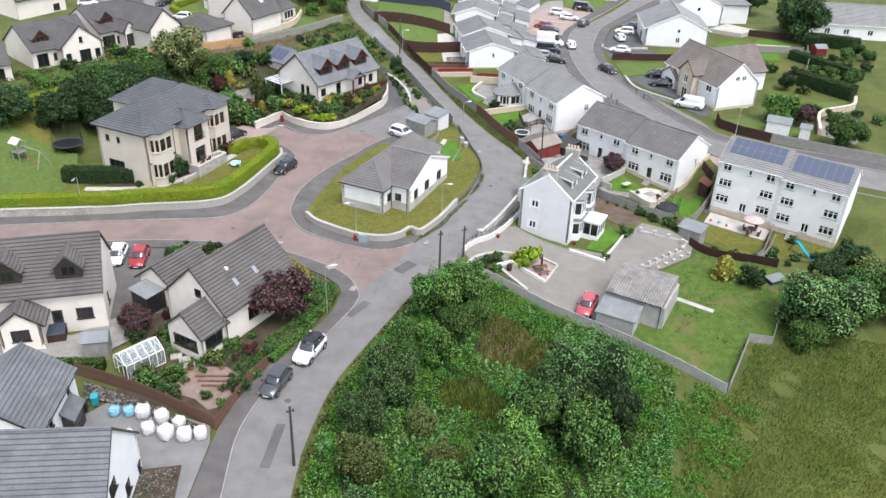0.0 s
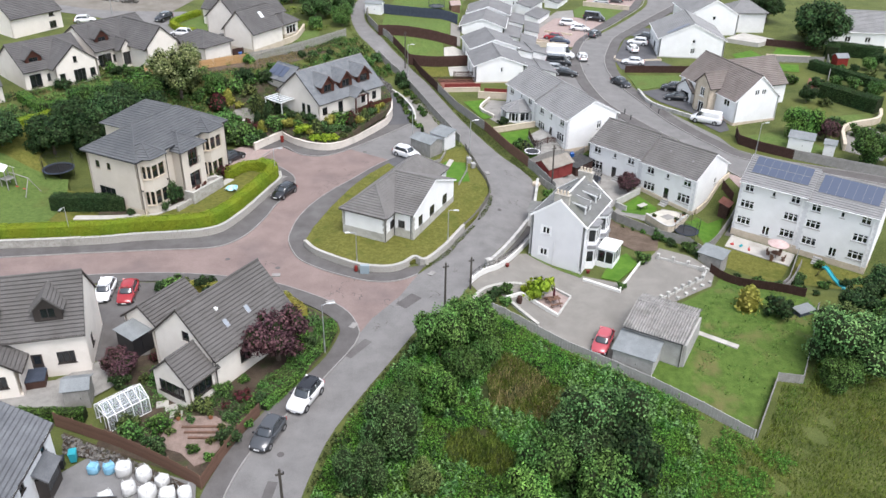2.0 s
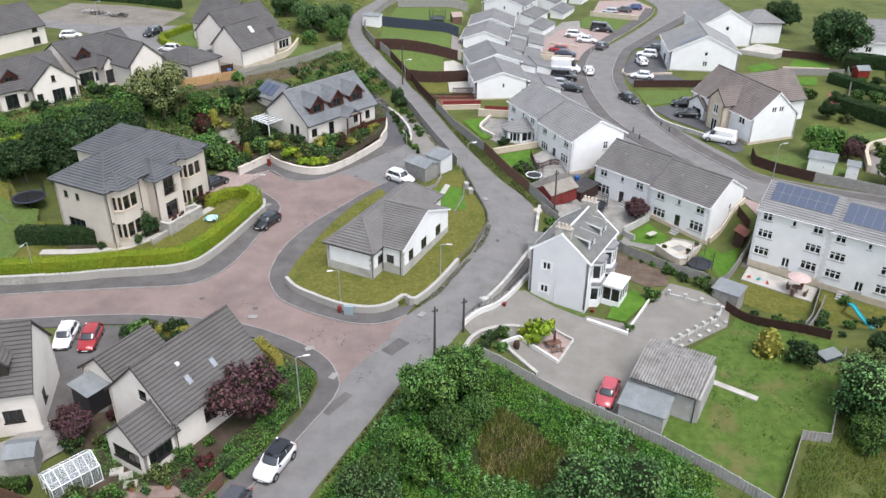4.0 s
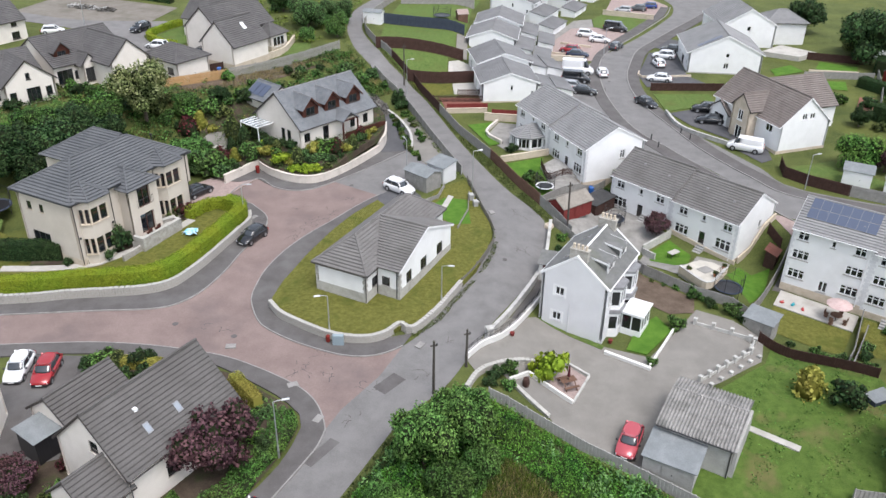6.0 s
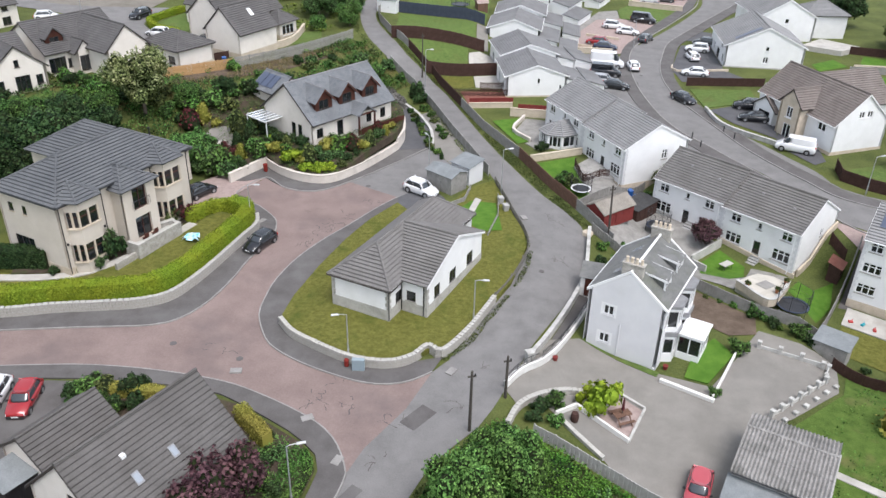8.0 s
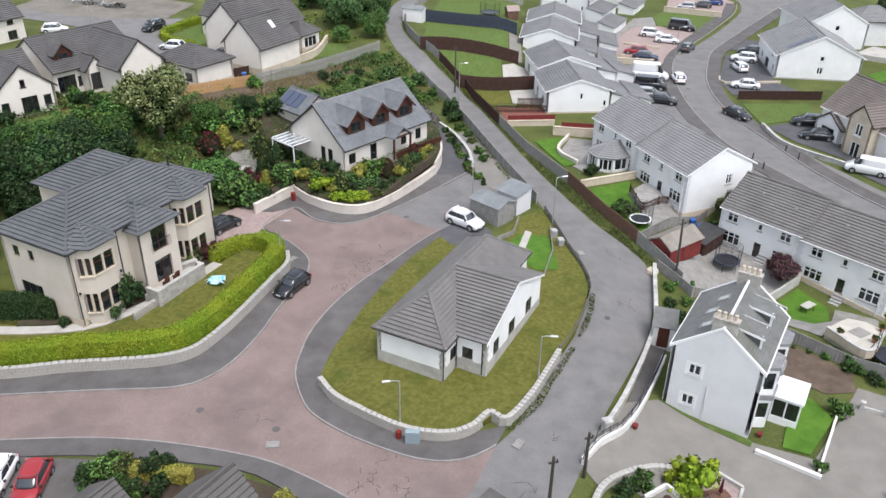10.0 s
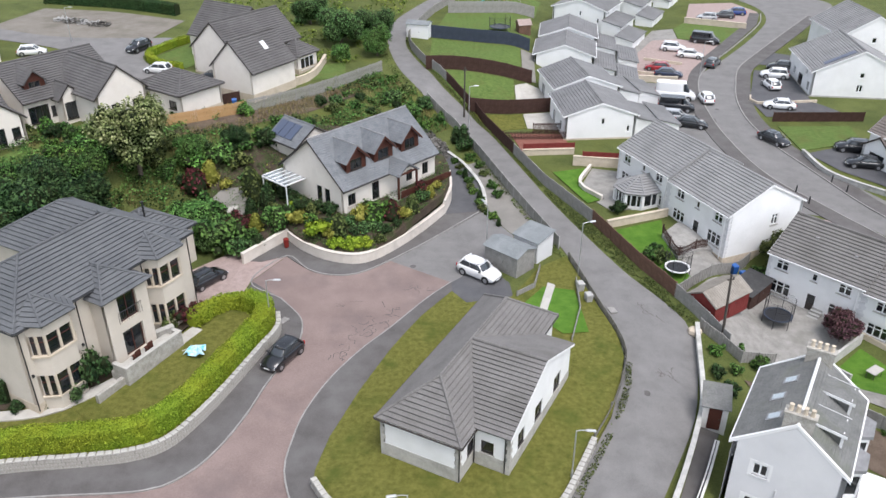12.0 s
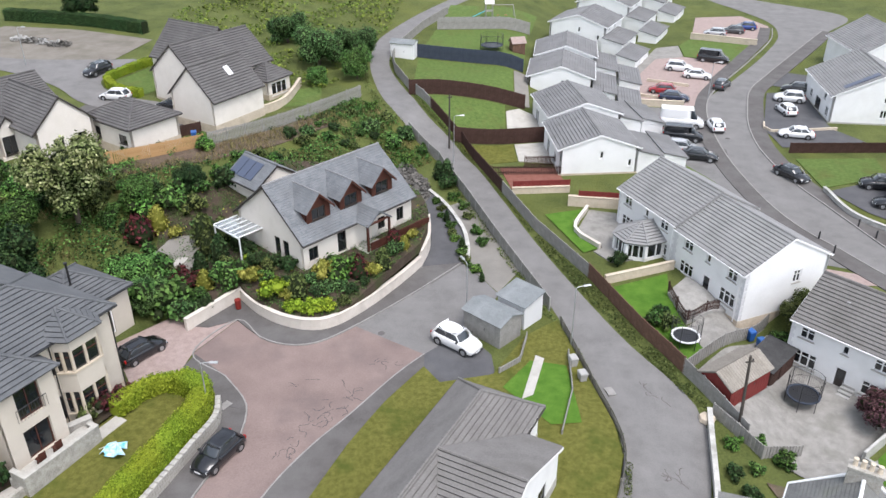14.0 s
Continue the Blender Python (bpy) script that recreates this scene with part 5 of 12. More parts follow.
def villa():
    h = house("large cream villa with blue-grey hipped roof and bay windows", -38.47, 98.8, 67.0, 1.45, "villa")
    L, W, e, r = 15.55, 8.0, 6.75, 9.1
    high, lowf = 3.75, 0.75
    house_walls(h, L, W, e, r, "hh", CREAM_WALL, {"0": [(-2.4, 4.6, 0.7, 0.9, "one"), (-0.6, 4.6, 0.6, 0.9, "one"), (-1.5, 0.7, 2.6, 1.5, "three")], "f": [(2.5, 0.4, 0.9, 1.9, "one"), (2.5, 4.0, 0.9, 1.3, "one")], "1": [(1, 4.2, 1, 1.2, "one")], "b": [(0, 4.2, 1.2, 1.2, "two")]}, DARK_TRIM, SANDSTONE, SANDSTONE, 0.3)
    pitched(h, -L / 2, L / 2, W, e, r, "hh", BLUE_TILE, 0.36, over=0.4, trim=BLACK_TRIM)
    # rear wing
    w2, back = 3.9, 8.8
    xm = 3.65
    kk = (r - e) / w2
    lo = e - kk * 0.4
    lift = 0.12
    ya = back + 0.4
    for poly in ([(xm - w2 - 0.4, ya, lo), (xm - w2 - 0.4, 1.6, lo), (xm, 0.6, r), (xm, ya - w2 - 0.4, r)], [(xm + w2 + 0.4, 1.6, lo), (xm + w2 + 0.4, ya, lo), (xm, ya - w2 - 0.4, r), (xm, 0.6, r)], [(xm + w2 + 0.4, ya, lo), (xm - w2 - 0.4, ya, lo), (xm, ya - w2 - 0.4, r)]):
        s = Shape()
        roof_plane(s, [(p[0], p[1], p[2] + lift + 0.01) for p in poly], 0.36)
        part("roof", s, BLUE_TILE, h)
    s = Shape()
    for q in ((xm - w2 - 0.4, ya, lo), (xm + w2 + 0.4, ya, lo), (xm, 0.6, r)):
        cap(s, (q[0], q[1], q[2] + lift), (xm, ya - w2 - 0.4, r + lift))
    part("ridge_tiles", s, BLUE_TILE, h)
    s = Shape().box(xm - w2, xm - w2 + 0.3, W / 2 - 0.02, back, -0.6, e).box(xm + w2 - 0.3, xm + w2, W / 2 - 0.02, back, -0.6, e).box(xm - w2 + 0.3, xm + w2 - 0.3, back - 0.3, back, -0.6, e)
    part("wall", s, CREAM_WALL, h)
    # two-storey bays with peaked roofs
    for bx in (-5.45, 4.75):
        y0 = -W / 2
        pts = [(bx - 1.7, y0), (bx - 1.05, y0 - 1.0), (bx + 1.05, y0 - 1.0), (bx + 1.7, y0)]
        bands = ((-0.8, lowf), (lowf + 1.7, high + 0.35), (high + 1.95, e - 0.02))
        bay = part("bay_window", Shape().prism(pts, *bands[0]), CREAM_WALL, h)
        for lo_z, hi_z in bands[1:]:
            part("bay_band", Shape().prism(pts, lo_z, hi_z), CREAM_WALL, bay)
        inner = [(bx - 1.55, y0), (bx - 0.95, y0 - 0.88), (bx + 0.95, y0 - 0.88), (bx + 1.55, y0)]
        for lo_z, hi_z in ((lowf, lowf + 1.7), (high + 0.35, high + 1.95)):
            part("pane", Shape().prism(inner, lo_z, hi_z), GLASS, bay)
            for t in (0.0, 0.5, 1.0, 1.5, 2.0, 2.5, 3.0):
                (xa, ya2), (xb, yb) = pts[min(int(t), 2)], pts[min(int(t), 2) + 1]
                u = t - min(int(t), 2)
                px, py = xa + (xb - xa) * u, ya2 + (yb - ya2) * u
                part("mullion", Shape().box(px - 0.09, px + 0.09, py + 0.0, py + 0.14, lo_z, hi_z), SANDSTONE, bay)
            s = Shape()
            for (xa, ya2), (xb, yb) in zip(inner, inner[1:]):
                s.tube((xa, ya2 - 0.02, lo_z + 1.05), (xb, yb - 0.02, lo_z + 1.05), 0.04, sides=4)
            part("glazing_bar", s, BROWN_WOOD, bay)
        for lo_z, hi_z in ((lowf - 0.14, lowf), (high + 0.22, high + 0.36)):
            part("window_sill", Shape().prism([(p[0] + (p[0] - bx) * 0.08, p[1] - 0.06) for p in pts], lo_z, hi_z), SANDSTONE, bay)
        apex = (bx - 0.25, y0 + 0.75, e + 1.35)
        rim = [(bx - 2.15, y0 + 0.2, e + 0.0), (bx - 1.35, y0 - 1.4, e - 0.05), (bx + 1.35, y0 - 1.4, e - 0.05), (bx + 2.15, y0 + 0.2, e + 0.0)]
        for a, b in zip(rim, rim[1:]):
            s = Shape()
            roof_plane(s, [a, b, apex], 0.36)
            part("roof", s, BLUE_TILE, bay)
        s = Shape()
        for q in rim[1:3]:
            cap(s, q, apex, 0.1)
        part("hip_tiles", s, BLUE_TILE, bay)
    # projecting entrance bay with its own hipped roof and a balcony
    y0, xa, xb, out = -W / 2, -2.05, 1.85, 1.5
    cx = (xa + xb) / 2
    at = lambda u, v, d: (cx + u, y0 - out + d, v)
    half = (xb - xa) / 2
    s = Shape()
    wall_panel(s, at, -half, half, [(-half, e - 0.6), (half, e - 0.6)], [(-0.9, 1.0, 0.55, 2.75), (-0.8, 0.9, 3.5, 5.75)])
    part("wall", s, CREAM_WALL, h)
    part("wall", Shape().box(xa, xa + 0.3, y0 - out + 0.3, y0, -0.6, e - 0.6), CREAM_WALL, h)
    part("wall", Shape().box(xb - 0.3, xb, y0 - out + 0.3, y0, -0.6, e - 0.6), CREAM_WALL, h)
    window(h, at, 0.05, 0.55, 1.9, 2.2, "patio", 0.2, BROWN_WOOD)
    window(h, at, 0.05, 3.5, 1.7, 2.25, "patio", 0.2, BROWN_WOOD)
    s = Shape()
    s.path([(cx - 1.0, y0 - out - 0.12, 4.5), (cx + 1.1, y0 - out - 0.12, 4.5)], 0.03)
    for i in range(11):
        s.tube((cx - 1.0 + 0.21 * i, y0 - out - 0.12, 3.6), (cx - 1.0 + 0.21 * i, y0 - out - 0.12, 4.5), 0.014, sides=4)
    part("balcony_rail", s, BLACK_TRIM, h)
    lo_e = e - 0.85
    apex0, apex1 = (cx - 0.2, y0 - out + 2.0, e + 0.75), (cx - 0.2, -2.0, e + 0.75)
    rim = [(xa - 0.4, y0 + 1.6, lo_e), (xa - 0.4, y0 - out - 0.4, lo_e), (xb + 0.4, y0 - out - 0.4, lo_e), (xb + 0.4, y0 + 1.6, lo_e)]
    for poly in ([rim[0], rim[1], apex0, apex1], [rim[1], rim[2], apex0], [rim[2], rim[3], apex1, apex0]):
        s = Shape()
        roof_plane(s, [(p[0], p[1], p[2] + lift) for p in poly], 0.36)
        part("roof", s, BLUE_TILE, h)
    s = Shape()
    for q in rim[1:3]:
        cap(s, (q[0], q[1], q[2] + lift), (apex0[0], apex0[1], apex0[2] + lift))
    cap(s, (apex0[0], apex0[1], apex0[2] + lift), (apex1[0], apex1[1], apex1[2] + lift))
    part("ridge_tiles", s, BLUE_TILE, h)
    for px in (-L / 2 + 0.05, -3.1, 2.9, L / 2 - 0.05):
        downpipe(h, px, y0 - 0.06, e, BLACK_TRIM)
    # stone terrace with a rubble parapet before the door, a lower planter wall beside it
    ty = y0 - out
    part("terrace", Shape().box(xa - 0.6, xb + 1.0, ty - 1.7, ty - 0.005, -0.6, 0.4), RUBBLE, h, "rubble-faced stone terrace")
    part("terrace_paving", Shape().box(xa - 0.3, xb + 0.7, ty - 1.4, ty - 0.006, 0.402, 0.45), BASE_STONE, h)
    for x0, x1, ya2, yb in ((xa - 0.6, xb + 1.0, ty - 1.7, ty - 1.4), (xa - 0.6, xa - 0.302, ty - 1.398, ty - 0.3), (xb + 0.702, xb + 1.0, ty - 1.398, ty - 0.9)):
        parapet = part("parapet", Shape().box(x0, x1, ya2, yb, 0.402, 1.12, chamfer=0.03), RUBBLE, h, "rubble stone parapet")
        part("cope", Shape().box(x0 - 0.03, x1 + 0.03, ya2 - 0.03, yb + 0.03, 1.122, 1.2, chamfer=0.025), BASE_STONE, parapet)
    part("planter_wall", Shape().box(xa - 3.0, xa - 0.604, ty - 1.3, ty - 1.0, -0.6, 0.3, chamfer=0.04), RUBBLE, h)
    chair = Shape().box(-0.25, 0.25, -0.25, 0.25, 0.38, 0.45).box(-0.25, -0.2, -0.25, 0.25, 0.45, 0.95).box(-0.22, 0.22, -0.22, 0.22, 0.0, 0.378, taper=0.04)
    for px in (cx - 0.7, cx + 0.5):
        solid("terrace_chair", chair, BROWN_WOOD, "red-brown wooden chair on the stone terrace", "chair", "terrace chairs", m=pose(-38.47, 98.8, 1.45, 0, 0, 67.0) @ pose(px, ty - 0.7, 0.452, 0, 0, 90))
    for px, pz in ((-3.35, 2.6), (2.3, 2.6), (-7.5, 2.6)):
        part("wall_light", Shape().box(px - 0.07, px + 0.07, y0 - 0.14, y0 - 0.003, pz, pz + 0.22, chamfer=0.03), BLACK_TRIM, h)
    # garage wing to the north-east
    g = house("cream garage wing with blue-grey hipped roof", -39.0, 111.4, 67.0, 0.9, "garage")
    house_walls(g, 6.0, 6.0, 3.6, 5.4, "hh", CREAM_WALL, {"1": [], "f": [(0, 0, 2.4, 2.1, "door")]}, WHITE_TRIM)
    pitched(g, -3.0, 3.0, 6.0, 3.6, 5.4, "hh", BLUE_TILE, 0.36, trim=BLACK_TRIM)
    part("flue", Shape().tube((-0.5, -1.2, 4.6), (-0.5, -1.2, 6.6), 0.09).tube((-0.5, -1.2, 6.6), (-0.5, -1.2, 6.75), 0.14), BLACK_TRIM, g)
    return h


def dormer_house():
    h = house("ivory house with slate roof and red-brown dormers", -21.7, 126.6, 52.9, 3.0, "dormer_house")
    L, W, e, r = 13.0, 9.2, 2.95, 6.6
    house_walls(h, L, W, e, r, "gg", IVORY_WALL, {"f": [(-5.4, 0.75, 1.0, 1.2, "two"), (-2.2, 0.3, 1.0, 1.9, "one"), (2.6, 0.75, 0.9, 1.2, "two"), (5.0, 0.75, 0.9, 1.3, "two")], "0": [(2.2, 0.4, 0.8, 1.7, "one"), (1.0, 0.4, 0.8, 1.7, "one")]}, DARK_TRIM, IVORY_WALL)
    pitched(h, -L / 2, L / 2, W, e, r, "gg", SLATE, 0.25, over=0.45, verge=0.3, trim=DARK_TRIM, cap_mat=LEAD)
    k = (r - e) / (W / 2)
    for x in (-3.9, -0.2, 3.6):
        y0, ez, pz = -3.75, e + 2.0, e + 3.3
        s = Shape()
        wall_panel(s, lambda u, v, d: (x + u, y0 + d, e + 0.6 + v), -1.3, 1.3, [(-1.3, ez - e - 0.6), (0, pz - e - 0.6), (1.3, ez - e - 0.6)], [(-0.75, 0.75, 0.3, 1.4)], 0.15)
        s.box(x - 1.3, x - 1.18, y0 + 0.15, -1.6, e + 0.6, ez).box(x + 1.18, x + 1.3, y0 + 0.15, -1.6, e + 0.6, ez)
        d = part("dormer", s, BROWN_WOOD, h)
        window(d, lambda u, v, dd: (x + u, y0 + dd, e + 0.6 + v), 0, 0.3, 1.5, 1.1, "two", 0.05, DARK_TRIM)
        kk = (pz - ez) / 1.3
        lo = ez - kk * 0.25
        back = -(r - pz) / k
        backlow = -(r - lo) / k
        s = Shape()
        roof_plane(s, [(x - 1.55, backlow, lo + 0.1), (x - 1.55, y0 - 0.35, lo + 0.1), (x, y0 - 0.35, pz + 0.1), (x, back, pz + 0.1)], 0.25)
        part("dormer_roof", s, SLATE, d)
        s = Shape()
        roof_plane(s, [(x + 1.55, y0 - 0.35, lo + 0.1), (x + 1.55, backlow, lo + 0.1), (x, back, pz + 0.1), (x, y0 - 0.35, pz + 0.1)], 0.25)
        part("dormer_roof", s, SLATE, d)
        s = Shape()
        cap(s, (x, y0 - 0.35, pz + 0.1), (x, back, pz + 0.1), 0.08)
        part("ridge_tiles", s, LEAD, d)
        for side in (-1, 1):
            s = Shape()
            q = [Vector((x + side * 1.55, y0 - 0.35, lo + 0.08)), Vector((x, y0 - 0.35, pz + 0.08)), Vector((x, y0 - 0.35, pz - 0.16)), Vector((x + side * 1.55, y0 - 0.35, lo - 0.16))]
            s.add(q + [c - Vector((0, 0.03, 0)) for c in q], [(0, 1, 2, 3), (7, 6, 5, 4), (0, 4, 5, 1), (1, 5, 6, 2), (2, 6, 7, 3), (3, 7, 4, 0)])
            part("bargeboard", s, BROWN_WOOD, d)
    # porch with posts and a red-brown deck rail
    px, y0 = 0.7, -W / 2
    s = Shape()
    kk = 0.75
    roof_plane(s, [(px - 1.5, y0 + 0.3, e - 0.2), (px - 1.5, y0 - 1.9, e - 0.2), (px, y0 - 1.9, e + 0.9), (px, y0 + 1.2, e + 0.9)], 0.25)
    part("porch_roof", s, SLATE, h)
    s = Shape()
    roof_plane(s, [(px + 1.5, y0 - 1.9, e - 0.2), (px + 1.5, y0 + 0.3, e - 0.2), (px, y0 + 1.2, e + 0.9), (px, y0 - 1.9, e + 0.9)], 0.25)
    part("porch_roof", s, SLATE, h)
    s = Shape()
    for xx in (px - 1.3, px + 1.3):
        s.box(xx - 0.09, xx + 0.09, y0 - 1.75, y0 - 1.57, -0.3, e - 0.1)
    s.box(px - 1.4, px + 1.4, y0 - 1.8, y0 - 1.65, e - 0.25, e - 0.08)
    part("porch_post", s, BROWN_WOOD, h)
    s = Shape().box(px - 1.6, 6.4, y0 - 1.8, y0 - 0.03, -0.9, 0.18)
    part("deck", s, PAVING, h)
    s = Shape().box(px - 1.2, 6.4, y0 - 1.92, y0 - 1.84, 0.95, 1.05).box(px - 1.2, 6.4, y0 - 1.92, y0 - 1.84, 0.3, 0.38)
    for i in range(54):
        s.box(px - 1.15 + 0.14 * i - 0.055, px - 1.15 + 0.14 * i + 0.055, y0 - 1.9, y0 - 1.86, 0.38, 0.95)
    part("deck_rail", s, BROWN_WOOD, h)
    # glass lean-to on the west gable and a low wing with solar panels
    gx = -L / 2 - 0.05
    c = part("glass_lean_to", Shape().box(gx - 2.55, gx - 2.43, 0.95, 4.85, 2.12, 2.24), WHITE_TRIM, h, "white-framed glass lean-to")
    for i in range(6):
        yy = 1.0 + 0.75 * i
        part("rafter", Shape().box(gx - 2.5, gx, yy - 0.04, yy + 0.04, 2.242, 2.34), WHITE_TRIM, c)
        if i in (0, 5):
            part("post", Shape().box(gx - 2.52, gx - 2.42, yy - 0.05, yy + 0.05, -1.0, 2.118), WHITE_TRIM, c)
    part("pane", Shape().box(gx - 2.5, gx, 1.0, 4.75, 2.29, 2.31), CLEAR, c)
    wing = house("low wing with grey roof and solar panels", -29.8, 133.4, -37.1, 3.1, "garden_wing")
    house_walls(wing, 5.0, 5.0, 2.3, 3.9, "gg", IVORY_WALL, {}, DARK_TRIM)
    pitched(wing, -2.5, 2.5, 5.0, 2.3, 3.9, "gg", SLATE, 0.25, trim=DARK_TRIM)
    k2 = 1.6 / 2.5
    for i in range(3):
        xx = -1.8 + 1.2 * i
        q = [(xx - 0.55, -2.3, 3.9 - k2 * 2.3 + 0.24), (xx + 0.55, -2.3, 3.9 - k2 * 2.3 + 0.24), (xx + 0.55, -0.5, 3.9 - k2 * 0.5 + 0.24), (xx - 0.55, -0.5, 3.9 - k2 * 0.5 + 0.24)]
        part("solar_panel", Shape().slab(q, 0.05), SOLAR, wing)
    return h


SOLAR = plain("solar_panel_glass", (0.08, 0.098, 0.145), 0.28, 0.2)


def simple_house(label, x, y, yaw, z, L, W, e, r, tile, wall, openings, ends="gg", frame=None, trim=None, name="house", base=None, course=0.36, group=""):
    h = house(label, x, y, yaw, z, name, group)
    house_walls(h, L, W, e, r, ends, wall, openings, frame, None, base, 0.9 if base else 0.5)
    pitched(h, -L / 2, L / 2, W, e, r, ends, tile, course, trim=trim)
    return h


bungalow()
old_house()
corner_house()
villa()
dormer_house()
terrace("white terraced house with grey-brown tiled roof", 27.2, 113.1, -42.5, -2.0, 17.3, 8.4, 4.7, 7.1, TILE, 0.3, (two_storey(), two_storey(-1)), [(1.0, 2.6, 0.6, 0.9, "one")], SANDSTONE)
solar_terrace = terrace("white three-storey terraced house with solar panels on the roof", 44.0, 99.3, -32.0, -2.5, 16.2, 7.6, 6.8, 8.9, GREY_TILE, 0.35, (three_storey(), three_storey()), [], SANDSTONE)
terrace("white terraced house with brown tiled roof", 14.4, 129.1, -61.4, 0.2, 18.1, 9.0, 4.65, 7.0, GREY_TILE, 0.3, (two_storey(), two_storey(-1)), [(1.2, 2.6, 0.85, 1.2, "cross")], SANDSTONE)
for h in solar_terrace:
    e, r, half = 6.8, 8.9, 3.8
    k = (r - e) / half
    for i in range(7):
        for lo, hi in ((0.32, 0.62), (0.64, 0.94)) if h is solar_terrace[0] else ((0.3, 0.94),):
            xx = -2.9 + 0.98 * i
            q = [(xx - 0.47, -half * (1 - lo), e + (r - e) * lo + 0.25), (xx + 0.47, -half * (1 - lo), e + (r - e) * lo + 0.25), (xx + 0.47, -half * (1 - hi), e + (r - e) * hi + 0.25), (xx - 0.47, -half * (1 - hi), e + (r - e) * hi + 0.25)]
            panel = part("solar_panel", Shape().slab(q, 0.05), SOLAR, h)
            part("panel_frame", Shape().slab([(c[0] + (0.018 if c[0] > xx else -0.018), c[1] + (0.03 if c[1] > -half * (1 - (lo + hi) / 2) else -0.03), c[2] + (0.017 if c[1] > -half * (1 - (lo + hi) / 2) else -0.017) - 0.012) for c in q], 0.03), LEAD, panel)


# ---- the cream house, the white houses by the building plot ----
h = house("cream house with brown tiled roof, dark dormer and porch", -37.2 - 2.6, 63.9 - 0.8, 17.0, 0.35, "house")
house_walls(h, 14.5, 7.4, 4.2, 8.05, "gg", IVORY_WALL, {"f": [(5.4, 1.0, 1.5, 1.2, "three"), (3.0, 0.1, 0.95, 2.1, "door"), (1.6, 1.0, 0.7, 1.0, "one"), (-2.5, 1.0, 1.5, 1.2, "two")], "1": [(-1.2, 1.0, 1.0, 1.2, "two")]}, DARK_TRIM)
pitched(h, -7.25, 7.25, 7.4, 4.2, 8.05, "gg", BROWN_TILE, 0.36, trim=DARK_TRIM)
roof_dormer(h, 4.6, -3.0, 5.0, 1.15, 6.4, 7.6, -0.45, DARK_TRIM, BROWN_TILE)
roof_dormer(h, -0.6, -3.0, 5.0, 1.15, 6.4, 7.6, -0.45, DARK_TRIM, BROWN_TILE)
gable_wing(h, 0.3, -4.6, 90, 3.4, 3.6, 2.6, 4.0, "gg", BROWN_TILE, IVORY_WALL, {"0": [(0, 0.9, 1.6, 1.2, "three")]}, frame=DARK_TRIM, skip="1")
h = house("white house with dark slate roof and lean-to bay window", -32.4, 46.1, 96.0, 0.15, "house")
house_walls(h, 7.4, 7.0, 4.15, 6.5, "gg", WHITE_WALL, {"f": [(2.2, 2.6, 0.7, 1.2, "one"), (-1.6, 2.6, 0.7, 1.2, "one"), (-2.3, 0.5, 0.9, 1.6, "one")]}, DARK_TRIM)
pitched(h, -3.7, 3.7, 7.0, 4.15, 6.5, "gg", DARK_SLATE, 0.36, trim=DARK_TRIM)
s = Shape()
s.box(0.0, 2.2, -4.35, -3.502, -0.4, 0.75)
s.box(0.0, 0.14, -4.35, -3.502, 0.75, 2.0).box(2.06, 2.2, -4.35, -3.502, 0.75, 2.0).box(0.14, 2.06, -4.35, -4.27, 1.88, 2.0)
bay = part("bay_window", s, DARK_TRIM, h)
part("pane", Shape().box(0.14, 2.06, -4.33, -4.28, 0.75, 1.88), GLASS, bay)
s = Shape()
roof_plane(s, [(-0.2, -4.6, 1.98), (2.4, -4.6, 1.98), (2.4, -3.5, 2.75), (-0.2, -3.5, 2.75)], 0.3)
part("roof", s, DARK_SLATE, bay)
h = house("white house with dark tiled roof beside the building plot", -24.8 - 0.6, 39.2, 7.8, 0.1, "house")
house_walls(h, 8.2, 8.7, 3.45, 7.8, "gg", WHITE_WALL, {"1": [(-1.5, 3.4, 1.5, 1.1, "two"), (1.0, 0.8, 1.2, 1.2, "two")], "f": [(2, 0.9, 1.2, 1.2, "two")]}, DARK_TRIM)
pitched(h, -4.1, 4.1, 8.7, 3.45, 7.8, "gg", DARK_SLATE, 0.36, trim=DARK_TRIM)

# ---- houses on the plateau ----
h = house("white house with dark tiled roof, cross gable and brown dormer", -62.3, 139.9, 57.3, 5.6, "house")
house_walls(h, 12.0, 10.6, 3.0, 6.2, "gg", IVORY_WALL, {"f": [(-4.4, 0.2, 2.4, 2.0, "three"), (-0.9, 0.2, 1.6, 2.0, "two"), (-2.6, 0.6, 0.7, 1.2, "one")]}, DARK_TRIM)
pitched(h, -6.0, 6.0, 10.6, 3.0, 6.2, "gg", DARK_TILE, 0.36, trim=DARK_TRIM)
gable_wing(h, 2.6, -6.4, 90, 9.8, 6.4, 3.4, 6.3, "gg", DARK_TILE, IVORY_WALL, {"0": [(-0.9, 0.1, 1.1, 2.0, "two"), (1.7, 1.1, 0.9, 1.0, "one")], "b": [(-3.2, 0.3, 0.8, 1.6, "one")]}, frame=DARK_TRIM, skip="1")
gable_wing(h, -1.2, -5.6, 90, 2.4, 2.4, 2.9, 4.2, "gg", DARK_TILE, IVORY_WALL, {"0": [(0, 0.2, 1.6, 2.0, "two")]}, frame=DARK_TRIM, skip="1")
roof_dormer(h, -3.6, -4.0, 3.5, 1.25, 4.7, 5.95, -0.6, BROWN_WOOD, DARK_TILE)
h = house("white garage with dark hipped roof", -46.4, 141.0, -30.0, 5.6, "garage")
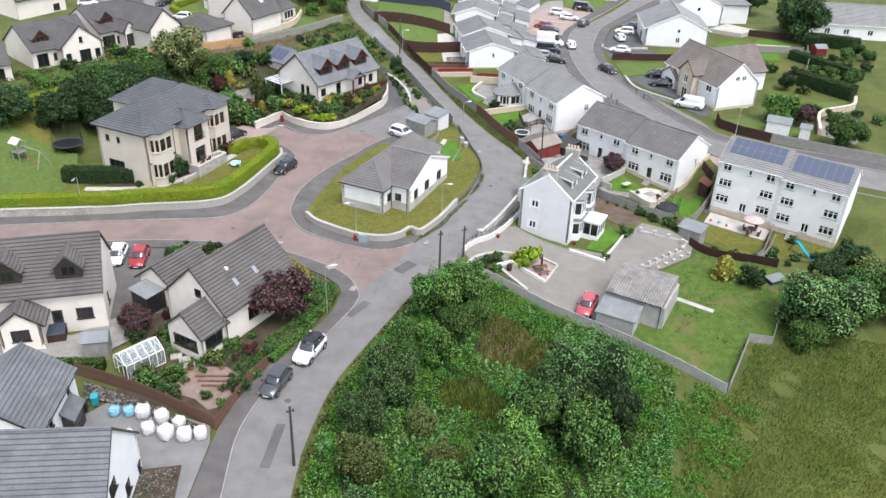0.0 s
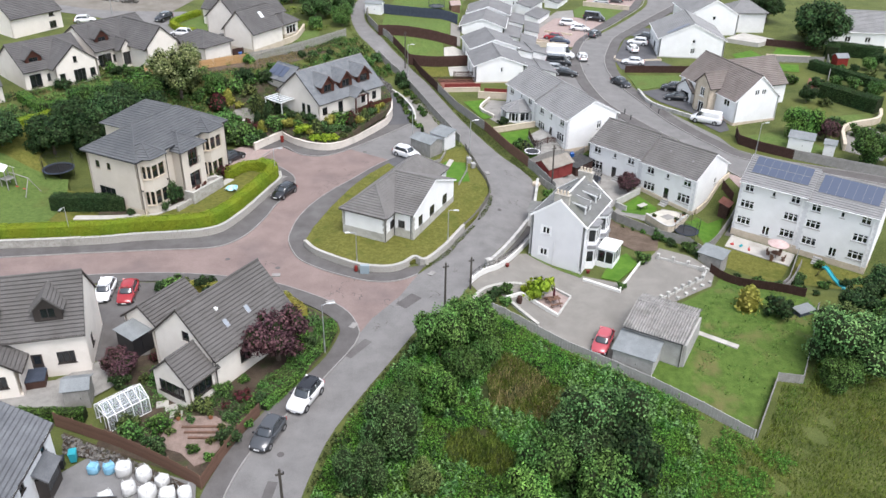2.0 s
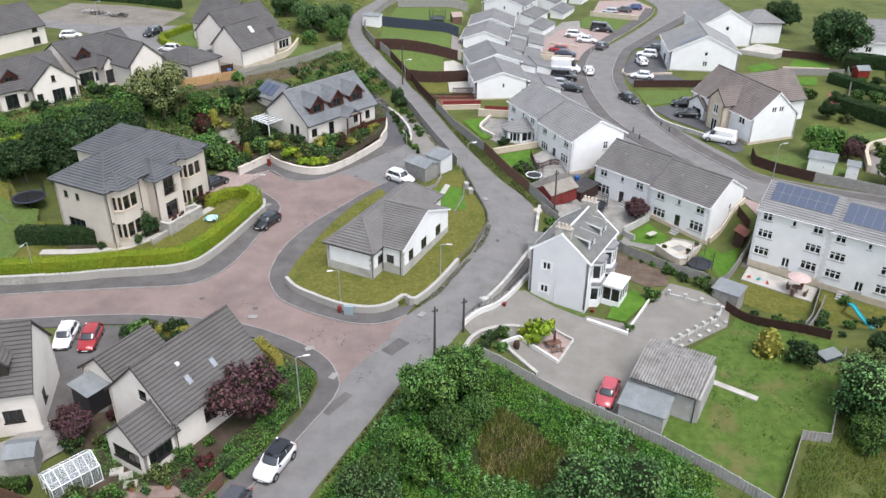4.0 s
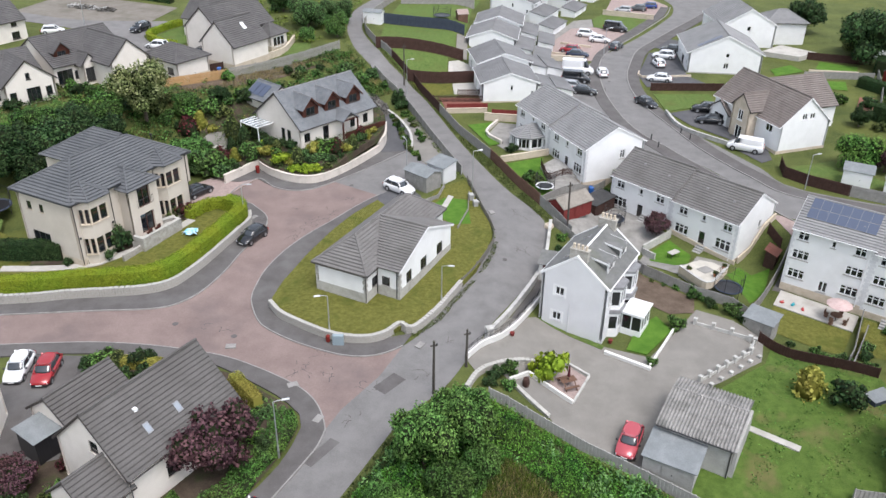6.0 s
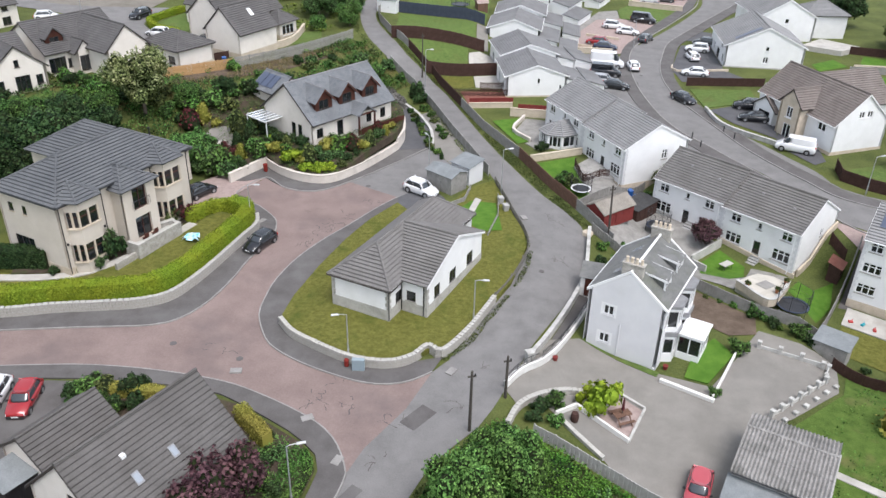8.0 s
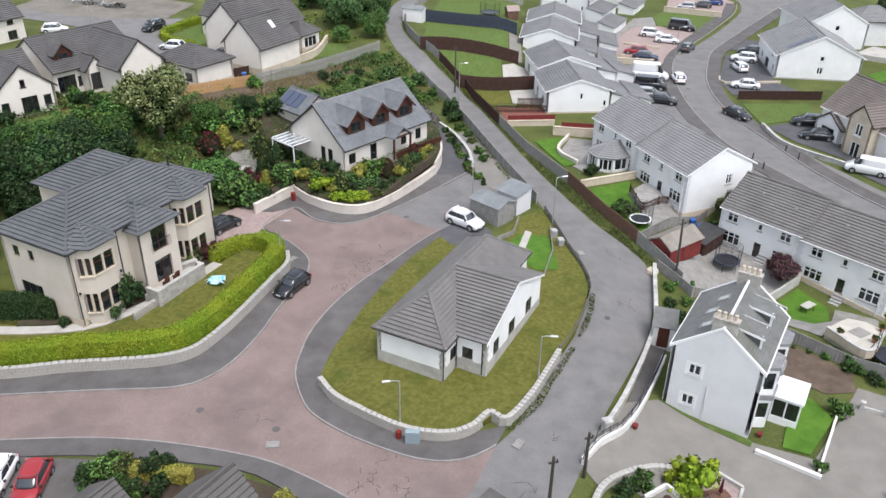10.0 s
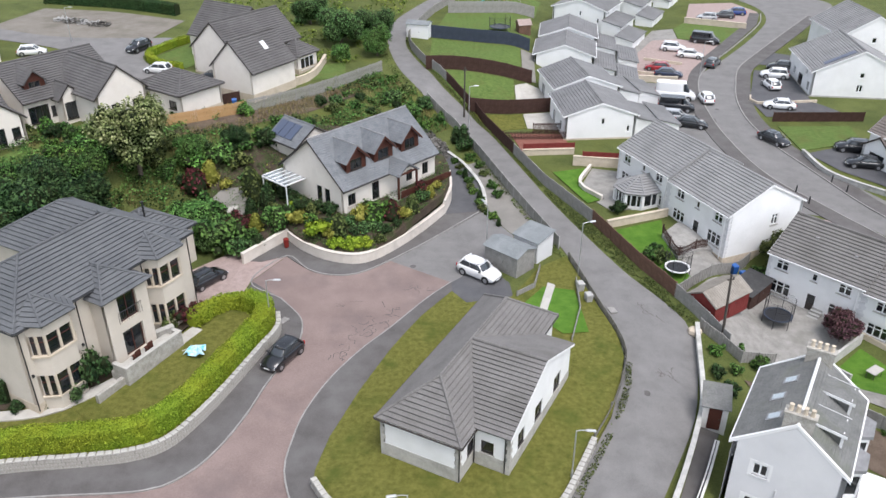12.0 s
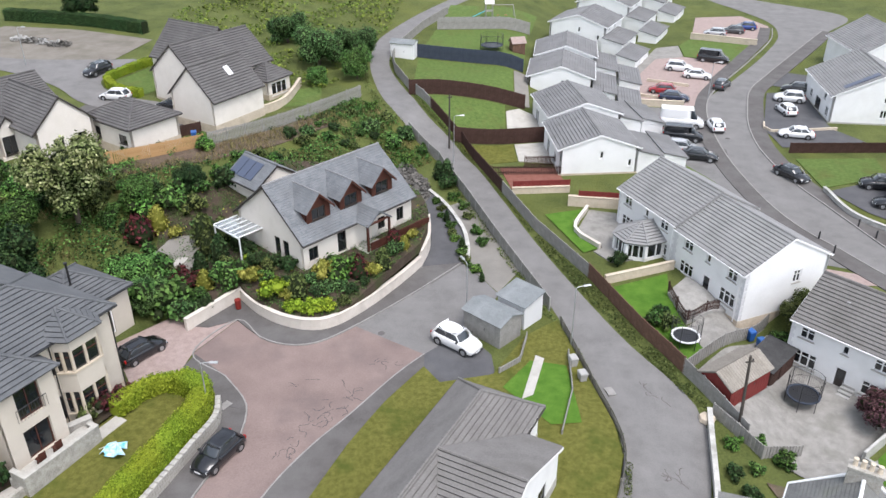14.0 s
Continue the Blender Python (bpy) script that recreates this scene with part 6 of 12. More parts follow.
house_walls(h, 7.6, 6.2, 3.0, 4.6, "hh", IVORY_WALL, {"f": [(2.4, 1.0, 1.4, 1.0, "two"), (-2.0, 0.1, 0.9, 2.0, "door")]}, DARK_TRIM, base=SANDSTONE)
pitched(h, -3.8, 3.8, 6.2, 3.0, 4.6, "hh", DARK_TILE, 0.36, trim=DARK_TRIM)
h = house("white house with dark tiled roof, brown dormer and patio doors", -67.9, 128.2, 52.0, 5.3, "house")
house_walls(h, 10.4, 9.4, 2.9, 6.0, "gg", IVORY_WALL, {"f": [(-3.6, 0.2, 1.8, 2.0, "two"), (-1.4, 0.8, 0.9, 1.1, "one")]}, DARK_TRIM)
pitched(h, -5.2, 5.2, 9.4, 2.9, 6.0, "gg", DARK_TILE, 0.36, trim=DARK_TRIM)
gable_wing(h, 2.2, -3.6, 90, 5.6, 7.0, 3.0, 5.9, "gg", DARK_TILE, IVORY_WALL, {"0": [(0.4, 0.1, 1.9, 2.0, "three"), (2.5, 0.7, 0.9, 1.2, "one"), (-2.4, 0.7, 0.9, 1.2, "one"), (0, 3.3, 0.6, 0.9, "one")]}, frame=DARK_TRIM, skip="1")
roof_dormer(h, -2.9, -3.6, 3.4, 1.25, 4.5, 5.7, -0.6, BROWN_WOOD, DARK_TILE)
simple_house("white house with dark tiled roof and brown window", -74.4, 116.6, 40.0, 4.8, 9.0, 8.4, 3.0, 5.6, DARK_TILE, IVORY_WALL, {"f": [(2.6, 0.4, 1.8, 1.9, "two"), (-1, 0.8, 1.0, 1.2, "one")], "1": [(0, 0.4, 1.4, 1.8, "two")]}, frame=DARK_TRIM)
simple_house("white house with dark roof beside the gravel yard", -83.0, 151.0, 62.0, 6.4, 10.0, 8.6, 3.8, 7.0, DARK_TILE, IVORY_WALL, {"f": [(3.0, 0.7, 1.4, 1.2, "two"), (3.0, 3.4 - 0.6, 1.0, 1.0, "one")]}, frame=DARK_TRIM)
h = house("white house with dark tiled roofs on a pale stone base", -39.8, 149.7, 63.4, 5.0, "house")
house_walls(h, 7.9, 6.8, 4.05, 7.3, "gg", IVORY_WALL, {}, WHITE_TRIM, None, SANDSTONE, 1.1)
pitched(h, -3.95, 3.95, 6.8, 4.05, 7.3, "gg", DARK_TILE, 0.36, trim=DARK_TRIM)
k = 3.25 / 3.4
rw = part("roof_window", Shape().slab([(0.4, -1.9, 7.3 - k * 1.9 + 0.24), (1.1, -1.9, 7.3 - k * 1.9 + 0.24), (1.1, -1.0, 7.3 - k * 1.0 + 0.24), (0.4, -1.0, 7.3 - k * 1.0 + 0.24)], 0.1), WHITE_TRIM, h)
gable_wing(h, 6.1, 7.0, -3.0, 12.0, 8.4, 4.4, 7.9, "gg", DARK_TILE, IVORY_WALL, {"1": [(-1.2, 3.0, 0.8, 1.3, "one"), (1.4, 3.0, 0.8, 1.3, "one")], "0": [(1.5, 1, 1, 1.3, "one")]}, frame=WHITE_TRIM, base=SANDSTONE)
gable_wing(h, 10.0, 1.5, 0, 4.0, 3.8, 2.9, 4.3, "hh", DARK_TILE, IVORY_WALL, {"1": [(0, 0.7, 2.4, 1.6, "three")], "f": [(0, 0.7, 2.8, 1.6, "three")]}, frame=WHITE_TRIM, base=SANDSTONE)
gable_wing(h, 8.8, 12.6, 90, 9.0, 7.6, 4.4, 8.1, "gg", DARK_TILE, IVORY_WALL, {}, frame=WHITE_TRIM, base=SANDSTONE, skip="0")

# ---- white houses along the far street ----
h = house("white house with brown-grey tiled roof and stone front gable", 42.8, 138.0, 113.5, 0.75, "house")
house_walls(h, 14.6, 8.2, 4.2, 7.75, "gg", WHITE_WALL, {"0": [(-0.4, 4.7, 0.9, 0.9, "two"), (0.9, 4.7, 0.9, 0.9, "two")], "b": [(5.0, 2.6, 1.4, 1.1, "two"), (-2.2, 0.6, 1.0, 1.3, "two")]}, WHITE_TRIM, None, SANDSTONE)
pitched(h, -7.3, 7.3, 8.2, 4.2, 7.75, "gg", WARM_TILE, 0.36, trim=WHITE_TRIM)
gable_wing(h, -0.4, 3.3, 90, 4.4, 3.8, 4.9, 6.7, "gg", WARM_TILE, SANDSTONE, {"1": [(0, 2.9, 1.1, 1.5, "two"), (0.1, 0.1, 1.4, 2.0, "two")]}, frame=WHITE_TRIM, skip="0")
gable_wing(h, 3.2, -5.6, 90, 11.0, 8.4, 3.9, 7.2, "gg", WARM_TILE, WHITE_WALL, {"0": [(0, 1, 2, 1.6, "two")], "b": [(0.0, 0.9, 1.3, 1.2, "two")]}, frame=WHITE_TRIM)
gable_wing(h, 5.2, 3.2, 90, 3.0, 4.4, 2.4, 3.9, "gg", WARM_TILE, WHITE_WALL, {"1": [(0, 0, 2.4, 2.0, "door")]}, frame=WHITE_TRIM, skip="0")
h = house("large white gabled house with grey tiled roof", 42.8, 171.6, 88.0, 1.2, "house")
house_walls(h, 12.4, 12.6, 4.0, 7.0, "gg", WHITE_WALL, {"0": [(0.3, 3.2, 0.7, 0.8, "one"), (0.3, 1.2, 0.9, 1.1, "two")], "b": [(4.6, 0.7, 1.2, 1.4, "two"), (3.0, 3.0 - 0.4, 0.9, 1.1, "one"), (0.5, 0, 2.4, 2.1, "door"), (-3, 1.0, 1.2, 1.2, "two")], "f": [(2, 1, 1.2, 1.2, "two")]}, WHITE_TRIM, None, BASE_STONE)
pitched(h, -6.2, 6.2, 12.6, 4.0, 7.0, "gg", GREY_TILE, 0.36, trim=WHITE_TRIM)
slope = 3.0 / 6.3
for i in range(4):
    x0, yy = -4.6 + 0.02 * i, 4.9 - 1.0 * i
    part("solar_panel", Shape().slab([(x0, yy, 7 - slope * yy + 0.24), (x0, yy - 0.95, 7 - slope * (yy - 0.95) + 0.24), (x0 - 1.0, yy - 0.95, 7 - slope * (yy - 0.95) + 0.24), (x0 - 1.0, yy, 7 - slope * yy + 0.24)][::-1], 0.05), SOLAR, h)
h = house("tall white house with grey roof and glazed bay", 50.4, 189.4, 95.0, 1.7, "house")
house_walls(h, 12.0, 10.6, 4.4, 7.4, "gg", WHITE_WALL, {"0": [(0, 3.2, 0.8, 0.9, "one")], "f": [(0, 1, 1.2, 1.2, "two"), (3, 3, 1.2, 1.1, "two")], "b": [(0, 0, 2.4, 2.1, "door")]}, WHITE_TRIM)
pitched(h, -6.0, 6.0, 10.6, 4.4, 7.4, "gg", GREY_TILE, 0.36, trim=WHITE_TRIM)
gable_wing(h, -0.4, -8.2, 90, 8.0, 6.4, 4.4, 6.2, "hh", GREY_TILE, WHITE_WALL, {"0": [(-1.4, 0.3, 1.6, 2.0, "two"), (1.4, 0.3, 1.6, 2.0, "two"), (0, 3.0, 2.2, 1.1, "three")], "f": [(0, 0.3, 1.6, 2.0, "two"), (0, 3.0, 1.4, 1.1, "two")]}, frame=WHITE_TRIM)
# lean-to garages step down to the street: along from, along to, out from, out to, high, low
NEAR_STEPS = ((-4.6, 2.6, -4.5, -7.55, 3.1, 2.35), (-4.1, 3.1, -7.6, -10.65, 2.55, 1.8))
MID_STEPS = ((-6.6, 2.2, -4.5, -7.9, 2.75, 2.05), (-10.4, -2.0, -7.95, -11.2, 1.95, 1.35))
FAR_STEPS = ((-6.6, 2.2, -4.95, -8.6, 2.35, 1.6), (-10.9, -2.6, -8.65, -12.1, 1.1, 0.4))
for x, y, yaw, z, W, steps, text in ((4.2, 150.7, 100.0, 0.95, 9.0, NEAR_STEPS, "small white gabled house on a pale stone base"), (3.0, 161.2, 103.0, 1.15, 9.0, NEAR_STEPS, "small white gabled house with shallow grey roof"), (1.7, 176.3, 86.0, 1.35, 9.0, MID_STEPS, "small white gabled house with shallow grey roof"), (2.7, 186.9, 87.0, 1.5, 9.0, MID_STEPS, "small white gabled house with shallow grey roof"), (6.6, 201.4, 68.0, 2.85, 9.8, FAR_STEPS, "small white gabled house with shallow grey roof"), (11.9, 216.6, 68.0, 3.1, 9.8, FAR_STEPS, "small white gabled house with shallow grey roof"), (17.2, 231.8, 68.0, 3.35, 9.8, FAR_STEPS, "small white gabled house with shallow grey roof")):
    h = house(text, x, y, yaw, z, "house", "row of small white houses")
    house_walls(h, 9.0, W, 3.45, 5.0, "gg", WHITE_WALL, {"0": [(0.3, 2.2, 0.5, 0.9, "one"), (3.6, 1.2, 0.5, 0.9, "one")], "b": [(2.0, 0.9, 1.2, 1.2, "two"), (-2.0, 0.2, 1.6, 2.0, "patio")], "f": [(-2.6, 2.45, 1.0, 0.85, "two"), (0.6, 2.45, 1.0, 0.85, "two")] if steps is FAR_STEPS else [(1.5, 0.9, 1.2, 1.2, "two")]}, WHITE_TRIM, None, SANDSTONE if "stone" in text else None)
    pitched(h, -4.5, 4.5, W, 3.45, 5.0, "gg", ROW_TILE, 0.4, trim=WHITE_TRIM, over=0.3)
    for x0, x1, y0, out, high, low in steps:
        deep = -1.0 if steps is NEAR_STEPS else -2.6
        part("garage_wall", Shape().box(x0 + 0.15, x1 - 0.15, out + 0.25, y0 - 0.003, deep, low - 0.1), WHITE_WALL, h)
        s = Shape()
        roof_plane(s, [(x0, out, low), (x1, out, low), (x1, y0 - 0.01, high), (x0, y0 - 0.01, high)], 0.4)
        part("garage_roof", s, ROW_TILE, h)
        part("gable_wall", Shape().slab([(x0 + 0.15, y0 - 0.02, low - 0.1), (x0 + 0.15, y0 - 0.02, high - 0.06), (x0 + 0.15, out + 0.3, low - 0.06), (x0 + 0.15, out + 0.3, low - 0.1)], 0.06), WHITE_WALL, h)
        door = part("garage_door", Shape().box((x0 + x1) / 2 - 1.1, (x0 + x1) / 2 + 1.1, out + 0.2, out + 0.247, low - 2.3, low - 0.3), WHITE_TRIM, h)
        for k in range(4):
            part("door_rib", Shape().box((x0 + x1) / 2 - 1.05, (x0 + x1) / 2 + 1.05, out + 0.18, out + 0.198, low - 2.2 + 0.48 * k, low - 1.8 + 0.48 * k), WHITE_TRIM, door)
simple_house("long low white house with slate roof", 84.0, 182.5, -4.0, 1.6, 20.0, 9.0, 3.2, 6.4, GREY_TILE, WHITE_WALL, {"f": [(-6, 0.9, 1.2, 1.2, "two"), (-2, 0.9, 1.2, 1.2, "two"), (3, 0.9, 1.2, 1.2, "two")], "1": [(0, 0.9, 1.2, 1.2, "two")]}, frame=WHITE_TRIM, trim=WHITE_TRIM)


# ---- walls, fences, plants, cars and street furniture ----
TIMBER = surface("brown_fence_timber", (0.11, 0.062, 0.045), (0.185, 0.11, 0.078), 1.5, 0.85, 0.5, 10, stain=(0.06, 0.04, 0.03), stain_scale=0.6, island=0.12)
DARK_TIMBER = surface("dark_brown_fence_timber", (0.04, 0.022, 0.018), (0.075, 0.042, 0.034), 1.5, 0.8, 0.5, 10, island=0.12)
GREY_TIMBER = surface("silvered_fence_timber", (0.2, 0.193, 0.18), (0.33, 0.32, 0.3), 1.5, 0.9, 0.5, 10, stain=(0.2, 0.195, 0.18), stain_scale=0.6, island=0.15)
OLD_TIMBER = surface("mossy_grey_timber", (0.12, 0.115, 0.095), (0.235, 0.225, 0.195), 1.5, 0.9, 0.5, 10, stain=(0.09, 0.095, 0.06), stain_scale=0.8, island=0.2)
PALE_STONE = surface("lichened_pale_stone", (0.34, 0.335, 0.315), (0.54, 0.53, 0.50), 1.4, 0.95, 0.7, 8, stain=(0.24, 0.235, 0.21), stain_scale=0.8, stain_amount=0.7, bump_size=0.03)
NEW_TIMBER = surface("new_orange_timber", (0.36, 0.21, 0.095), (0.5, 0.32, 0.16), 1.5, 0.8, 0.4, 10, island=0.1)
NAVY_TIMBER = surface("navy_painted_timber", (0.035, 0.045, 0.065), (0.06, 0.07, 0.095), 1.5, 0.7, 0.3, 10, island=0.1)
RED_PAINT = surface("red_painted_boards", (0.15, 0.0188, 0.015), (0.21, 0.03, 0.024), 1.5, 0.6, 0.3, 10, island=0.08)
CONCRETE = surface("grey_concrete", (0.30, 0.295, 0.28), (0.42, 0.415, 0.40), 0.9, 0.9, 0.4, 14, stain=(0.22, 0.22, 0.2), stain_scale=0.5)
WHITE_MASONRY = surface("white_painted_masonry", (0.62, 0.61, 0.58), (0.74, 0.73, 0.70), 0.8, 0.9, 0.4, 14, stain=(0.45, 0.44, 0.4), stain_scale=0.5, stain_amount=0.6)
CREAM_MASONRY = surface("cream_harled_wall", (0.54, 0.49, 0.43), (0.66, 0.61, 0.55), 0.8, 0.95, 0.5, 20, stain=(0.44, 0.40, 0.35), stain_scale=0.5, stain_amount=0.6)
FELT = surface("grey_roof_felt", (0.15, 0.165, 0.17), (0.24, 0.255, 0.26), 0.9, 0.9, 0.3, 14, stain=(0.12, 0.13, 0.13), stain_scale=0.5)
CORRUGATED = surface("weathered_corrugated_sheet", (0.17, 0.165, 0.155), (0.33, 0.32, 0.305), 1.2, 0.85, 0.3, 6, stain=(0.10, 0.10, 0.09), stain_scale=0.5, stain_amount=0.7)
GALVANISED = plain("galvanised_steel", (0.42, 0.43, 0.44), 0.45, 0.6)
POLE_WOOD = surface("dark_creosoted_pole", (0.045, 0.04, 0.035), (0.085, 0.075, 0.065), 1.5, 0.85, 0.4, 10)
RUBBER = plain("tyre_rubber", (0.018, 0.018, 0.019), 0.8)
ALLOY = plain("alloy_rim", (0.45, 0.46, 0.47), 0.35, 0.8)
CAR_GLASS = plain("tinted_car_glass", (0.03, 0.036, 0.042), 0.05, 0.0, 0.0, 1.0)
HEADLIGHT = plain("headlight_lens", (0.7, 0.72, 0.74), 0.1)
TAILLIGHT = plain("red_lamp_lens", (0.35, 0.01, 0.01), 0.2)
BARK = surface("grey_brown_bark", (0.07, 0.055, 0.042), (0.14, 0.115, 0.09), 2.0, 0.95, 0.8, 6)

# Near-black colour that paints the shade deep inside crowns, shrubs and hedges.
CORE_SHADE = surface("painted_core_shade", (0.009, 0.014, 0.005), (0.024, 0.034, 0.012), 2.5, 0.95, 0.8, 6, bump_size=0.08)
LEAF_MID = leafage("mid_green_leaves", (0.024, 0.066, 0.015), (0.122, 0.235, 0.06))
LEAF_DARK = leafage("dark_green_leaves", (0.0102, 0.0289, 0.0119), (0.0553, 0.102, 0.0357))
LEAF_FRESH = leafage("fresh_green_leaves", (0.03, 0.085, 0.016), (0.135, 0.26, 0.055))
LEAF_LIME = leafage("lime_hedge_leaves", (0.13, 0.2, 0.014), (0.29, 0.375, 0.038), 0.05)
LEAF_GOLD = leafage("golden_leaves", (0.19, 0.19, 0.03), (0.33, 0.315, 0.075), 0.12)
LEAF_GREY = leafage("grey_green_leaves", (0.026, 0.072, 0.022), (0.13, 0.235, 0.08))
LEAF_PURPLE = leafage("dark_purple_leaves", (0.045, 0.02, 0.026), (0.13, 0.068, 0.075), 0.1)
LEAF_RED = leafage("wine_red_leaves", (0.05, 0.013, 0.016), (0.118, 0.032, 0.036), 0.2)
LEAF_OLIVE = leafage("olive_leaves", (0.055, 0.083, 0.022), (0.145, 0.175, 0.058))
BLOSSOM = leafage("cream_blossom", (0.2, 0.225, 0.1), (0.36, 0.375, 0.19), 0.05)
STALK_DRY = leafage("dry_grass_blades", (0.15, 0.13, 0.055), (0.34, 0.28, 0.13), 0.1)
LEAF_NETTLE = leafage("nettle_leaves", (0.024, 0.075, 0.012), (0.115, 0.265, 0.042), 0.1)
RED_DECK = surface("red_brown_decking", (0.16, 0.06, 0.045), (0.24, 0.11, 0.085), 1.5, 0.8, 0.4, 10)
COBBLE = surface("dark_broken_stone", (0.07, 0.066, 0.06), (0.19, 0.18, 0.165), 2.5, 0.95, 0.5, 6, island=0.35)
CRACK = surface("cracked_dark_surface", (0.07, 0.062, 0.06), (0.13, 0.115, 0.11), 2.5, 0.95, 0.5, 6)
BLADE = leafage("field_grass_blades", (0.055, 0.10, 0.013), (0.17, 0.22, 0.042), 0.1)
# Litter and moss, coloured darker to hold the shade between the plants.
SCRUB_FLOOR = surface("mossy_litter_with_shade", (0.018, 0.026, 0.008), (0.045, 0.058, 0.018), 1.2, 0.95, 0.8, 12, stain=(0.05, 0.042, 0.022), stain_scale=0.5, bump_size=0.08)

dice = np.random.default_rng(7)


def leaf_mesh(name, places, facing, size, material, core=None, long=1.5, wild=0.55, inside=None):
    """Many small leaves: a diamond at every place, roughly facing outwards."""
    n = len(places)
    places, facing = np.asarray(places, float), np.asarray(facing, float)
    nrm = facing + dice.normal(0, wild, (n, 3))
    nrm /= np.linalg.norm(nrm, axis=1)[:, None] + 1e-9
    a = np.cross(nrm, dice.normal(0, 1, (n, 3)))
    a /= np.linalg.norm(a, axis=1)[:, None] + 1e-9
    b = np.cross(nrm, a)
    s = (size * dice.uniform(0.6, 1.35, n))[:, None]
    verts = np.stack([places - a * s * long * 0.5, places + b * s * 0.5 - nrm * s * 0.08, places + a * s * long * 0.5, places - b * s * 0.5 - nrm * s * 0.08], 1).reshape(-1, 3)
    sides = [4] * n
    loops = np.arange(4 * n)
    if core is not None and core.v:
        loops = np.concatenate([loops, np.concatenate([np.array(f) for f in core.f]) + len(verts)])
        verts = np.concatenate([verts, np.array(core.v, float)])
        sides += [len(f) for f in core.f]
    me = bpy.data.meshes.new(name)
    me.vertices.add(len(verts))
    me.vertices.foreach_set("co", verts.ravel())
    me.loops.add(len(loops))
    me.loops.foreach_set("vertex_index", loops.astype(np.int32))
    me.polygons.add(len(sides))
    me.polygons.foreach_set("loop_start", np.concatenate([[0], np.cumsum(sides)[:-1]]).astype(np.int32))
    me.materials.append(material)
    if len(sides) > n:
        # the core gets the painted inner shade unless a colour is given
        me.materials.append(inside or CORE_SHADE)
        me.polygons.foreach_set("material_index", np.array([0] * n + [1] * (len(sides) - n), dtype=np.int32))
    me.update(calc_edges=True)
    return me


def lumps(blobs, per_area):
    """Places and outward ways over uneven rounded masses: rows of (x, y, z, rx, ry, rz)."""
    places, ways = [], []
    for x, y, z, rx, ry, rz in blobs:
        n = int(per_area * 4 * (rx * ry + ry * rz + rx * rz))
        d = dice.normal(0, 1, (n, 3))
        d /= np.linalg.norm(d, axis=1)[:, None]
        d = d[d[:, 2] > -0.75]
        bump = 1 + 0.13 * np.sin(5.1 * d[:, 0] + 7 * x) * np.cos(4.3 * d[:, 1] + 3 * y) + 0.09 * np.sin(9 * d[:, 2] + 5 * d[:, 0] + x)
        # sprays stand out, hollows fall back to the dark core
        spray = np.sin(d[:, 0] * 11 + 3 * x) * np.sin(d[:, 1] * 12 + 5 * y) * np.sin(d[:, 2] * 10 + 2 * z)
        far = (1 - 0.28 * dice.random(len(d)) ** 1.4 + 0.16 * spray) * bump
        places.append(d * far[:, None] * (rx, ry, rz) + (x, y, z))
        ways.append(d * (1, 1, 1.2) + (0, 0, 0.25))
    return np.concatenate(places), np.concatenate(ways)


def core_of(blobs, k=0.74):
    s = Shape()
    for x, y, z, rx, ry, rz in blobs:
        s.turned([(rx * k * math.cos(a), rz * k * math.sin(a)) for a in (-1.3, -0.8, -0.2, 0.4, 0.9, 1.35)], 8, (x, y, z))
    return s


def spread(n, r, h, low, seed):
    """Lumps for a crown of radius r and height h from the height low upwards."""
    g = random.Random(seed)
    out = [(0, 0, low + h * 0.5, r * 0.62, r * 0.62, h * 0.5)]
    for i in range(n):
        a, t = 6.283 * (i + g.random() * 0.7) / n, g.uniform(0.18, 0.82)
        k = r * (0.42 + 0.3 * math.sin(3.14 * t)) * g.uniform(0.8, 1.15)
        q = r * g.uniform(0.24, 0.46)
        out.append((k * math.cos(a), k * math.sin(a), low + h * t, q, q, q * g.uniform(0.7, 1.0) * min(1.3, h / r)))
    return out


def tree_kind(name, leaf, r, h, low, seed, lumps_n=13, per=58, size=0.142, blossom=None):
    """Meshes for one kind of tree: trunk with limbs, and crown."""
    g = random.Random(seed)
    s = Shape()
    s.tube((0, 0, -0.4), (0.05, 0.03, low + h * 0.3), 0.055 * r + 0.07, 0.03 * r + 0.04, 8)
    for i in range(6):
        a = 6.283 * i / 6 + g.random()
        k = g.uniform(0.45, 0.7)
        s.tube((0.03, 0.02, low + h * g.uniform(0.05, 0.25)), (r * k * math.cos(a), r * k * math.sin(a), low + h * g.uniform(0.45, 0.75)), 0.02 * r + 0.02, 0.015, 5)
    blobs = spread(lumps_n, r, h, low, seed)
    p, w = lumps(blobs, per)
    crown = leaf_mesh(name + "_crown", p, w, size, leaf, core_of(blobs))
    made = {"trunk": s.mesh(name + "_trunk", BARK), "crown": crown}
    if blossom:
        pick = dice.random(len(p)) < 0.32
        pick &= p[:, 2] > low + h * 0.35
        made["blossom"] = leaf_mesh(name + "_blossom", p[pick] * (1.04, 1.04, 1.02), w[pick], size * 1.15, blossom, long=1.0)
    return made


def plant_tree(kind, x, y, scale, turn, label, lift=0.0, name="tree", tall=1.0):
    m = pose(x, y, ground(x, y) + lift, 0, 0, turn) @ Matrix.Diagonal((scale, scale, scale * tall, 1))
    t = thing(name, label, "tree" if name == "tree" else "shrub", "", m)
    for k, me in kind.items():
        shared(k, me, t)
    return t


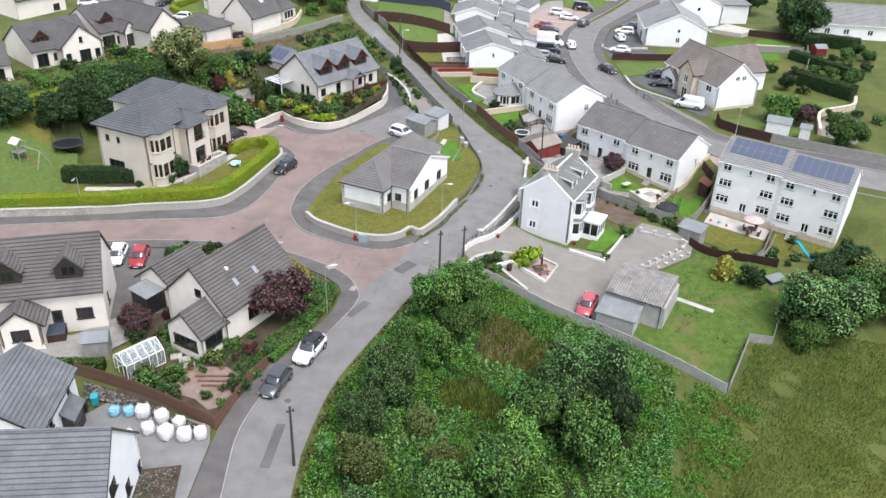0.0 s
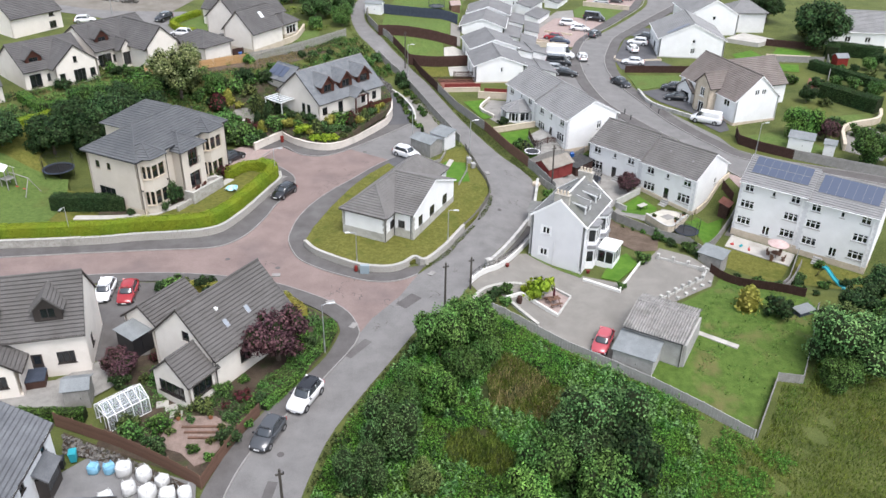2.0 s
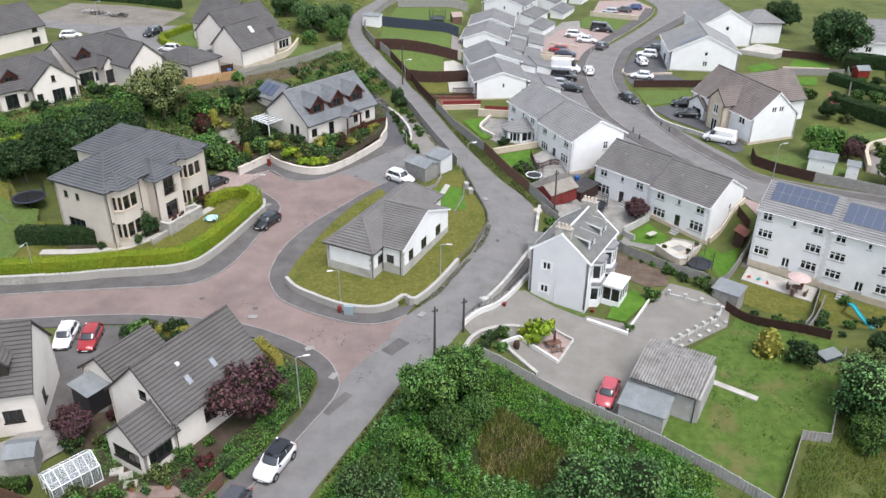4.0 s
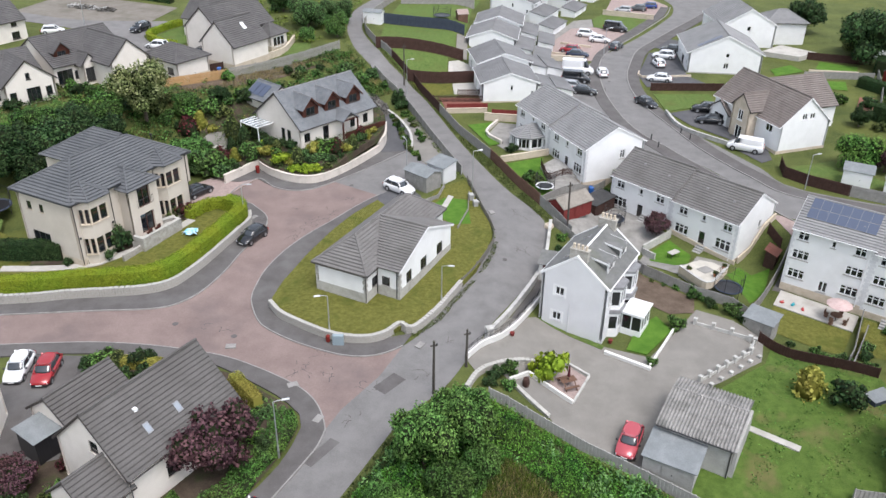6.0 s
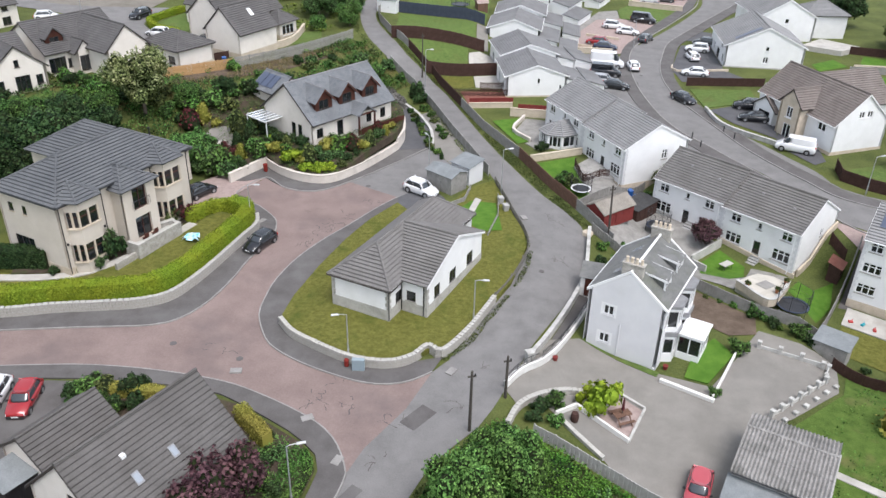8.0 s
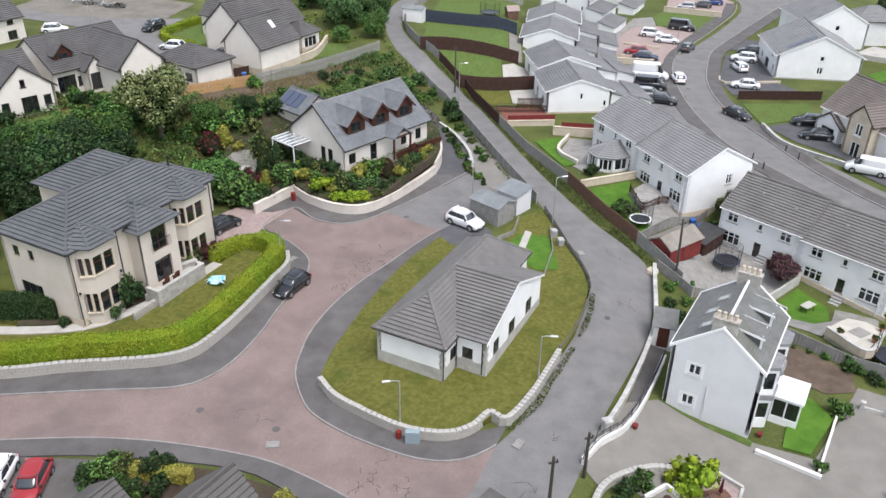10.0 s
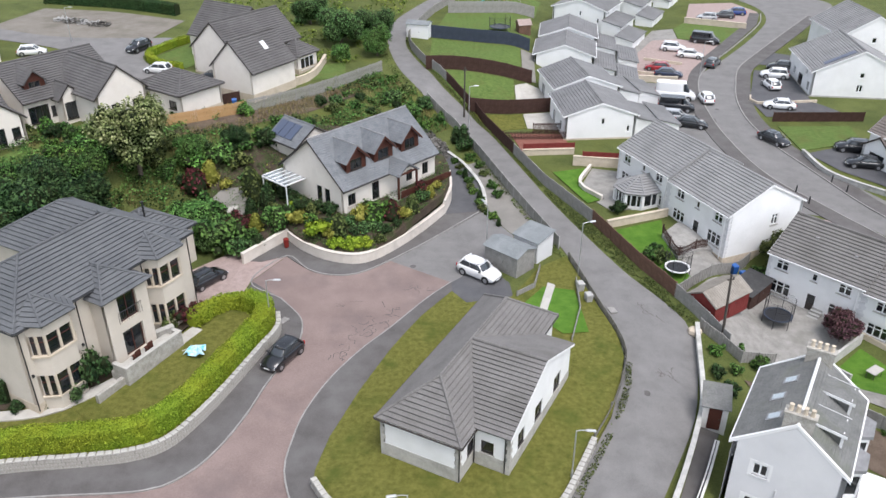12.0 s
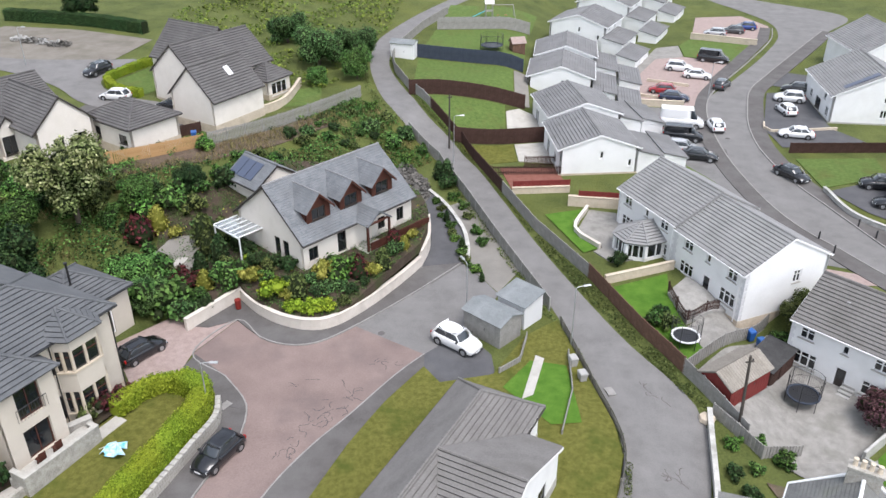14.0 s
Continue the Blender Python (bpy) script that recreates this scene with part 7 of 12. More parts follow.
def shrub_kind(name, leaf, r, h, seed, n=7, per=70, size=0.105):
    blobs = spread(n, r, h, 0.0, seed)
    p, w = lumps(blobs, per)
    keep = p[:, 2] > -0.05
    return leaf_mesh(name, p[keep], w[keep], size, leaf, core_of(blobs), inside=leaf if leaf in (LEAF_LIME, LEAF_GOLD) else None)


def cone_kind(name, leaf, r, h, per=90, size=0.11):
    """A dense upright or cone-shaped bush."""
    n = int(per * 3.2 * r * h)
    t = dice.random(n) ** 0.8
    a = dice.random(n) * 6.283
    k = r * (1 - t ** 1.7) ** 0.6 * (0.78 + 0.24 * dice.random(n)) * (1 + 0.1 * np.sin(5 * a + 9 * t))
    p = np.stack([k * np.cos(a), k * np.sin(a), h * t], 1)
    w = np.stack([np.cos(a), np.sin(a), 0.35 + 0 * a], 1)
    core = Shape().turned([(r * 0.7, 0), (r * 0.74, h * 0.3), (r * 0.5, h * 0.68), (r * 0.16, h * 0.92)], 8)
    return leaf_mesh(name, p, w, size, leaf, core, inside=leaf if leaf in (LEAF_LIME, LEAF_GOLD) else None)


def shrub(mesh, x, y, scale, label, lift=0.0, turn=0.0, name="shrub", group="", tall=1.0):
    ob = tagged(new(name, mesh), label, "shrub", group)
    ob.matrix_basis = pose(x, y, ground(x, y) + lift, 0, 0, turn) @ Matrix.Diagonal((scale, scale, scale * tall, 1))
    return ob


def hedge(line, width, height, leaf, label, lift=0.0, per=165, size=0.092, rough=0.09):
    """A clipped hedge along a line, leafy on top and sides."""
    line = curve(line, 0.5)
    a, b = np.array(line[:-1]), np.array(line[1:])
    seg = np.linalg.norm(b - a, axis=1)
    n = int(per * seg.sum() * (width + 2 * height))
    i = dice.choice(len(seg), n, p=seg / seg.sum())
    t = dice.random(n)[:, None]
    at = a[i] * (1 - t) + b[i] * t
    d = (b - a)[i] / seg[i][:, None]
    side = np.stack([-d[:, 1], d[:, 0]], 1)
    u = dice.random(n) * (width + 2 * height)
    on_top = u < width
    off = np.where(on_top, u - width / 2, np.where(u < width + height, -width / 2, width / 2))
    z = np.where(on_top, height, np.where(u < width + height, u - width, u - width - height))
    wob = rough * (np.sin(at[:, 0] * 2.1) * np.cos(at[:, 1] * 1.7) + dice.normal(0, 0.5, n))
    off = off + np.where(on_top, 0, np.sign(off) * wob)
    z = np.where(on_top, z + wob, z)
    xy = at + side * off[:, None]
    base = np.array([ground(px, py) for px, py in at]) + lift
    p = np.column_stack([xy, base + z])
    w = np.column_stack([side * np.where(on_top, 0, np.sign(off))[:, None], np.where(on_top, 1.0, 0.3)])
    core = ribbon(line, width * 0.84, lift, lift + height * 0.93)
    ob = thing("hedge", label, "hedge")
    shared("foliage", leaf_mesh("hedge_foliage", p, w, size, leaf), ob)
    # except in lime and golden hedges, the core's dark colour paints inner shade
    part("inner_growth", core, leaf if leaf is LEAF_LIME or leaf is LEAF_GOLD else CORE_SHADE, ob)
    return ob


def garden_wall(line, width, height, material, label, coping=None, lift=0.0, cope=0.09, name="garden_wall", step=0.8):
    """A masonry wall along a line with a coping."""
    line = curve(line, step)
    w = thing(name, label, "wall")
    part("masonry", ribbon(line, width, -0.5 + lift, height + lift), material, w)
    if coping:
        part("coping", ribbon(line, width + 0.1, height + lift + 0.002, height + cope + lift), coping, w)
    return w


def stone_wall(line, width, height, label, lift=0.0, block=0.42, rows=3):
    """A rubble wall whose face stones and cope stones are single pieces."""
    line = curve(line, block)
    w = thing("stone_wall", label, "wall")
    part("core", ribbon(line, width * 0.84, -0.5 + lift, height + lift - 0.01), RUBBLE, w)
    g = random.Random(len(line))
    stones = []
    for k in range(6):
        l, t, h = block * g.uniform(0.84, 0.97), width * g.uniform(0.98, 1.08), height / rows * g.uniform(0.84, 0.95)
        s = Shape().box(-l / 2, l / 2, -t / 2, t / 2, 0, h, taper=0.015, chamfer=0.02)
        stones.append(s.mesh("stone", RUBBLE))
    copes = []
    for k in range(4):
        l, t = block * g.uniform(0.9, 0.985), width * g.uniform(1.12, 1.22)
        copes.append(Shape().box(-l / 2, l / 2, -t / 2, t / 2, 0, g.uniform(0.09, 0.12), taper=0.01, chamfer=0.03).mesh("cope_stone", BASE_STONE))
    for (x0, y0), (x1, y1) in zip(line, line[1:]):
        x, y = (x0 + x1) / 2, (y0 + y1) / 2
        yaw = math.degrees(math.atan2(y1 - y0, x1 - x0))
        z = ground(x, y) + lift
        for r in range(rows):
            shift = (r % 2 - 0.5) * block * 0.5
            shared("stone", g.choice(stones), w, pose(x + shift * math.cos(radians(yaw)), y + shift * math.sin(radians(yaw)), z + height * r / rows, 0, 0, yaw + g.uniform(-1.5, 1.5)))
        shared("cope_stone", g.choice(copes), w, pose(x, y, z + height, 0, g.uniform(-1, 1), yaw))
    return w


def board_fence(line, height, material, label, board=0.15, gap=0.012, lift=0.0, group="fences"):
    """A fence of upright boards, each its own piece, with posts and rails."""
    f = thing("board_fence", label, "fence", group)
    me = Shape().box(-board / 2, board / 2, -0.011, 0.011, 0.04, height, chamfer=0.004).mesh("board", material)
    post = Shape().box(-0.05, 0.05, -0.05, 0.05, -0.4, height + 0.06, chamfer=0.015).mesh("post", material)
    pts = curve(line, board + gap) if len(line) > 2 else curve(line, board + gap)
    step = board + gap
    for i, ((x0, y0), (x1, y1)) in enumerate(zip(pts, pts[1:])):
        yaw = math.degrees(math.atan2(y1 - y0, x1 - x0))
        z = ground(x0, y0) + lift
        shared("board", me, f, pose(x0, y0, z + 0.012 * math.sin(7.1 * i), 0, 0, yaw))
        if i % 12 == 0:
            n = radians(yaw + 90)
            shared("post", post, f, pose(x0 + 0.07 * math.cos(n), y0 + 0.07 * math.sin(n), z, 0, 0, yaw))
    for h in (0.3, height - 0.25):
        part("rail", ribbon(offset(curve(line, 1.0), 0.035), 0.04, h + lift, h + 0.08 + lift), material, f)
    return f


def panel_fence(line, height, material, label, lift=0.0, post_mat=None, bay=1.83, group="fences", gaps=False):
    """Posts with boarded panels between them; each panel and post is a piece."""
    f = thing("panel_fence", label, "fence", group)
    panels = {}
    post = Shape().box(-0.055, 0.055, -0.055, 0.055, -0.4, height + 0.08, chamfer=0.02).mesh("post", post_mat or material)
    for a, b in zip(line, line[1:]):
        span = math.dist(a, b)
        n = max(1, round(span / bay))
        w = round(span / n, 2)
        yaw = math.degrees(math.atan2(b[1] - a[1], b[0] - a[0]))
        for i in range(n):
            t, u = i / n, (i + 1) / n
            x, y = a[0] + (b[0] - a[0]) * t, a[1] + (b[1] - a[1]) * t
            z = ground(x, y) + lift
            slope = round((ground(a[0] + (b[0] - a[0]) * u, a[1] + (b[1] - a[1]) * u) + lift - z) / w, 2)
            if (w, slope) not in panels:
                s = Shape()
                k = max(4, round(w / 0.16))
                if gaps:
                    for h in (0.15, 0.5, height - 0.16):
                        s.box(0.05, w - 0.05, -0.02, 0.02, h, h + 0.13)
                else:
                    # boards stand alternately proud on one sheet
                    plan = [(0.04, 0.03), (w - 0.04, 0.03)][::-1]
                    for q in range(k):
                        x0, x1, d = 0.04 + (w - 0.08) * q / k, 0.04 + (w - 0.08) * (q + 1) / k, -0.05 + 0.045 * (q % 2)
                        plan += [(x0 + 0.002, d), (x1 - 0.002, d)]
                    s.prism(plan, 0.0, height)
                # on a slope the boards stay upright and their tops follow the fall
                s.v = [(c[0], c[1], c[2] + slope * c[0]) for c in s.v]
                panels[(w, slope)] = s.mesh("panel", material)
            shared("post", post, f, pose(x, y, z, 0, 0, yaw))
            shared("panel", panels[(w, slope)], f, pose(x, y, z, 0, 0, yaw))
    shared("post", post, f, pose(line[-1][0], line[-1][1], ground(*line[-1]) + lift))
    return f


def street_lamp(x, y, height, arm_to, label="galvanised street lamp with a single arm", lift=0.1):
    ob = thing("street_lamp", label, "street lamp", "street lamps", pose(x, y, ground(x, y) + lift, 0, 0, arm_to))
    part("pole", Shape().tube((0, 0, -0.3), (0, 0, 1.1), 0.075, 0.075, 10).tube((0, 0, 1.1), (0, 0, height), 0.05, 0.04, 8), GALVANISED, ob)
    part("arm", Shape().path([(0, 0, height - 0.03), (0.25, 0, height + 0.06), (0.7, 0, height + 0.09)], 0.03), GALVANISED, ob)
    part("lantern", Shape().box(0.6, 1.2, -0.11, 0.11, height + 0.06, height + 0.17, taper=0.02, chamfer=0.05), GALVANISED, ob, "pale grey lantern")
    return ob


def utility_pole(x, y, height, lean=0.0, label="dark wooden utility pole"):
    ob = thing("utility_pole", label, "utility pole", "utility poles", pose(x, y, ground(x, y), lean, 0, 20))
    part("pole", Shape().tube((0, 0, -0.5), (0, 0, height), 0.13, 0.09, 10), POLE_WOOD, ob)
    part("bracket", Shape().box(-0.3, 0.3, -0.05, 0.05, height - 0.5, height - 0.4), POLE_WOOD, ob)
    part("fitting", Shape().turned([(0.05, 0), (0.06, 0.1), (0.03, 0.16)], 8, (0.25, 0, height - 0.4)), BLACK_TRIM, ob)
    return ob


CARS = {  # length, width, stations of the body (x, floor, belt, half width share), cabin (x of screen foot, roof front, roof rear, rear foot), belt and roof heights, wheel places
    "hatch": (4.1, 1.75, 0.93, 1.47, (1.0, 0.35, -1.35, -1.9), (1.28, -1.28), 0.62),
    "saloon": (4.5, 1.8, 0.94, 1.44, (1.05, 0.35, -1.05, -1.75), (1.4, -1.35), 0.64),
    "suv": (4.4, 1.85, 1.05, 1.63, (1.0, 0.4, -1.55, -2.05), (1.35, -1.32), 0.7),
    "van": (5.2, 1.95, 1.25, 2.05, (1.75, 1.15, -2.35, -2.55), (1.65, -1.55), 0.68),
    "high_van": (5.9, 2.05, 1.4, 2.65, (2.1, 1.45, -2.85, -2.93), (1.95, -1.75), 0.72),
}


def car(kind, x, y, heading, paint, label, lift=0.06, roof=None, name=None):
    """A parked car: body, cabin glass, pillars, roof, wheels with rims, lamps, bumpers, mirrors."""
    L, W, belt, top, (sf, rf, rr, rf2), axles, tyre = CARS[kind]
    ob = thing(name or ("van" if "van" in kind else "car"), label, "van" if "van" in kind else "car", "parked cars", on_ground(x, y, heading, lift) @ Matrix.Diagonal((0.95, 0.95, 0.95, 1)))
    hw, hl = W / 2, L / 2
    nose = belt - (0.2 if kind in ("hatch", "saloon", "suv") else 0.35)
    stations = [(-hl, 0.72, 0.45, belt - 0.25), (-hl + 0.1, 0.86, 0.28, belt - 0.09), (-hl + 0.3, 0.95, 0.24, belt - 0.02), (-hl + 0.7, 0.99, 0.22, belt), (0, 1.0, 0.2, belt), (sf, 1.0, 0.2, belt - 0.01), (hl - 0.7, 0.985, 0.22, (belt + nose) / 2 + 0.02), (hl - 0.3, 0.93, 0.24, nose - 0.03), (hl - 0.1, 0.82, 0.28, nose - 0.12), (hl, 0.66, 0.42, nose - 0.28)]
    s, n = Shape(), 10
    c = []
    for sx, k, lo, hi in stations:
        w = hw * k
        ring = [(w * 0.86, lo), (w * 0.97, lo + 0.1), (w, (lo + hi) / 2), (w * 0.985, hi - 0.1), (w * 0.9, hi)]
        c += [(sx, -a, b) for a, b in ring] + [(sx, a, b) for a, b in ring[::-1]]
    faces = [(i * n + j, i * n + (j + 1) % n, (i + 1) * n + (j + 1) % n, (i + 1) * n + j) for i in range(len(stations) - 1) for j in range(n)]
    faces += [tuple(range(n))[::-1], tuple(range((len(stations) - 1) * n, len(stations) * n))]
    part("body", s.add(c, [f[::-1] for f in faces]), paint, ob, soft=True)
    solid_side = "van" in kind
    def cabin(x0, x1, x2, x3, k0, k1, z0, z1, s, square=4.5):
        # rounded outlines from the belt up to the roof, bulging a little
        m, rows, c = 24, 5, []
        for j in range(rows):
            t = j / (rows - 1)
            lean = t ** 1.35
            xa, xb = x0 + (x1 - x0) * t ** 1.15, x3 + (x2 - x3) * lean
            w = hw * (k0 + (k1 - k0) * t ** 1.5)
            for i in range(m):
                q = 6.28318 * i / m
                cx, sx = math.cos(q), math.sin(q)
                c.append(((xa + xb) / 2 + (xa - xb) / 2 * math.copysign(abs(cx) ** (2 / square), cx), w * math.copysign(abs(sx) ** (2 / square), sx), z0 + (z1 - z0) * t))
        f = [(j * m + i, j * m + (i + 1) % m, (j + 1) * m + (i + 1) % m, (j + 1) * m + i) for j in range(rows - 1) for i in range(m)]
        return s.add(c, f + [tuple(range(m))[::-1], tuple(range((rows - 1) * m, rows * m))])
    if solid_side:
        part("cargo_box", cabin(rf - 0.25, rf - 0.3, rr, rf2, 0.955, 0.88, belt - 0.25, top - 0.03, Shape()), paint, ob)
        part("windscreen", cabin(sf, rf, rf - 0.32, rf - 0.3, 0.9, 0.8, belt - 0.12, top - 0.12, Shape()), CAR_GLASS, ob)
        part("roof", Shape().box(rr + 0.05, rf, -hw * 0.8, hw * 0.8, top - 0.04, top + 0.02, taper=0.08), roof or paint, ob)
    else:
        part("cabin_glass", cabin(sf, rf, rr, rf2, 0.89, 0.74, belt - 0.04, top - 0.02, Shape()), CAR_GLASS, ob, soft=True)
        s, c, nx, ny = Shape(), [], 6, 6
        for under in (0, 1):
            for i in range(nx + 1):
                u = i / nx
                for q in range(ny + 1):
                    v = 2 * q / ny - 1
                    bow = 0.07 * (1 - v * v)
                    x0, x1 = rr - 0.05 - bow, rf + 0.06 + bow
                    c.append((x0 + (x1 - x0) * u, hw * 0.77 * v * (1 - 0.06 * (2 * u - 1) ** 2), top + 0.035 - 0.06 * v ** 4 - 0.07 * (2 * u - 1) ** 4 - 0.05 * under))
        w, m = ny + 1, (nx + 1) * (ny + 1)
        faces = [(i * w + q, (i + 1) * w + q, (i + 1) * w + q + 1, i * w + q + 1) for i in range(nx) for q in range(ny)]
        faces += [tuple(m + k for k in f[::-1]) for f in faces]
        rim = [q for q in range(w)] + [i * w + ny for i in range(1, nx + 1)] + [nx * w + q for q in range(ny - 1, -1, -1)] + [i * w for i in range(nx - 1, 0, -1)]
        faces += [(a, m + a, m + b, b) for a, b in zip(rim, rim[1:] + rim[:1])]
        part("roof", s.add(c, faces), roof or paint, ob, soft=True)
        for side in (-1, 1):
            for xa, xb, wide in ((sf, rf, 0.04), ((sf + rf2) / 2 - 0.05, (rf + rr) / 2 - 0.05, 0.03), (rf2 + 0.12, rr + 0.05, 0.09)):
                part("pillar", Shape().tube((xa, side * hw * 0.885, belt - 0.04), (xb, side * hw * 0.735, top - 0.03), wide, sides=5), paint, ob)
    for sx in axles:
        for side in (-1, 1):
            w = Shape().tube((sx, side * (hw - 0.21), tyre / 2), (sx, side * (hw + 0.012), tyre / 2), tyre / 2, sides=16)
            # black disc behind the tyre, standing in for the shaded arch gap
            part("arch_gap_shade", Shape().tube((sx, side * (hw - 0.2), tyre / 2 + 0.03), (sx, side * (hw + 0.004), tyre / 2 + 0.03), tyre * 0.6, sides=16), BLACK_TRIM, ob)
            wheel = part("wheel", w, RUBBER, ob)
            part("rim", Shape().tube((sx, side * (hw + 0.008), tyre / 2), (sx, side * (hw + 0.022), tyre / 2), tyre * 0.34, tyre * 0.3, 12), ALLOY, wheel)
    for side in (-1, 1):
        part("headlight", Shape().box(hl - 0.33, hl - 0.07, side * hw * 0.63 - 0.17, side * hw * 0.63 + 0.17, nose - 0.27, nose - 0.12, taper=0.03), HEADLIGHT, ob)
        part("tail_light", Shape().box(-hl + 0.015, -hl + 0.16, side * hw * 0.76 - 0.09, side * hw * 0.76 + 0.09, belt - 0.34, belt - 0.07, taper=0.01), TAILLIGHT, ob)
        part("mirror", Shape().box(sf - 0.32, sf - 0.17, side * (hw + 0.07) - 0.09, side * (hw + 0.07) + 0.09, belt + 0.02, belt + 0.16, chamfer=0.03), BLACK_TRIM, ob)
    part("bumper", Shape().box(hl - 0.14, hl + 0.02, -hw * 0.74, hw * 0.74, 0.28, 0.45, chamfer=0.04), BLACK_TRIM, ob)
    part("bumper", Shape().box(-hl - 0.02, -hl + 0.14, -hw * 0.78, hw * 0.78, 0.28, 0.46, chamfer=0.04), BLACK_TRIM, ob)
    part("number_plate", Shape().box(hl + 0.02, hl + 0.035, -0.26, 0.26, 0.36, 0.47), WHITE_TRIM, ob)
    return ob


PAINTS = {k: plain(k + "_car_paint", c, 0.25, 0.1, 0.6) for k, c in {"white": (0.78, 0.78, 0.78), "grey": (0.06, 0.064, 0.07), "black": (0.012, 0.013, 0.016), "red": (0.32, 0.02, 0.025), "rose": (0.42, 0.07, 0.085), "silver": (0.42, 0.43, 0.44), "blue": (0.02, 0.05, 0.2), "navy": (0.02, 0.03, 0.06)}.items()}


def shed(label, x, y, turn, L, W, low, high, wall, roof, lift=0.0, name="garden_shed", style="gable", door=True, corrugated=False, door_mat=None):
    """A small outbuilding with boarded walls, a roof with overhang and a door."""
    ob = thing(name, label, "shed", "", on_ground(x, y, turn, lift))
    for side, x0, x1, y0, y1 in (("f", -L / 2, L / 2, -W / 2, -W / 2 + 0.05), ("b", -L / 2, L / 2, W / 2 - 0.05, W / 2), ("l", -L / 2, -L / 2 + 0.05, -W / 2 + 0.05, W / 2 - 0.05), ("r", L / 2 - 0.05, L / 2, -W / 2 + 0.05, W / 2 - 0.05)):
        s = Shape()
        zt = {"gable": (low, low), "lean": (low, high)}[style]
        if side in "fb":
            k, out = round(L / 0.16), -1 if side == "f" else 1
            base_y = y0 if side == "f" else y1
            plan = [(x0, y1 if side == "f" else y0)]
            for i in range(k):
                d = base_y + out * 0.012 * (i % 2)
                plan += [(x0 + L * i / k + 0.001, d), (x0 + L * (i + 1) / k - 0.001, d)]
            plan.append((x1, y1 if side == "f" else y0))
            s.prism(plan if side == "f" else plan[::-1], -0.4, zt[0] if side == "f" else zt[1])
        else:
            if style == "gable":
                top = [(y0, low + (high - low) * 0.05 / (W / 2)), (0, high), (y1, low + (high - low) * 0.05 / (W / 2))]
            else:
                top = [(y0, low + (high - low) * 0.05 / W), (y1, high - (high - low) * 0.05 / W)]
            ring = [(y0, -0.4), (y1, -0.4)] + top[::-1]
            n = len(ring)
            s.add([(x0, q, z) for q, z in ring] + [(x1, q, z) for q, z in ring], [tuple(range(n))[::-1], tuple(range(n, 2 * n))] + [(i, (i + 1) % n, n + (i + 1) % n, n + i) for i in range(n)])
        part("wall", s, wall, ob)
    o = 0.18
    def sheet(p):
        s = Shape()
        if not corrugated:
            return s.slab(p, 0.05)
        a, b, c, d = [Vector(q) for q in p]
        n = max(2, round((b - a).length / 0.13))
        up = (b - a).cross(c - b).normalized() * 0.07
        for i in range(n):
            t, u = i / n, (i + 1) / n
            q, r = (up if i % 2 else up * 0), (up * 0 if i % 2 else up)
            s.face(a.lerp(b, t) + q, a.lerp(b, u) + r, d.lerp(c, u) + r, d.lerp(c, t) + q)
        return s.slab([a - up, b - up, c - up, d - up], 0.04)
    if style == "gable":
        k = (high - low) / (W / 2)
        for sg in (1, -1):
            p = [(-sg * (L / 2 + o), -sg * (W / 2 + o), low - k * o + 0.05), (sg * (L / 2 + o), -sg * (W / 2 + o), low - k * o + 0.05), (sg * (L / 2 + o), 0, high + 0.05), (-sg * (L / 2 + o), 0, high + 0.05)]
            part("roof", sheet(p), roof, ob)
    else:
        k = (high - low) / W
        part("roof", sheet([(-L / 2 - o, -W / 2 - o, low - k * o + 0.05), (L / 2 + o, -W / 2 - o, low - k * o + 0.05), (L / 2 + o, W / 2 + o, high + k * o + 0.05), (-L / 2 - o, W / 2 + o, high + k * o + 0.05)]), roof, ob)
    if door:
        d = part("door", Shape().box(-0.45, 0.45, -W / 2 - 0.05, -W / 2 - 0.018, 0.05, min(1.9, low - 0.1)), door_mat or wall, ob)
        part("handle", Shape().box(0.3, 0.36, -W / 2 - 0.08, -W / 2 - 0.052, 0.9, 1.05), BLACK_TRIM, d)
    return ob


def wheelie_bin(x, y, turn, colour, label, lift=0.0):
    ob = thing("wheelie_bin", label, "bin", "", on_ground(x, y, turn, lift))
    part("body", Shape().add([(a * 0.22, b * 0.26, 0.08) for a, b in ((-1, -1), (1, -1), (1, 1), (-1, 1))] + [(a * 0.29, b * 0.34, 0.95) for a, b in ((-1, -1), (1, -1), (1, 1), (-1, 1))], [(3, 2, 1, 0), (0, 1, 5, 4), (1, 2, 6, 5), (2, 3, 7, 6), (3, 0, 4, 7), (4, 5, 6, 7)]), colour, ob)
    part("lid", Shape().box(-0.31, 0.31, -0.38, 0.36, 0.955, 1.05, taper=0.03, chamfer=0.03), colour, ob)
    for side in (-1, 1):
        part("wheel", Shape().tube((side * 0.2, 0.3, 0.1), (side * 0.26, 0.3, 0.1), 0.1, sides=10), RUBBER, ob)
    return ob


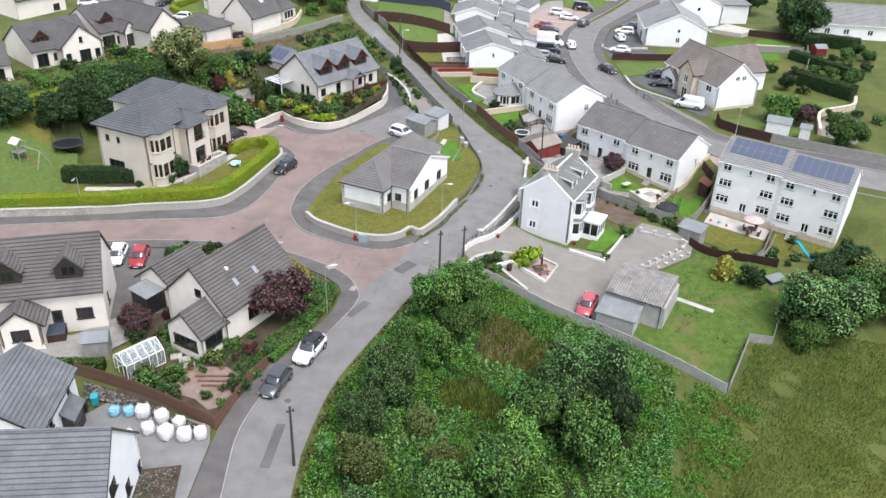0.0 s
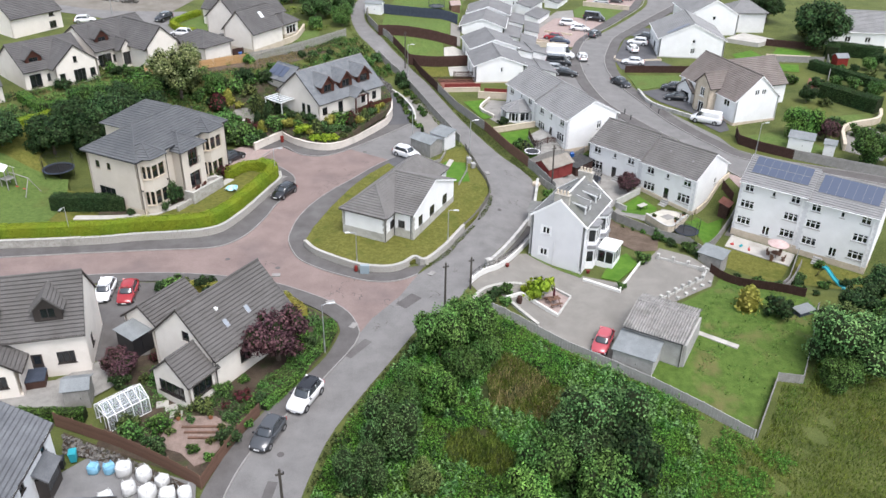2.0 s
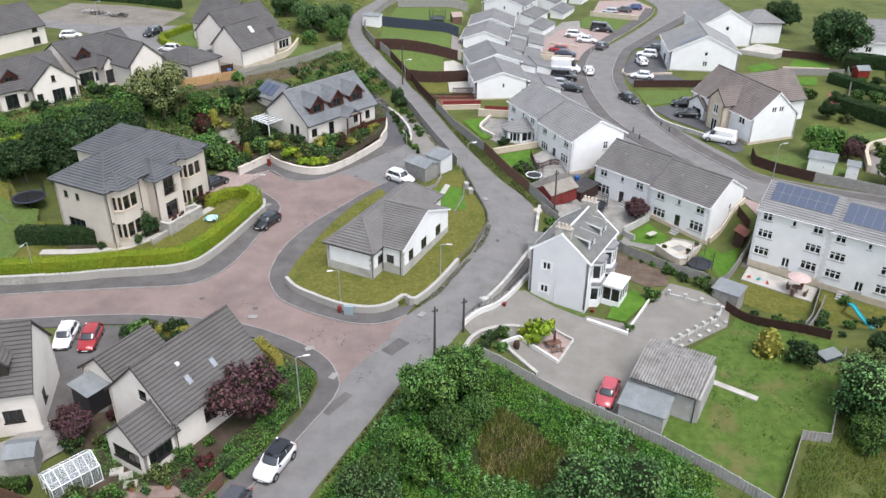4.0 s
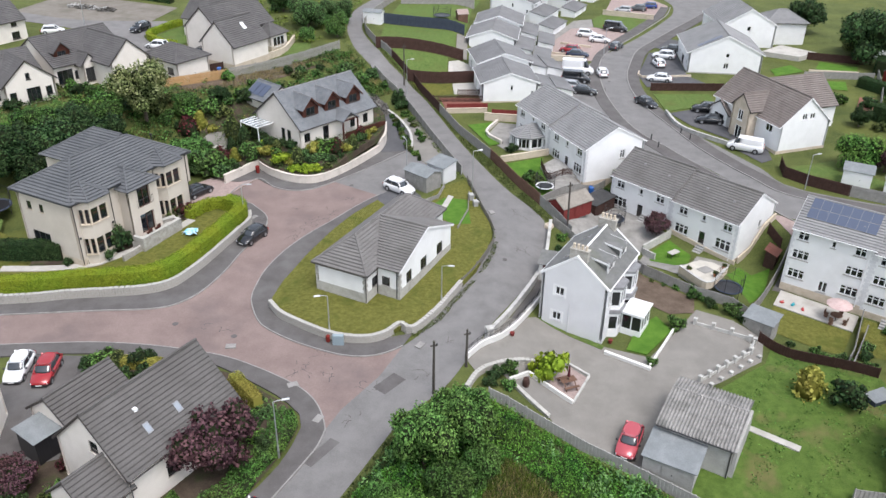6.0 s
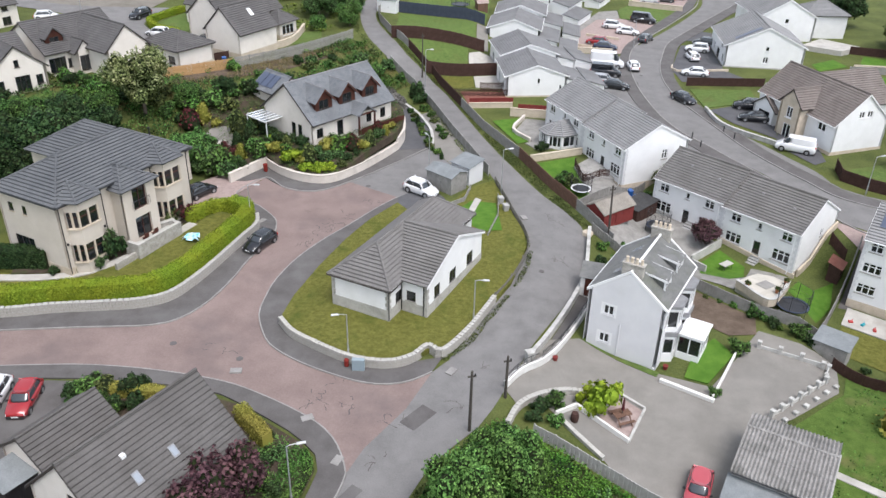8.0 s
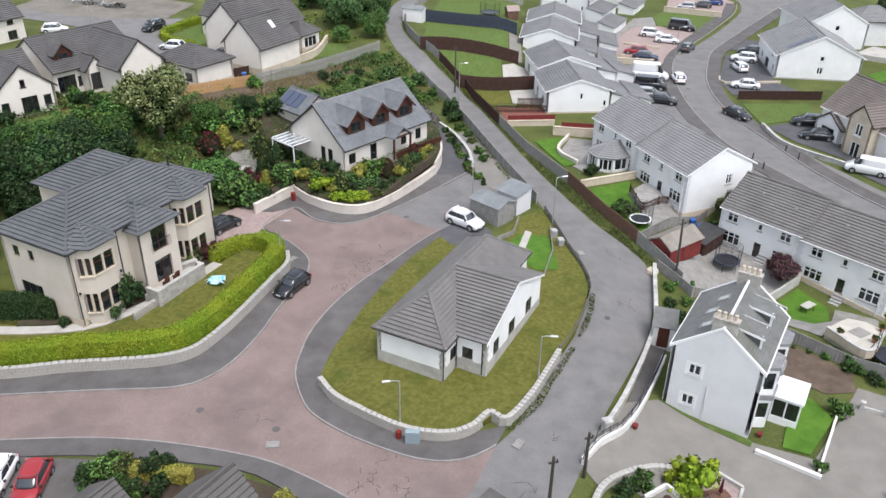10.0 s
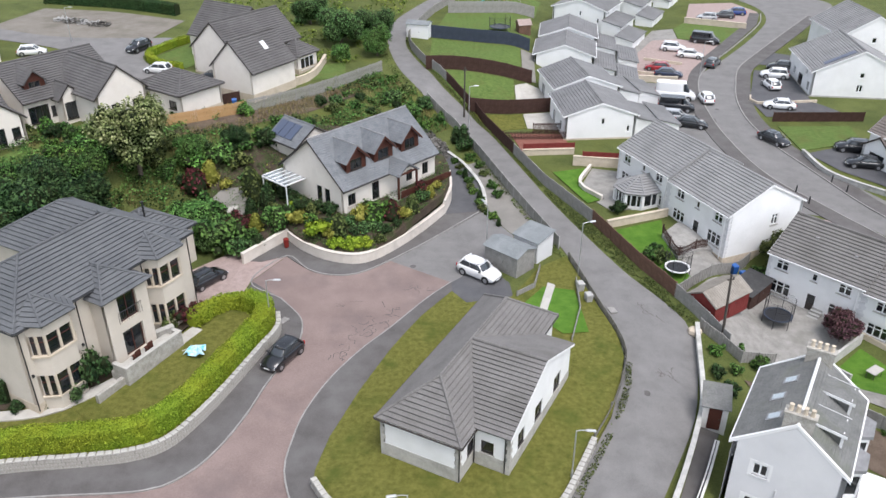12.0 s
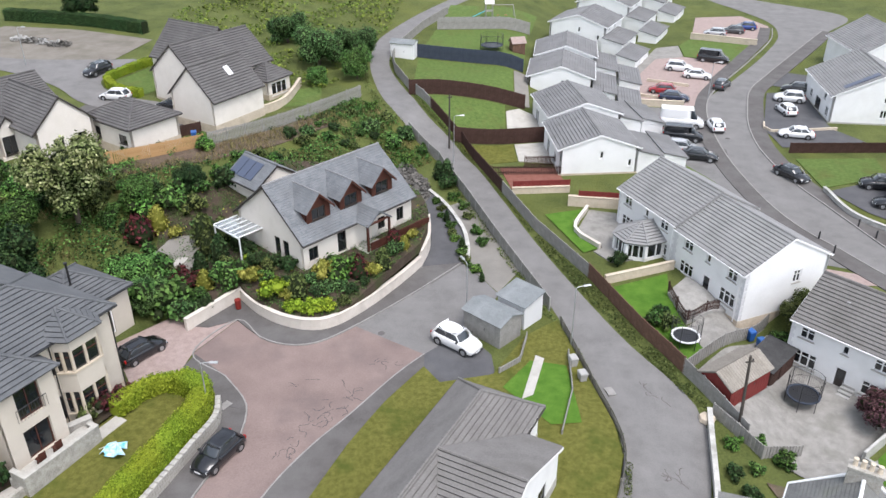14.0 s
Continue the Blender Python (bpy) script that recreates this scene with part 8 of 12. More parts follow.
def trampoline(x, y, r, label, net=True, lift=0.0, pad=None):
    ob = thing("trampoline", label, "trampoline", "", on_ground(x, y, 0, lift))
    s = Shape()
    part("mat", s.turned([(r * 0.86, 0.78), (r * 0.86, 0.8)], 24), BLACK_TRIM, ob)
    c, faces, n = [], [], 24
    for rr, z in ((r * 0.86, 0.80), (r, 0.80), (r, 0.86), (r * 0.86, 0.86)):
        c += [(rr * math.cos(6.28318 * i / n), rr * math.sin(6.28318 * i / n), z) for i in range(n)]
    for k in range(4):
        faces += [(k * n + i, k * n + (i + 1) % n, (k + 1) % 4 * n + (i + 1) % n, (k + 1) % 4 * n + i) for i in range(n)]
    part("pad", Shape().add(c, faces), pad or NAVY_TIMBER, ob)
    for i in range(6):
        a = 6.28318 * i / 6
        part("pole", Shape().tube((r * 1.02 * math.cos(a), r * 1.02 * math.sin(a), -0.1), (r * 1.02 * math.cos(a), r * 1.02 * math.sin(a), 2.5 if net else 0.8), 0.03, sides=6), BLACK_TRIM, ob)
    if net:
        s = Shape()
        for z in (2.45, 1.7):
            s.path([(r * math.cos(6.28318 * i / 24), r * math.sin(6.28318 * i / 24), z) for i in range(25)], 0.014, 4)
        for i in range(48):
            a = 6.28318 * i / 48
            s.tube((r * math.cos(a), r * math.sin(a), 0.86), (r * math.cos(a), r * math.sin(a), 2.45), 0.007, sides=3, caps=False)
        part("net", s, BLACK_TRIM, ob)
    return ob


# ---- garden walls and fences ----
stone_wall(island_wall + [(0.5, 91.4)], 0.34, 0.75, "low weathered rubble wall with cope stones", 0.1)
board_fence([(0.6, 91.7), (1.9, 94.6), (3.0, 98.0), (3.6, 101.0), (3.2, 104.0), (2.1, 107.9), (0.9, 112.4), (-0.2, 116.4)], 0.8, OLD_TIMBER, "low weathered board fence along the lane", 0.24, 0.05, 0.15)
garden_wall(villa_wall[:3] + [(-43.0, 84.05)], 0.35, 0.95, RUBBLE, "weathered stone garden wall below the hedge", BASE_STONE, 0.1)
stone_wall([(-43.0, 84.05)] + villa_wall[3:], 0.34, 0.9, "weathered rubble garden wall below the clipped hedge", 0.1, 0.5)
garden_wall(north_wall[1:], 0.3, 1.0, CREAM_MASONRY, "cream harled wall round the dormer garden", CREAM_MASONRY, 0.1, 0.06)
garden_wall([(-27.5, 117.6), (-30.4, 112.4)], 0.3, 1.1, CREAM_MASONRY, "cream harled wall beside the villa drive", CREAM_MASONRY, 0.1, 0.06)
garden_wall([(-12.7, 124.4), (-12.3, 127.8), (-12.8, 131.8)], 0.25, 1.5, CREAM_MASONRY, "cream harled wall along the drive", CREAM_MASONRY, 0.1, 0.06)
garden_wall([(-8.4, 126.2), (-8.7, 129.0), (-9.4, 132.0), (-11.4, 136.6), (-13.6, 140.0)], 0.28, 0.28, PALE_STONE, "low pale wall beside the dark drive", PALE_STONE, 0.05, 0.05)
drape("drive_mouth", [(-12.7, 124.6), (-12.9, 123.0), (-11.4, 121.4), (-8.8, 125.2), (-8.2, 127.2), (-12.3, 127.9)], 0.074, FOOTWAY, "dark asphalt mouth of the drive", "driveway")
drape("verge_drive", [(-8.1, 126.2), (-8.5, 129.0), (-9.2, 132.0), (-11.2, 136.8), (-9.4, 138.4), (-6.4, 131.0), (-3.6, 124.4), (-5.4, 120.6), (-6.9, 122.8), (-8.6, 125.2)], 0.06, YARD, "stony planted verge between drive and lane", "verge")
garden_wall([(3.7, 83.6), (5.3, 87.1), (7.7, 93.5), (9.2, 98.8), (10.1, 106.7)], 0.26, 0.7, PALE_STONE, "long pale-capped wall between lane and old house", PALE_STONE, 0.0)
solid("gate_pier", Shape().box(-0.28, 0.28, -0.28, 0.28, -0.5, 1.05, chamfer=0.05, m=on_ground(3.55, 83.2, 25)).box(-0.34, 0.34, -0.34, 0.34, 1.052, 1.16, chamfer=0.05, m=on_ground(3.55, 83.2, 25)), PALE_STONE, "squat pale stone pier ending the lane wall", "pier")
drape("path_passage", [(3.2, 82.6), (3.9, 83.6), (5.5, 87.0), (7.8, 93.2), (8.4, 95.6), (9.9, 95.3), (9.1, 93.6), (7.5, 89.6), (5.8, 85.8), (4.4, 83.4)], 0.03, FOOTWAY, "dark asphalt passage between two walls", "path")
drape("grass_gable", [(8.2, 88.1), (8.5, 88.7), (14.4, 85.0), (14.1, 84.4)], 0.1, LAWN, "narrow strip of grass along the gable", "lawn", skirt=0.1)
garden_wall([(1.7, 79.7), (2.9, 81.6), (4.6, 83.2), (6.0, 85.6), (7.7, 89.5), (9.2, 93.4)], 0.24, 0.7, WHITE_MASONRY, "white garden wall beside the sunken passage", WHITE_MASONRY, -0.1)
stone_wall([(1.9, 75.3), (2.8, 77.5), (4.6, 79.1), (6.8, 80.3), (8.2, 80.5)], 0.35, 0.5, "curved low stone wall beside the drive", 0.0)
garden_wall([(5.5, 77.3), (7.15, 78.9), (7.2, 78.88), (10.9, 76.3)], 0.2, 0.42, WHITE_MASONRY, "low white wall of the sunken seat", None, 0.0, step=4)
garden_wall([(5.5, 77.2), (7.2, 75.4), (8.8, 73.9)], 0.24, 0.3, PALE_STONE, "low broken stone edging above the scrub", BASE_STONE, 0.0, 0.06)
drape("patio_seat", [(8.6, 78.0), (10.8, 76.5), (12.4, 80.0), (10.8, 81.5)], 0.09, PINK_PAVING, "red paved seat beside the golden bush", "patio", skirt=0.1)
garden_wall([(10.9, 76.3), (12.6, 80.2)], 0.2, 0.22, PALE_STONE, "low pale wall round the patio", None, 0.0, step=4)
garden_wall([(12.6, 80.2), (10.8, 81.7)], 0.2, 0.3, PALE_STONE, "low pale wall round the patio", None, 0.0, step=4)
garden_wall([(14.3, 83.9), (18.2, 81.7)], 0.3, 0.35, WHITE_MASONRY, "low pale wall before the lawn", None, 0.0, step=3)
garden_wall([(18.2, 82.2), (21.9, 89.3)], 0.18, 0.35, WHITE_MASONRY, "low white edging of the lawn", None, 0.0, step=3)
panel_fence([(3.8, 74.6), (9.8, 71.8), (16.0, 68.3), (19.2, 66.4), (23.2, 63.5), (27.0, 60.4)], 1.1, CONCRETE, "grey concrete panel fence along the scrub", post_mat=CONCRETE)
panel_fence([(27.4, 60.7), (31.2, 68.1), (33.5, 67.9)], 1.0, GREY_TIMBER, "grey timber fence round the lawn")
panel_fence([(33.5, 67.9), (36.7, 74.8), (38.9, 80.0)], 0.9, GREY_TIMBER, "post and rail fence beside the field", gaps=True)
board_fence([(-31.6, 54.4), (-28.8, 53.5), (-25.1, 52.2), (-21.1, 50.4), (-17.6, 48.6)], 1.45, TIMBER, "brown stained board fence by the building plot")
board_fence([(-17.6, 48.6), (-17.1, 51.2), (-16.4, 54.2), (-15.4, 57.2)], 1.3, TIMBER, "brown stained board fence along the street")
panel_fence([(-1.0, 118.2), (-3.4, 123.9), (-6.2, 130.6), (-9.7, 139.4), (-13.3, 147.6), (-17.4, 151.9)], 1.35, GREY_TIMBER, "grey pale fence with light posts along the lane", post_mat=CONCRETE)
lane_side = [(12.4, 104.9), (11.1, 107.2), (8.9, 110.8), (6.4, 115.4), (2.6, 124.0), (-2.2, 132.5), (-5.7, 140.7), (-10.8, 152.5), (-15.4, 158.2), (-18.7, 163.2), (-21.9, 171.1), (-23.0, 176.2), (-22.8, 182.0), (-20.6, 193.6), (-17.4, 204)]
panel_fence(lane_side[:3], 1.4, GREY_TIMBER, "silvered panel fence beside the lane")
panel_fence(lane_side[2:5], 1.5, TIMBER, "red-brown panel fence beside the lane")
panel_fence(lane_side[4:7], 1.4, GREY_TIMBER, "silvered panel fence beside the lane")
panel_fence(lane_side[6:9], 1.5, DARK_TIMBER, "dark brown panel fence beside the lane")
panel_fence(lane_side[8:], 1.4, GREY_TIMBER, "silvered panel fence beside the lane")
for a, b, m in (((-12.0, 152.6), (-0.7, 155.6), DARK_TIMBER), ((-18.6, 161.6), (-3.5, 164.9), DARK_TIMBER), ((-19.6, 178.6), (-3.9, 175.8), NAVY_TIMBER), ((-18.2, 194.2), (-3.0, 198.2), GREY_TIMBER)):
    panel_fence([a, b], 2.0, m, {DARK_TIMBER: "dark brown fence between back gardens", NAVY_TIMBER: "navy painted fence between back gardens", GREY_TIMBER: "silvered fence between back gardens"}[m])
board_fence([(-53.0, 131.4), (-46.4, 135.2), (-43.2, 137.4), (-38.6, 141.2)], 1.5, NEW_TIMBER, "new orange timber fence on the bank", 0.14, 0.02)
board_fence([(-38.3, 141.4), (-33.4, 146.4), (-29.3, 152.2), (-24.6, 160.0)], 1.6, GREY_TIMBER, "tall silvered pale fence on the bank", 0.13, 0.06)
panel_fence([(-42.6, 143.4), (-40.6, 145.2)], 1.3, DARK_TIMBER, "dark brown fence beside the plateau garage")
garden_wall([(-35.6, 151.6), (-34.0, 154.2), (-33.4, 157.4), (-33.5, 163.2)], 0.3, 1.0, SANDSTONE, "curved buff patio wall behind the white house", SANDSTONE, 0.0, step=0.8)
panel_fence([(18.2, 101.4), (19.8, 98.2), (24.5, 94.4), (29.6, 92.3)], 1.2, GREY_TIMBER, "grey panel fence behind the terrace gardens")
panel_fence([(29.7, 92.6), (33.9, 99.8), (38.0, 107.0)], 1.3, GREY_TIMBER, "grey panel fence between terrace gardens")
panel_fence([(29.6, 88.4), (31.9, 86.6), (38.4, 82.6)], 1.1, DARK_TIMBER, "dark brown fence at the lawn's end")
panel_fence([(36.6, 83.8), (41.6, 92.6)], 1.1, GREY_TIMBER, "grey fence between terrace gardens")
panel_fence([(41.4, 125.4), (41.0, 122.2), (43.4, 119.8), (47.6, 117.2)], 1.5, DARK_TIMBER, "dark brown fence curving along the footway")
panel_fence([(47.6, 117.2), (55.0, 113.6), (63, 110.4)], 1.5, GREY_TIMBER, "weathered grey fence by the far street")
panel_fence([(28.4, 154.6), (40.4, 155.8)], 1.3, DARK_TIMBER, "dark brown fence beside the white house")
panel_fence([(-4.9, 108.8), (-3.4, 110.4), (-2.9, 113.6)], 0.9, GREY_TIMBER, "grey timber fence beside the parking place")
panel_fence([(-0.5, 102.4), (0.4, 107.0), (0.3, 111.6)], 0.9, GREY_TIMBER, "low grey garden fence")
panel_fence([(10.4, 106.8), (13.2, 103.6), (16.6, 105.6)], 1.1, GREY_TIMBER, "grey panel fence behind the old house")
hedge([(-90, 73.4), (-60, 81.8), (-45, 84.8), (-40.3, 85.8), (-36.9, 86.9), (-32.9, 87.7), (-30.2, 88.6), (-28.9, 89.8), (-27.8, 92.0), (-26.8, 95.2), (-25.7, 99.4), (-25.2, 101.8), (-25.8, 103.6), (-27.6, 104.4)], 1.4, 1.6, LEAF_LIME, "bright lime clipped hedge on the garden wall", 0.7, per=235, size=0.074)
hedge([(-27.6, 104.4), (-29.6, 103.6), (-31.0, 101.0)], 1.1, 1.15, LEAF_LIME, "short return of the lime hedge", 0.85)
hedge([(-49.5, 91.0), (-40.6, 91.6)], 1.6, 1.9, LEAF_DARK, "dark clipped yew hedge beside the villa", 0.8)
hedge([(-35.3, 54.9), (-32.4, 55.0), (-29.5, 55.4)], 0.9, 1.05, LEAF_FRESH, "low green hedge above the brown fence", 0.1)
hedge([(-17.4, 74.2), (-14.6, 71.4)], 0.9, 1.2, LEAF_GOLD, "golden clipped hedge at the corner house", 0.12)
hedge([(-27.6, 75.6), (-23.6, 75.6)], 0.8, 0.9, LEAF_GOLD, "golden hedge along the footway", 0.12)
hedge([(-13.2, 63.6), (-11.8, 66.6), (-11.3, 69.2), (-12.0, 71.0)], 0.5, 0.5, LEAF_FRESH, "low green border along the footway", 0.12)
hedge([(-15.2, 57.6), (-13.4, 61.4), (-12.9, 63.6)], 0.7, 0.55, LEAF_FRESH, "low green border above the street", 0.12)
hedge([(-66.1, 117.2), (-60.6, 113.0), (-58.6, 115.2)], 1.4, 1.4, LEAF_FRESH, "green hedge before the plateau houses", 0.0)
hedge([(61.1, 145.4), (67.9, 138.0)], 2.6, 2.4, LEAF_DARK, "tall dark green hedge", 0.0)
hedge([(71.9, 172.3), (81.1, 169.1)], 2.4, 2.4, LEAF_DARK, "tall dark green hedge", 0.0)
hedge([(-55.6, 167.6), (-57.4, 163.4), (-58.2, 159.2), (-55.2, 156.0), (-51.9, 155.2)], 1.0, 1.0, LEAF_LIME, "low lime hedge on the plateau", 0.0)

# ---- trees ----
OAKISH = tree_kind("broadleaf", LEAF_MID, 2.6, 3.8, 0.7, 1)
OAKISH_B = tree_kind("broadleaf_b", LEAF_MID, 2.4, 3.4, 0.3, 2)
WILLOW = tree_kind("willow", LEAF_GREY, 2.4, 3.2, 0.2, 3, size=0.105)
DARK = tree_kind("dark_tree", LEAF_DARK, 2.6, 4.0, 0.6, 4, per=40, size=0.175)
FRESH = tree_kind("fresh_tree", LEAF_FRESH, 2.4, 3.6, 0.5, 5)
PURPLE = tree_kind("purple_tree", LEAF_PURPLE, 2.2, 3.0, 0.8, 6)
OLIVE = tree_kind("olive_tree", LEAF_OLIVE, 2.6, 3.6, 0.4, 7)
LEAF_CREAM = leafage("pale_olive_leaves", (0.095, 0.13, 0.038), (0.225, 0.265, 0.1), 0.1)
WHITEBEAM = tree_kind("blossom_tree", LEAF_CREAM, 2.8, 4.8, 1.0, 8, blossom=BLOSSOM, lumps_n=12)
for kind, x, y, k, turn, text in (
    (OAKISH, 1.6, 68.4, 0.95, 20, "leafy green tree beside the street"), (OAKISH_B, 1.2, 62.3, 0.75, 80, "dense green bush in the scrub"), (FRESH, -0.6, 59.0, 0.75, 140, "fresh green bush in the scrub"),
    (WILLOW, -3.8, 53.6, 1.0, 200, "grey-green willow bush near the street"), (WILLOW, 13.0, 57.2, 1.5, 60, "large grey-green willow in the scrub"), (OAKISH_B, 8.2, 51.8, 1.0, 10, "green bush in the scrub"),
    (FRESH, 6.6, 47.2, 0.9, 100, "fresh green bush in the scrub"), (OLIVE, 0.9, 45.8, 0.5, 0, "small olive bush in the scrub"), (OAKISH_B, 5.0, 43.6, 1.05, 33, "green bush in the scrub"), (DARK, 14.8, 53.6, 1.05, 77, "dark green bush in the scrub"),
    (WILLOW, -5.6, 49.4, 0.8, 250, "grey-green willow bush near the street"), (OAKISH, -3.0, 61.4, 0.5, 300, "green bush in the scrub"), (OLIVE, -1.0, 49.8, 0.5, 12, "olive bush in the scrub"),
    (WILLOW, 38.6, 70.6, 1.75, 40, "large olive-green tree at the field edge"), (OAKISH, 44.6, 73.4, 1.2, 110, "large green tree at the field edge"), (OLIVE, 47.0, 78.0, 1.1, 190, "yellow-green tree at the field edge"), (DARK, 42.2, 78.6, 0.8, 190, "dark green tree behind the lawn"), (OAKISH, 52.0, 70.0, 1.3, 30, "green tree at the field edge"),
    (PURPLE, -15.6, 64.6, 1.36, 0, "dark purple-leaved tree before the corner house"), (PURPLE, -28.9, 61.4, 0.72, 90, "dark purple-leaved tree beside the shed"),
    (DARK, -54.0, 108.8, 1.15, 65, "dark dense tree behind the villa"), (DARK, -50.0, 111.4, 1.3, 125, "dark dense tree behind the villa"), (DARK, -46.6, 114.4, 1.2, 185, "dark dense tree behind the villa"), 
    (OAKISH, -54.4, 113.6, 1.05, 30, "green tree behind the villa"), (OAKISH_B, -48.0, 119.6, 1.0, 70, "green tree on the bank"), 
    (WHITEBEAM, -44.4, 123.4, 1.4, 0, "tall tree with cream blossom on the bank"),
    (OAKISH_B, -37.2, 117.4, 0.95, 60, "green tree by the villa drive"), (WILLOW, -34.2, 115.2, 0.8, 0, "grey-green shrub tree by the villa drive"), (OAKISH_B, -40.6, 127.6, 0.75, 90, "green bush on the bank"), (DARK, -36.6, 131.6, 0.6, 90, "dark bush on the bank"),
    (PURPLE, 22.9, 109.0, 0.72, 45, "dark purple tree against the white terrace"), 
    (DARK, 71.2, 175.5, 2.0, 60, "tall dark tree beyond the houses"), (OLIVE, 20.4, 119.4, 0.85, 0, "olive bush against the white gable"),
    (WILLOW, -33.0, 172.0, 1.5, 0, "large green tree at the edge of the meadow"), (WILLOW, -28.6, 176.0, 1.3, 50, "large green tree at the edge of the meadow"), (WILLOW, -40.0, 181.4, 1.2, 100, "grey-green tree at the edge of the meadow"), (OAKISH, -26.6, 167.4, 0.9, 150, "green tree beside the lane"), (OAKISH_B, -31.4, 163.6, 0.6, 200, "green bush behind the fence"),
    (DARK, -75.5, 187.6, 1.1, 20, "upright dark tree in the far garden"), (OAKISH, -55, 205, 1.0, 70, "tree in the far meadow"),
):
    plant_tree(kind, x, y, k, turn, text, tall=1.32 if "scrub" in text or "street" in text else 1.0)

# ---- shrubs ----
BUSH = shrub_kind("green_shrub", LEAF_MID, 0.8, 1.1, 11)
BUSH_DARK = shrub_kind("dark_shrub", LEAF_DARK, 0.8, 1.1, 12)
BUSH_FRESH = shrub_kind("fresh_shrub", LEAF_FRESH, 0.8, 1.0, 13)
BUSH_GREY = shrub_kind("grey_shrub", LEAF_GREY, 0.8, 0.9, 14)
BUSH_RED = shrub_kind("red_shrub", LEAF_RED, 0.8, 1.0, 15)
BUSH_OLIVE = shrub_kind("olive_shrub", LEAF_OLIVE, 0.8, 1.0, 16)
CONE_GOLD = cone_kind("golden_conifer", LEAF_GOLD, 0.6, 1.4)
CONE_OLIVE = cone_kind("olive_conifer", LEAF_OLIVE, 0.6, 1.4)
CONE_DARK = cone_kind("dark_conifer", LEAF_DARK, 0.6, 1.8)
NAMES = {BUSH: "rounded green garden shrub", BUSH_DARK: "rounded dark green garden shrub", BUSH_FRESH: "fresh green garden shrub", BUSH_GREY: "rounded grey-green garden shrub", BUSH_RED: "rounded wine-red garden shrub", BUSH_OLIVE: "rounded olive-green garden shrub", CONE_GOLD: "golden rounded dwarf conifer bush", CONE_OLIVE: "olive rounded dwarf conifer bush", CONE_DARK: "dark green upright conifer bush"}
shrub(CONE_GOLD, 31.4, 79.8, 2.6, "large golden variegated bush on the lawn", tall=0.8)
shrub(BUSH_DARK, 34.2, 78.6, 2.2, "large dark green bush on the lawn")

shrub(BUSH, 21.6, 88.6, 1.2, "green bush at the lawn corner")
shrub(BUSH, 18.4, 82.6, 0.7, "small green bush at the lawn corner")
g = random.Random(5)
def bed(points, kinds, low, high, group, lift):
    for i, (x, y) in enumerate(points):
        k = kinds[i % len(kinds)]
        shrub(k, x + g.uniform(-0.3, 0.3), y + g.uniform(-0.3, 0.3), g.uniform(low, high), NAMES[k], lift(x, y) if callable(lift) else lift, g.uniform(0, 360), group=group)
BUSH_LIME = shrub_kind("lime_shrub", LEAF_LIME, 0.8, 0.7, 17)
MOUND_GOLD = shrub_kind("golden_shrub", LEAF_GOLD, 0.75, 1.2, 18, n=5)
MOUND_RED = cone_kind("wine_red_shrub", LEAF_RED, 0.7, 1.2)
shrub(BUSH_LIME, 8.9, 79.7, 2.35, "large bright lime-green rounded bush in the yard", tall=1.35)
NAMES.update({BUSH_LIME: "low lime-green spreading garden shrub", MOUND_GOLD: "rounded yellow-olive garden shrub", MOUND_RED: "clipped wine-red rounded garden shrub"})
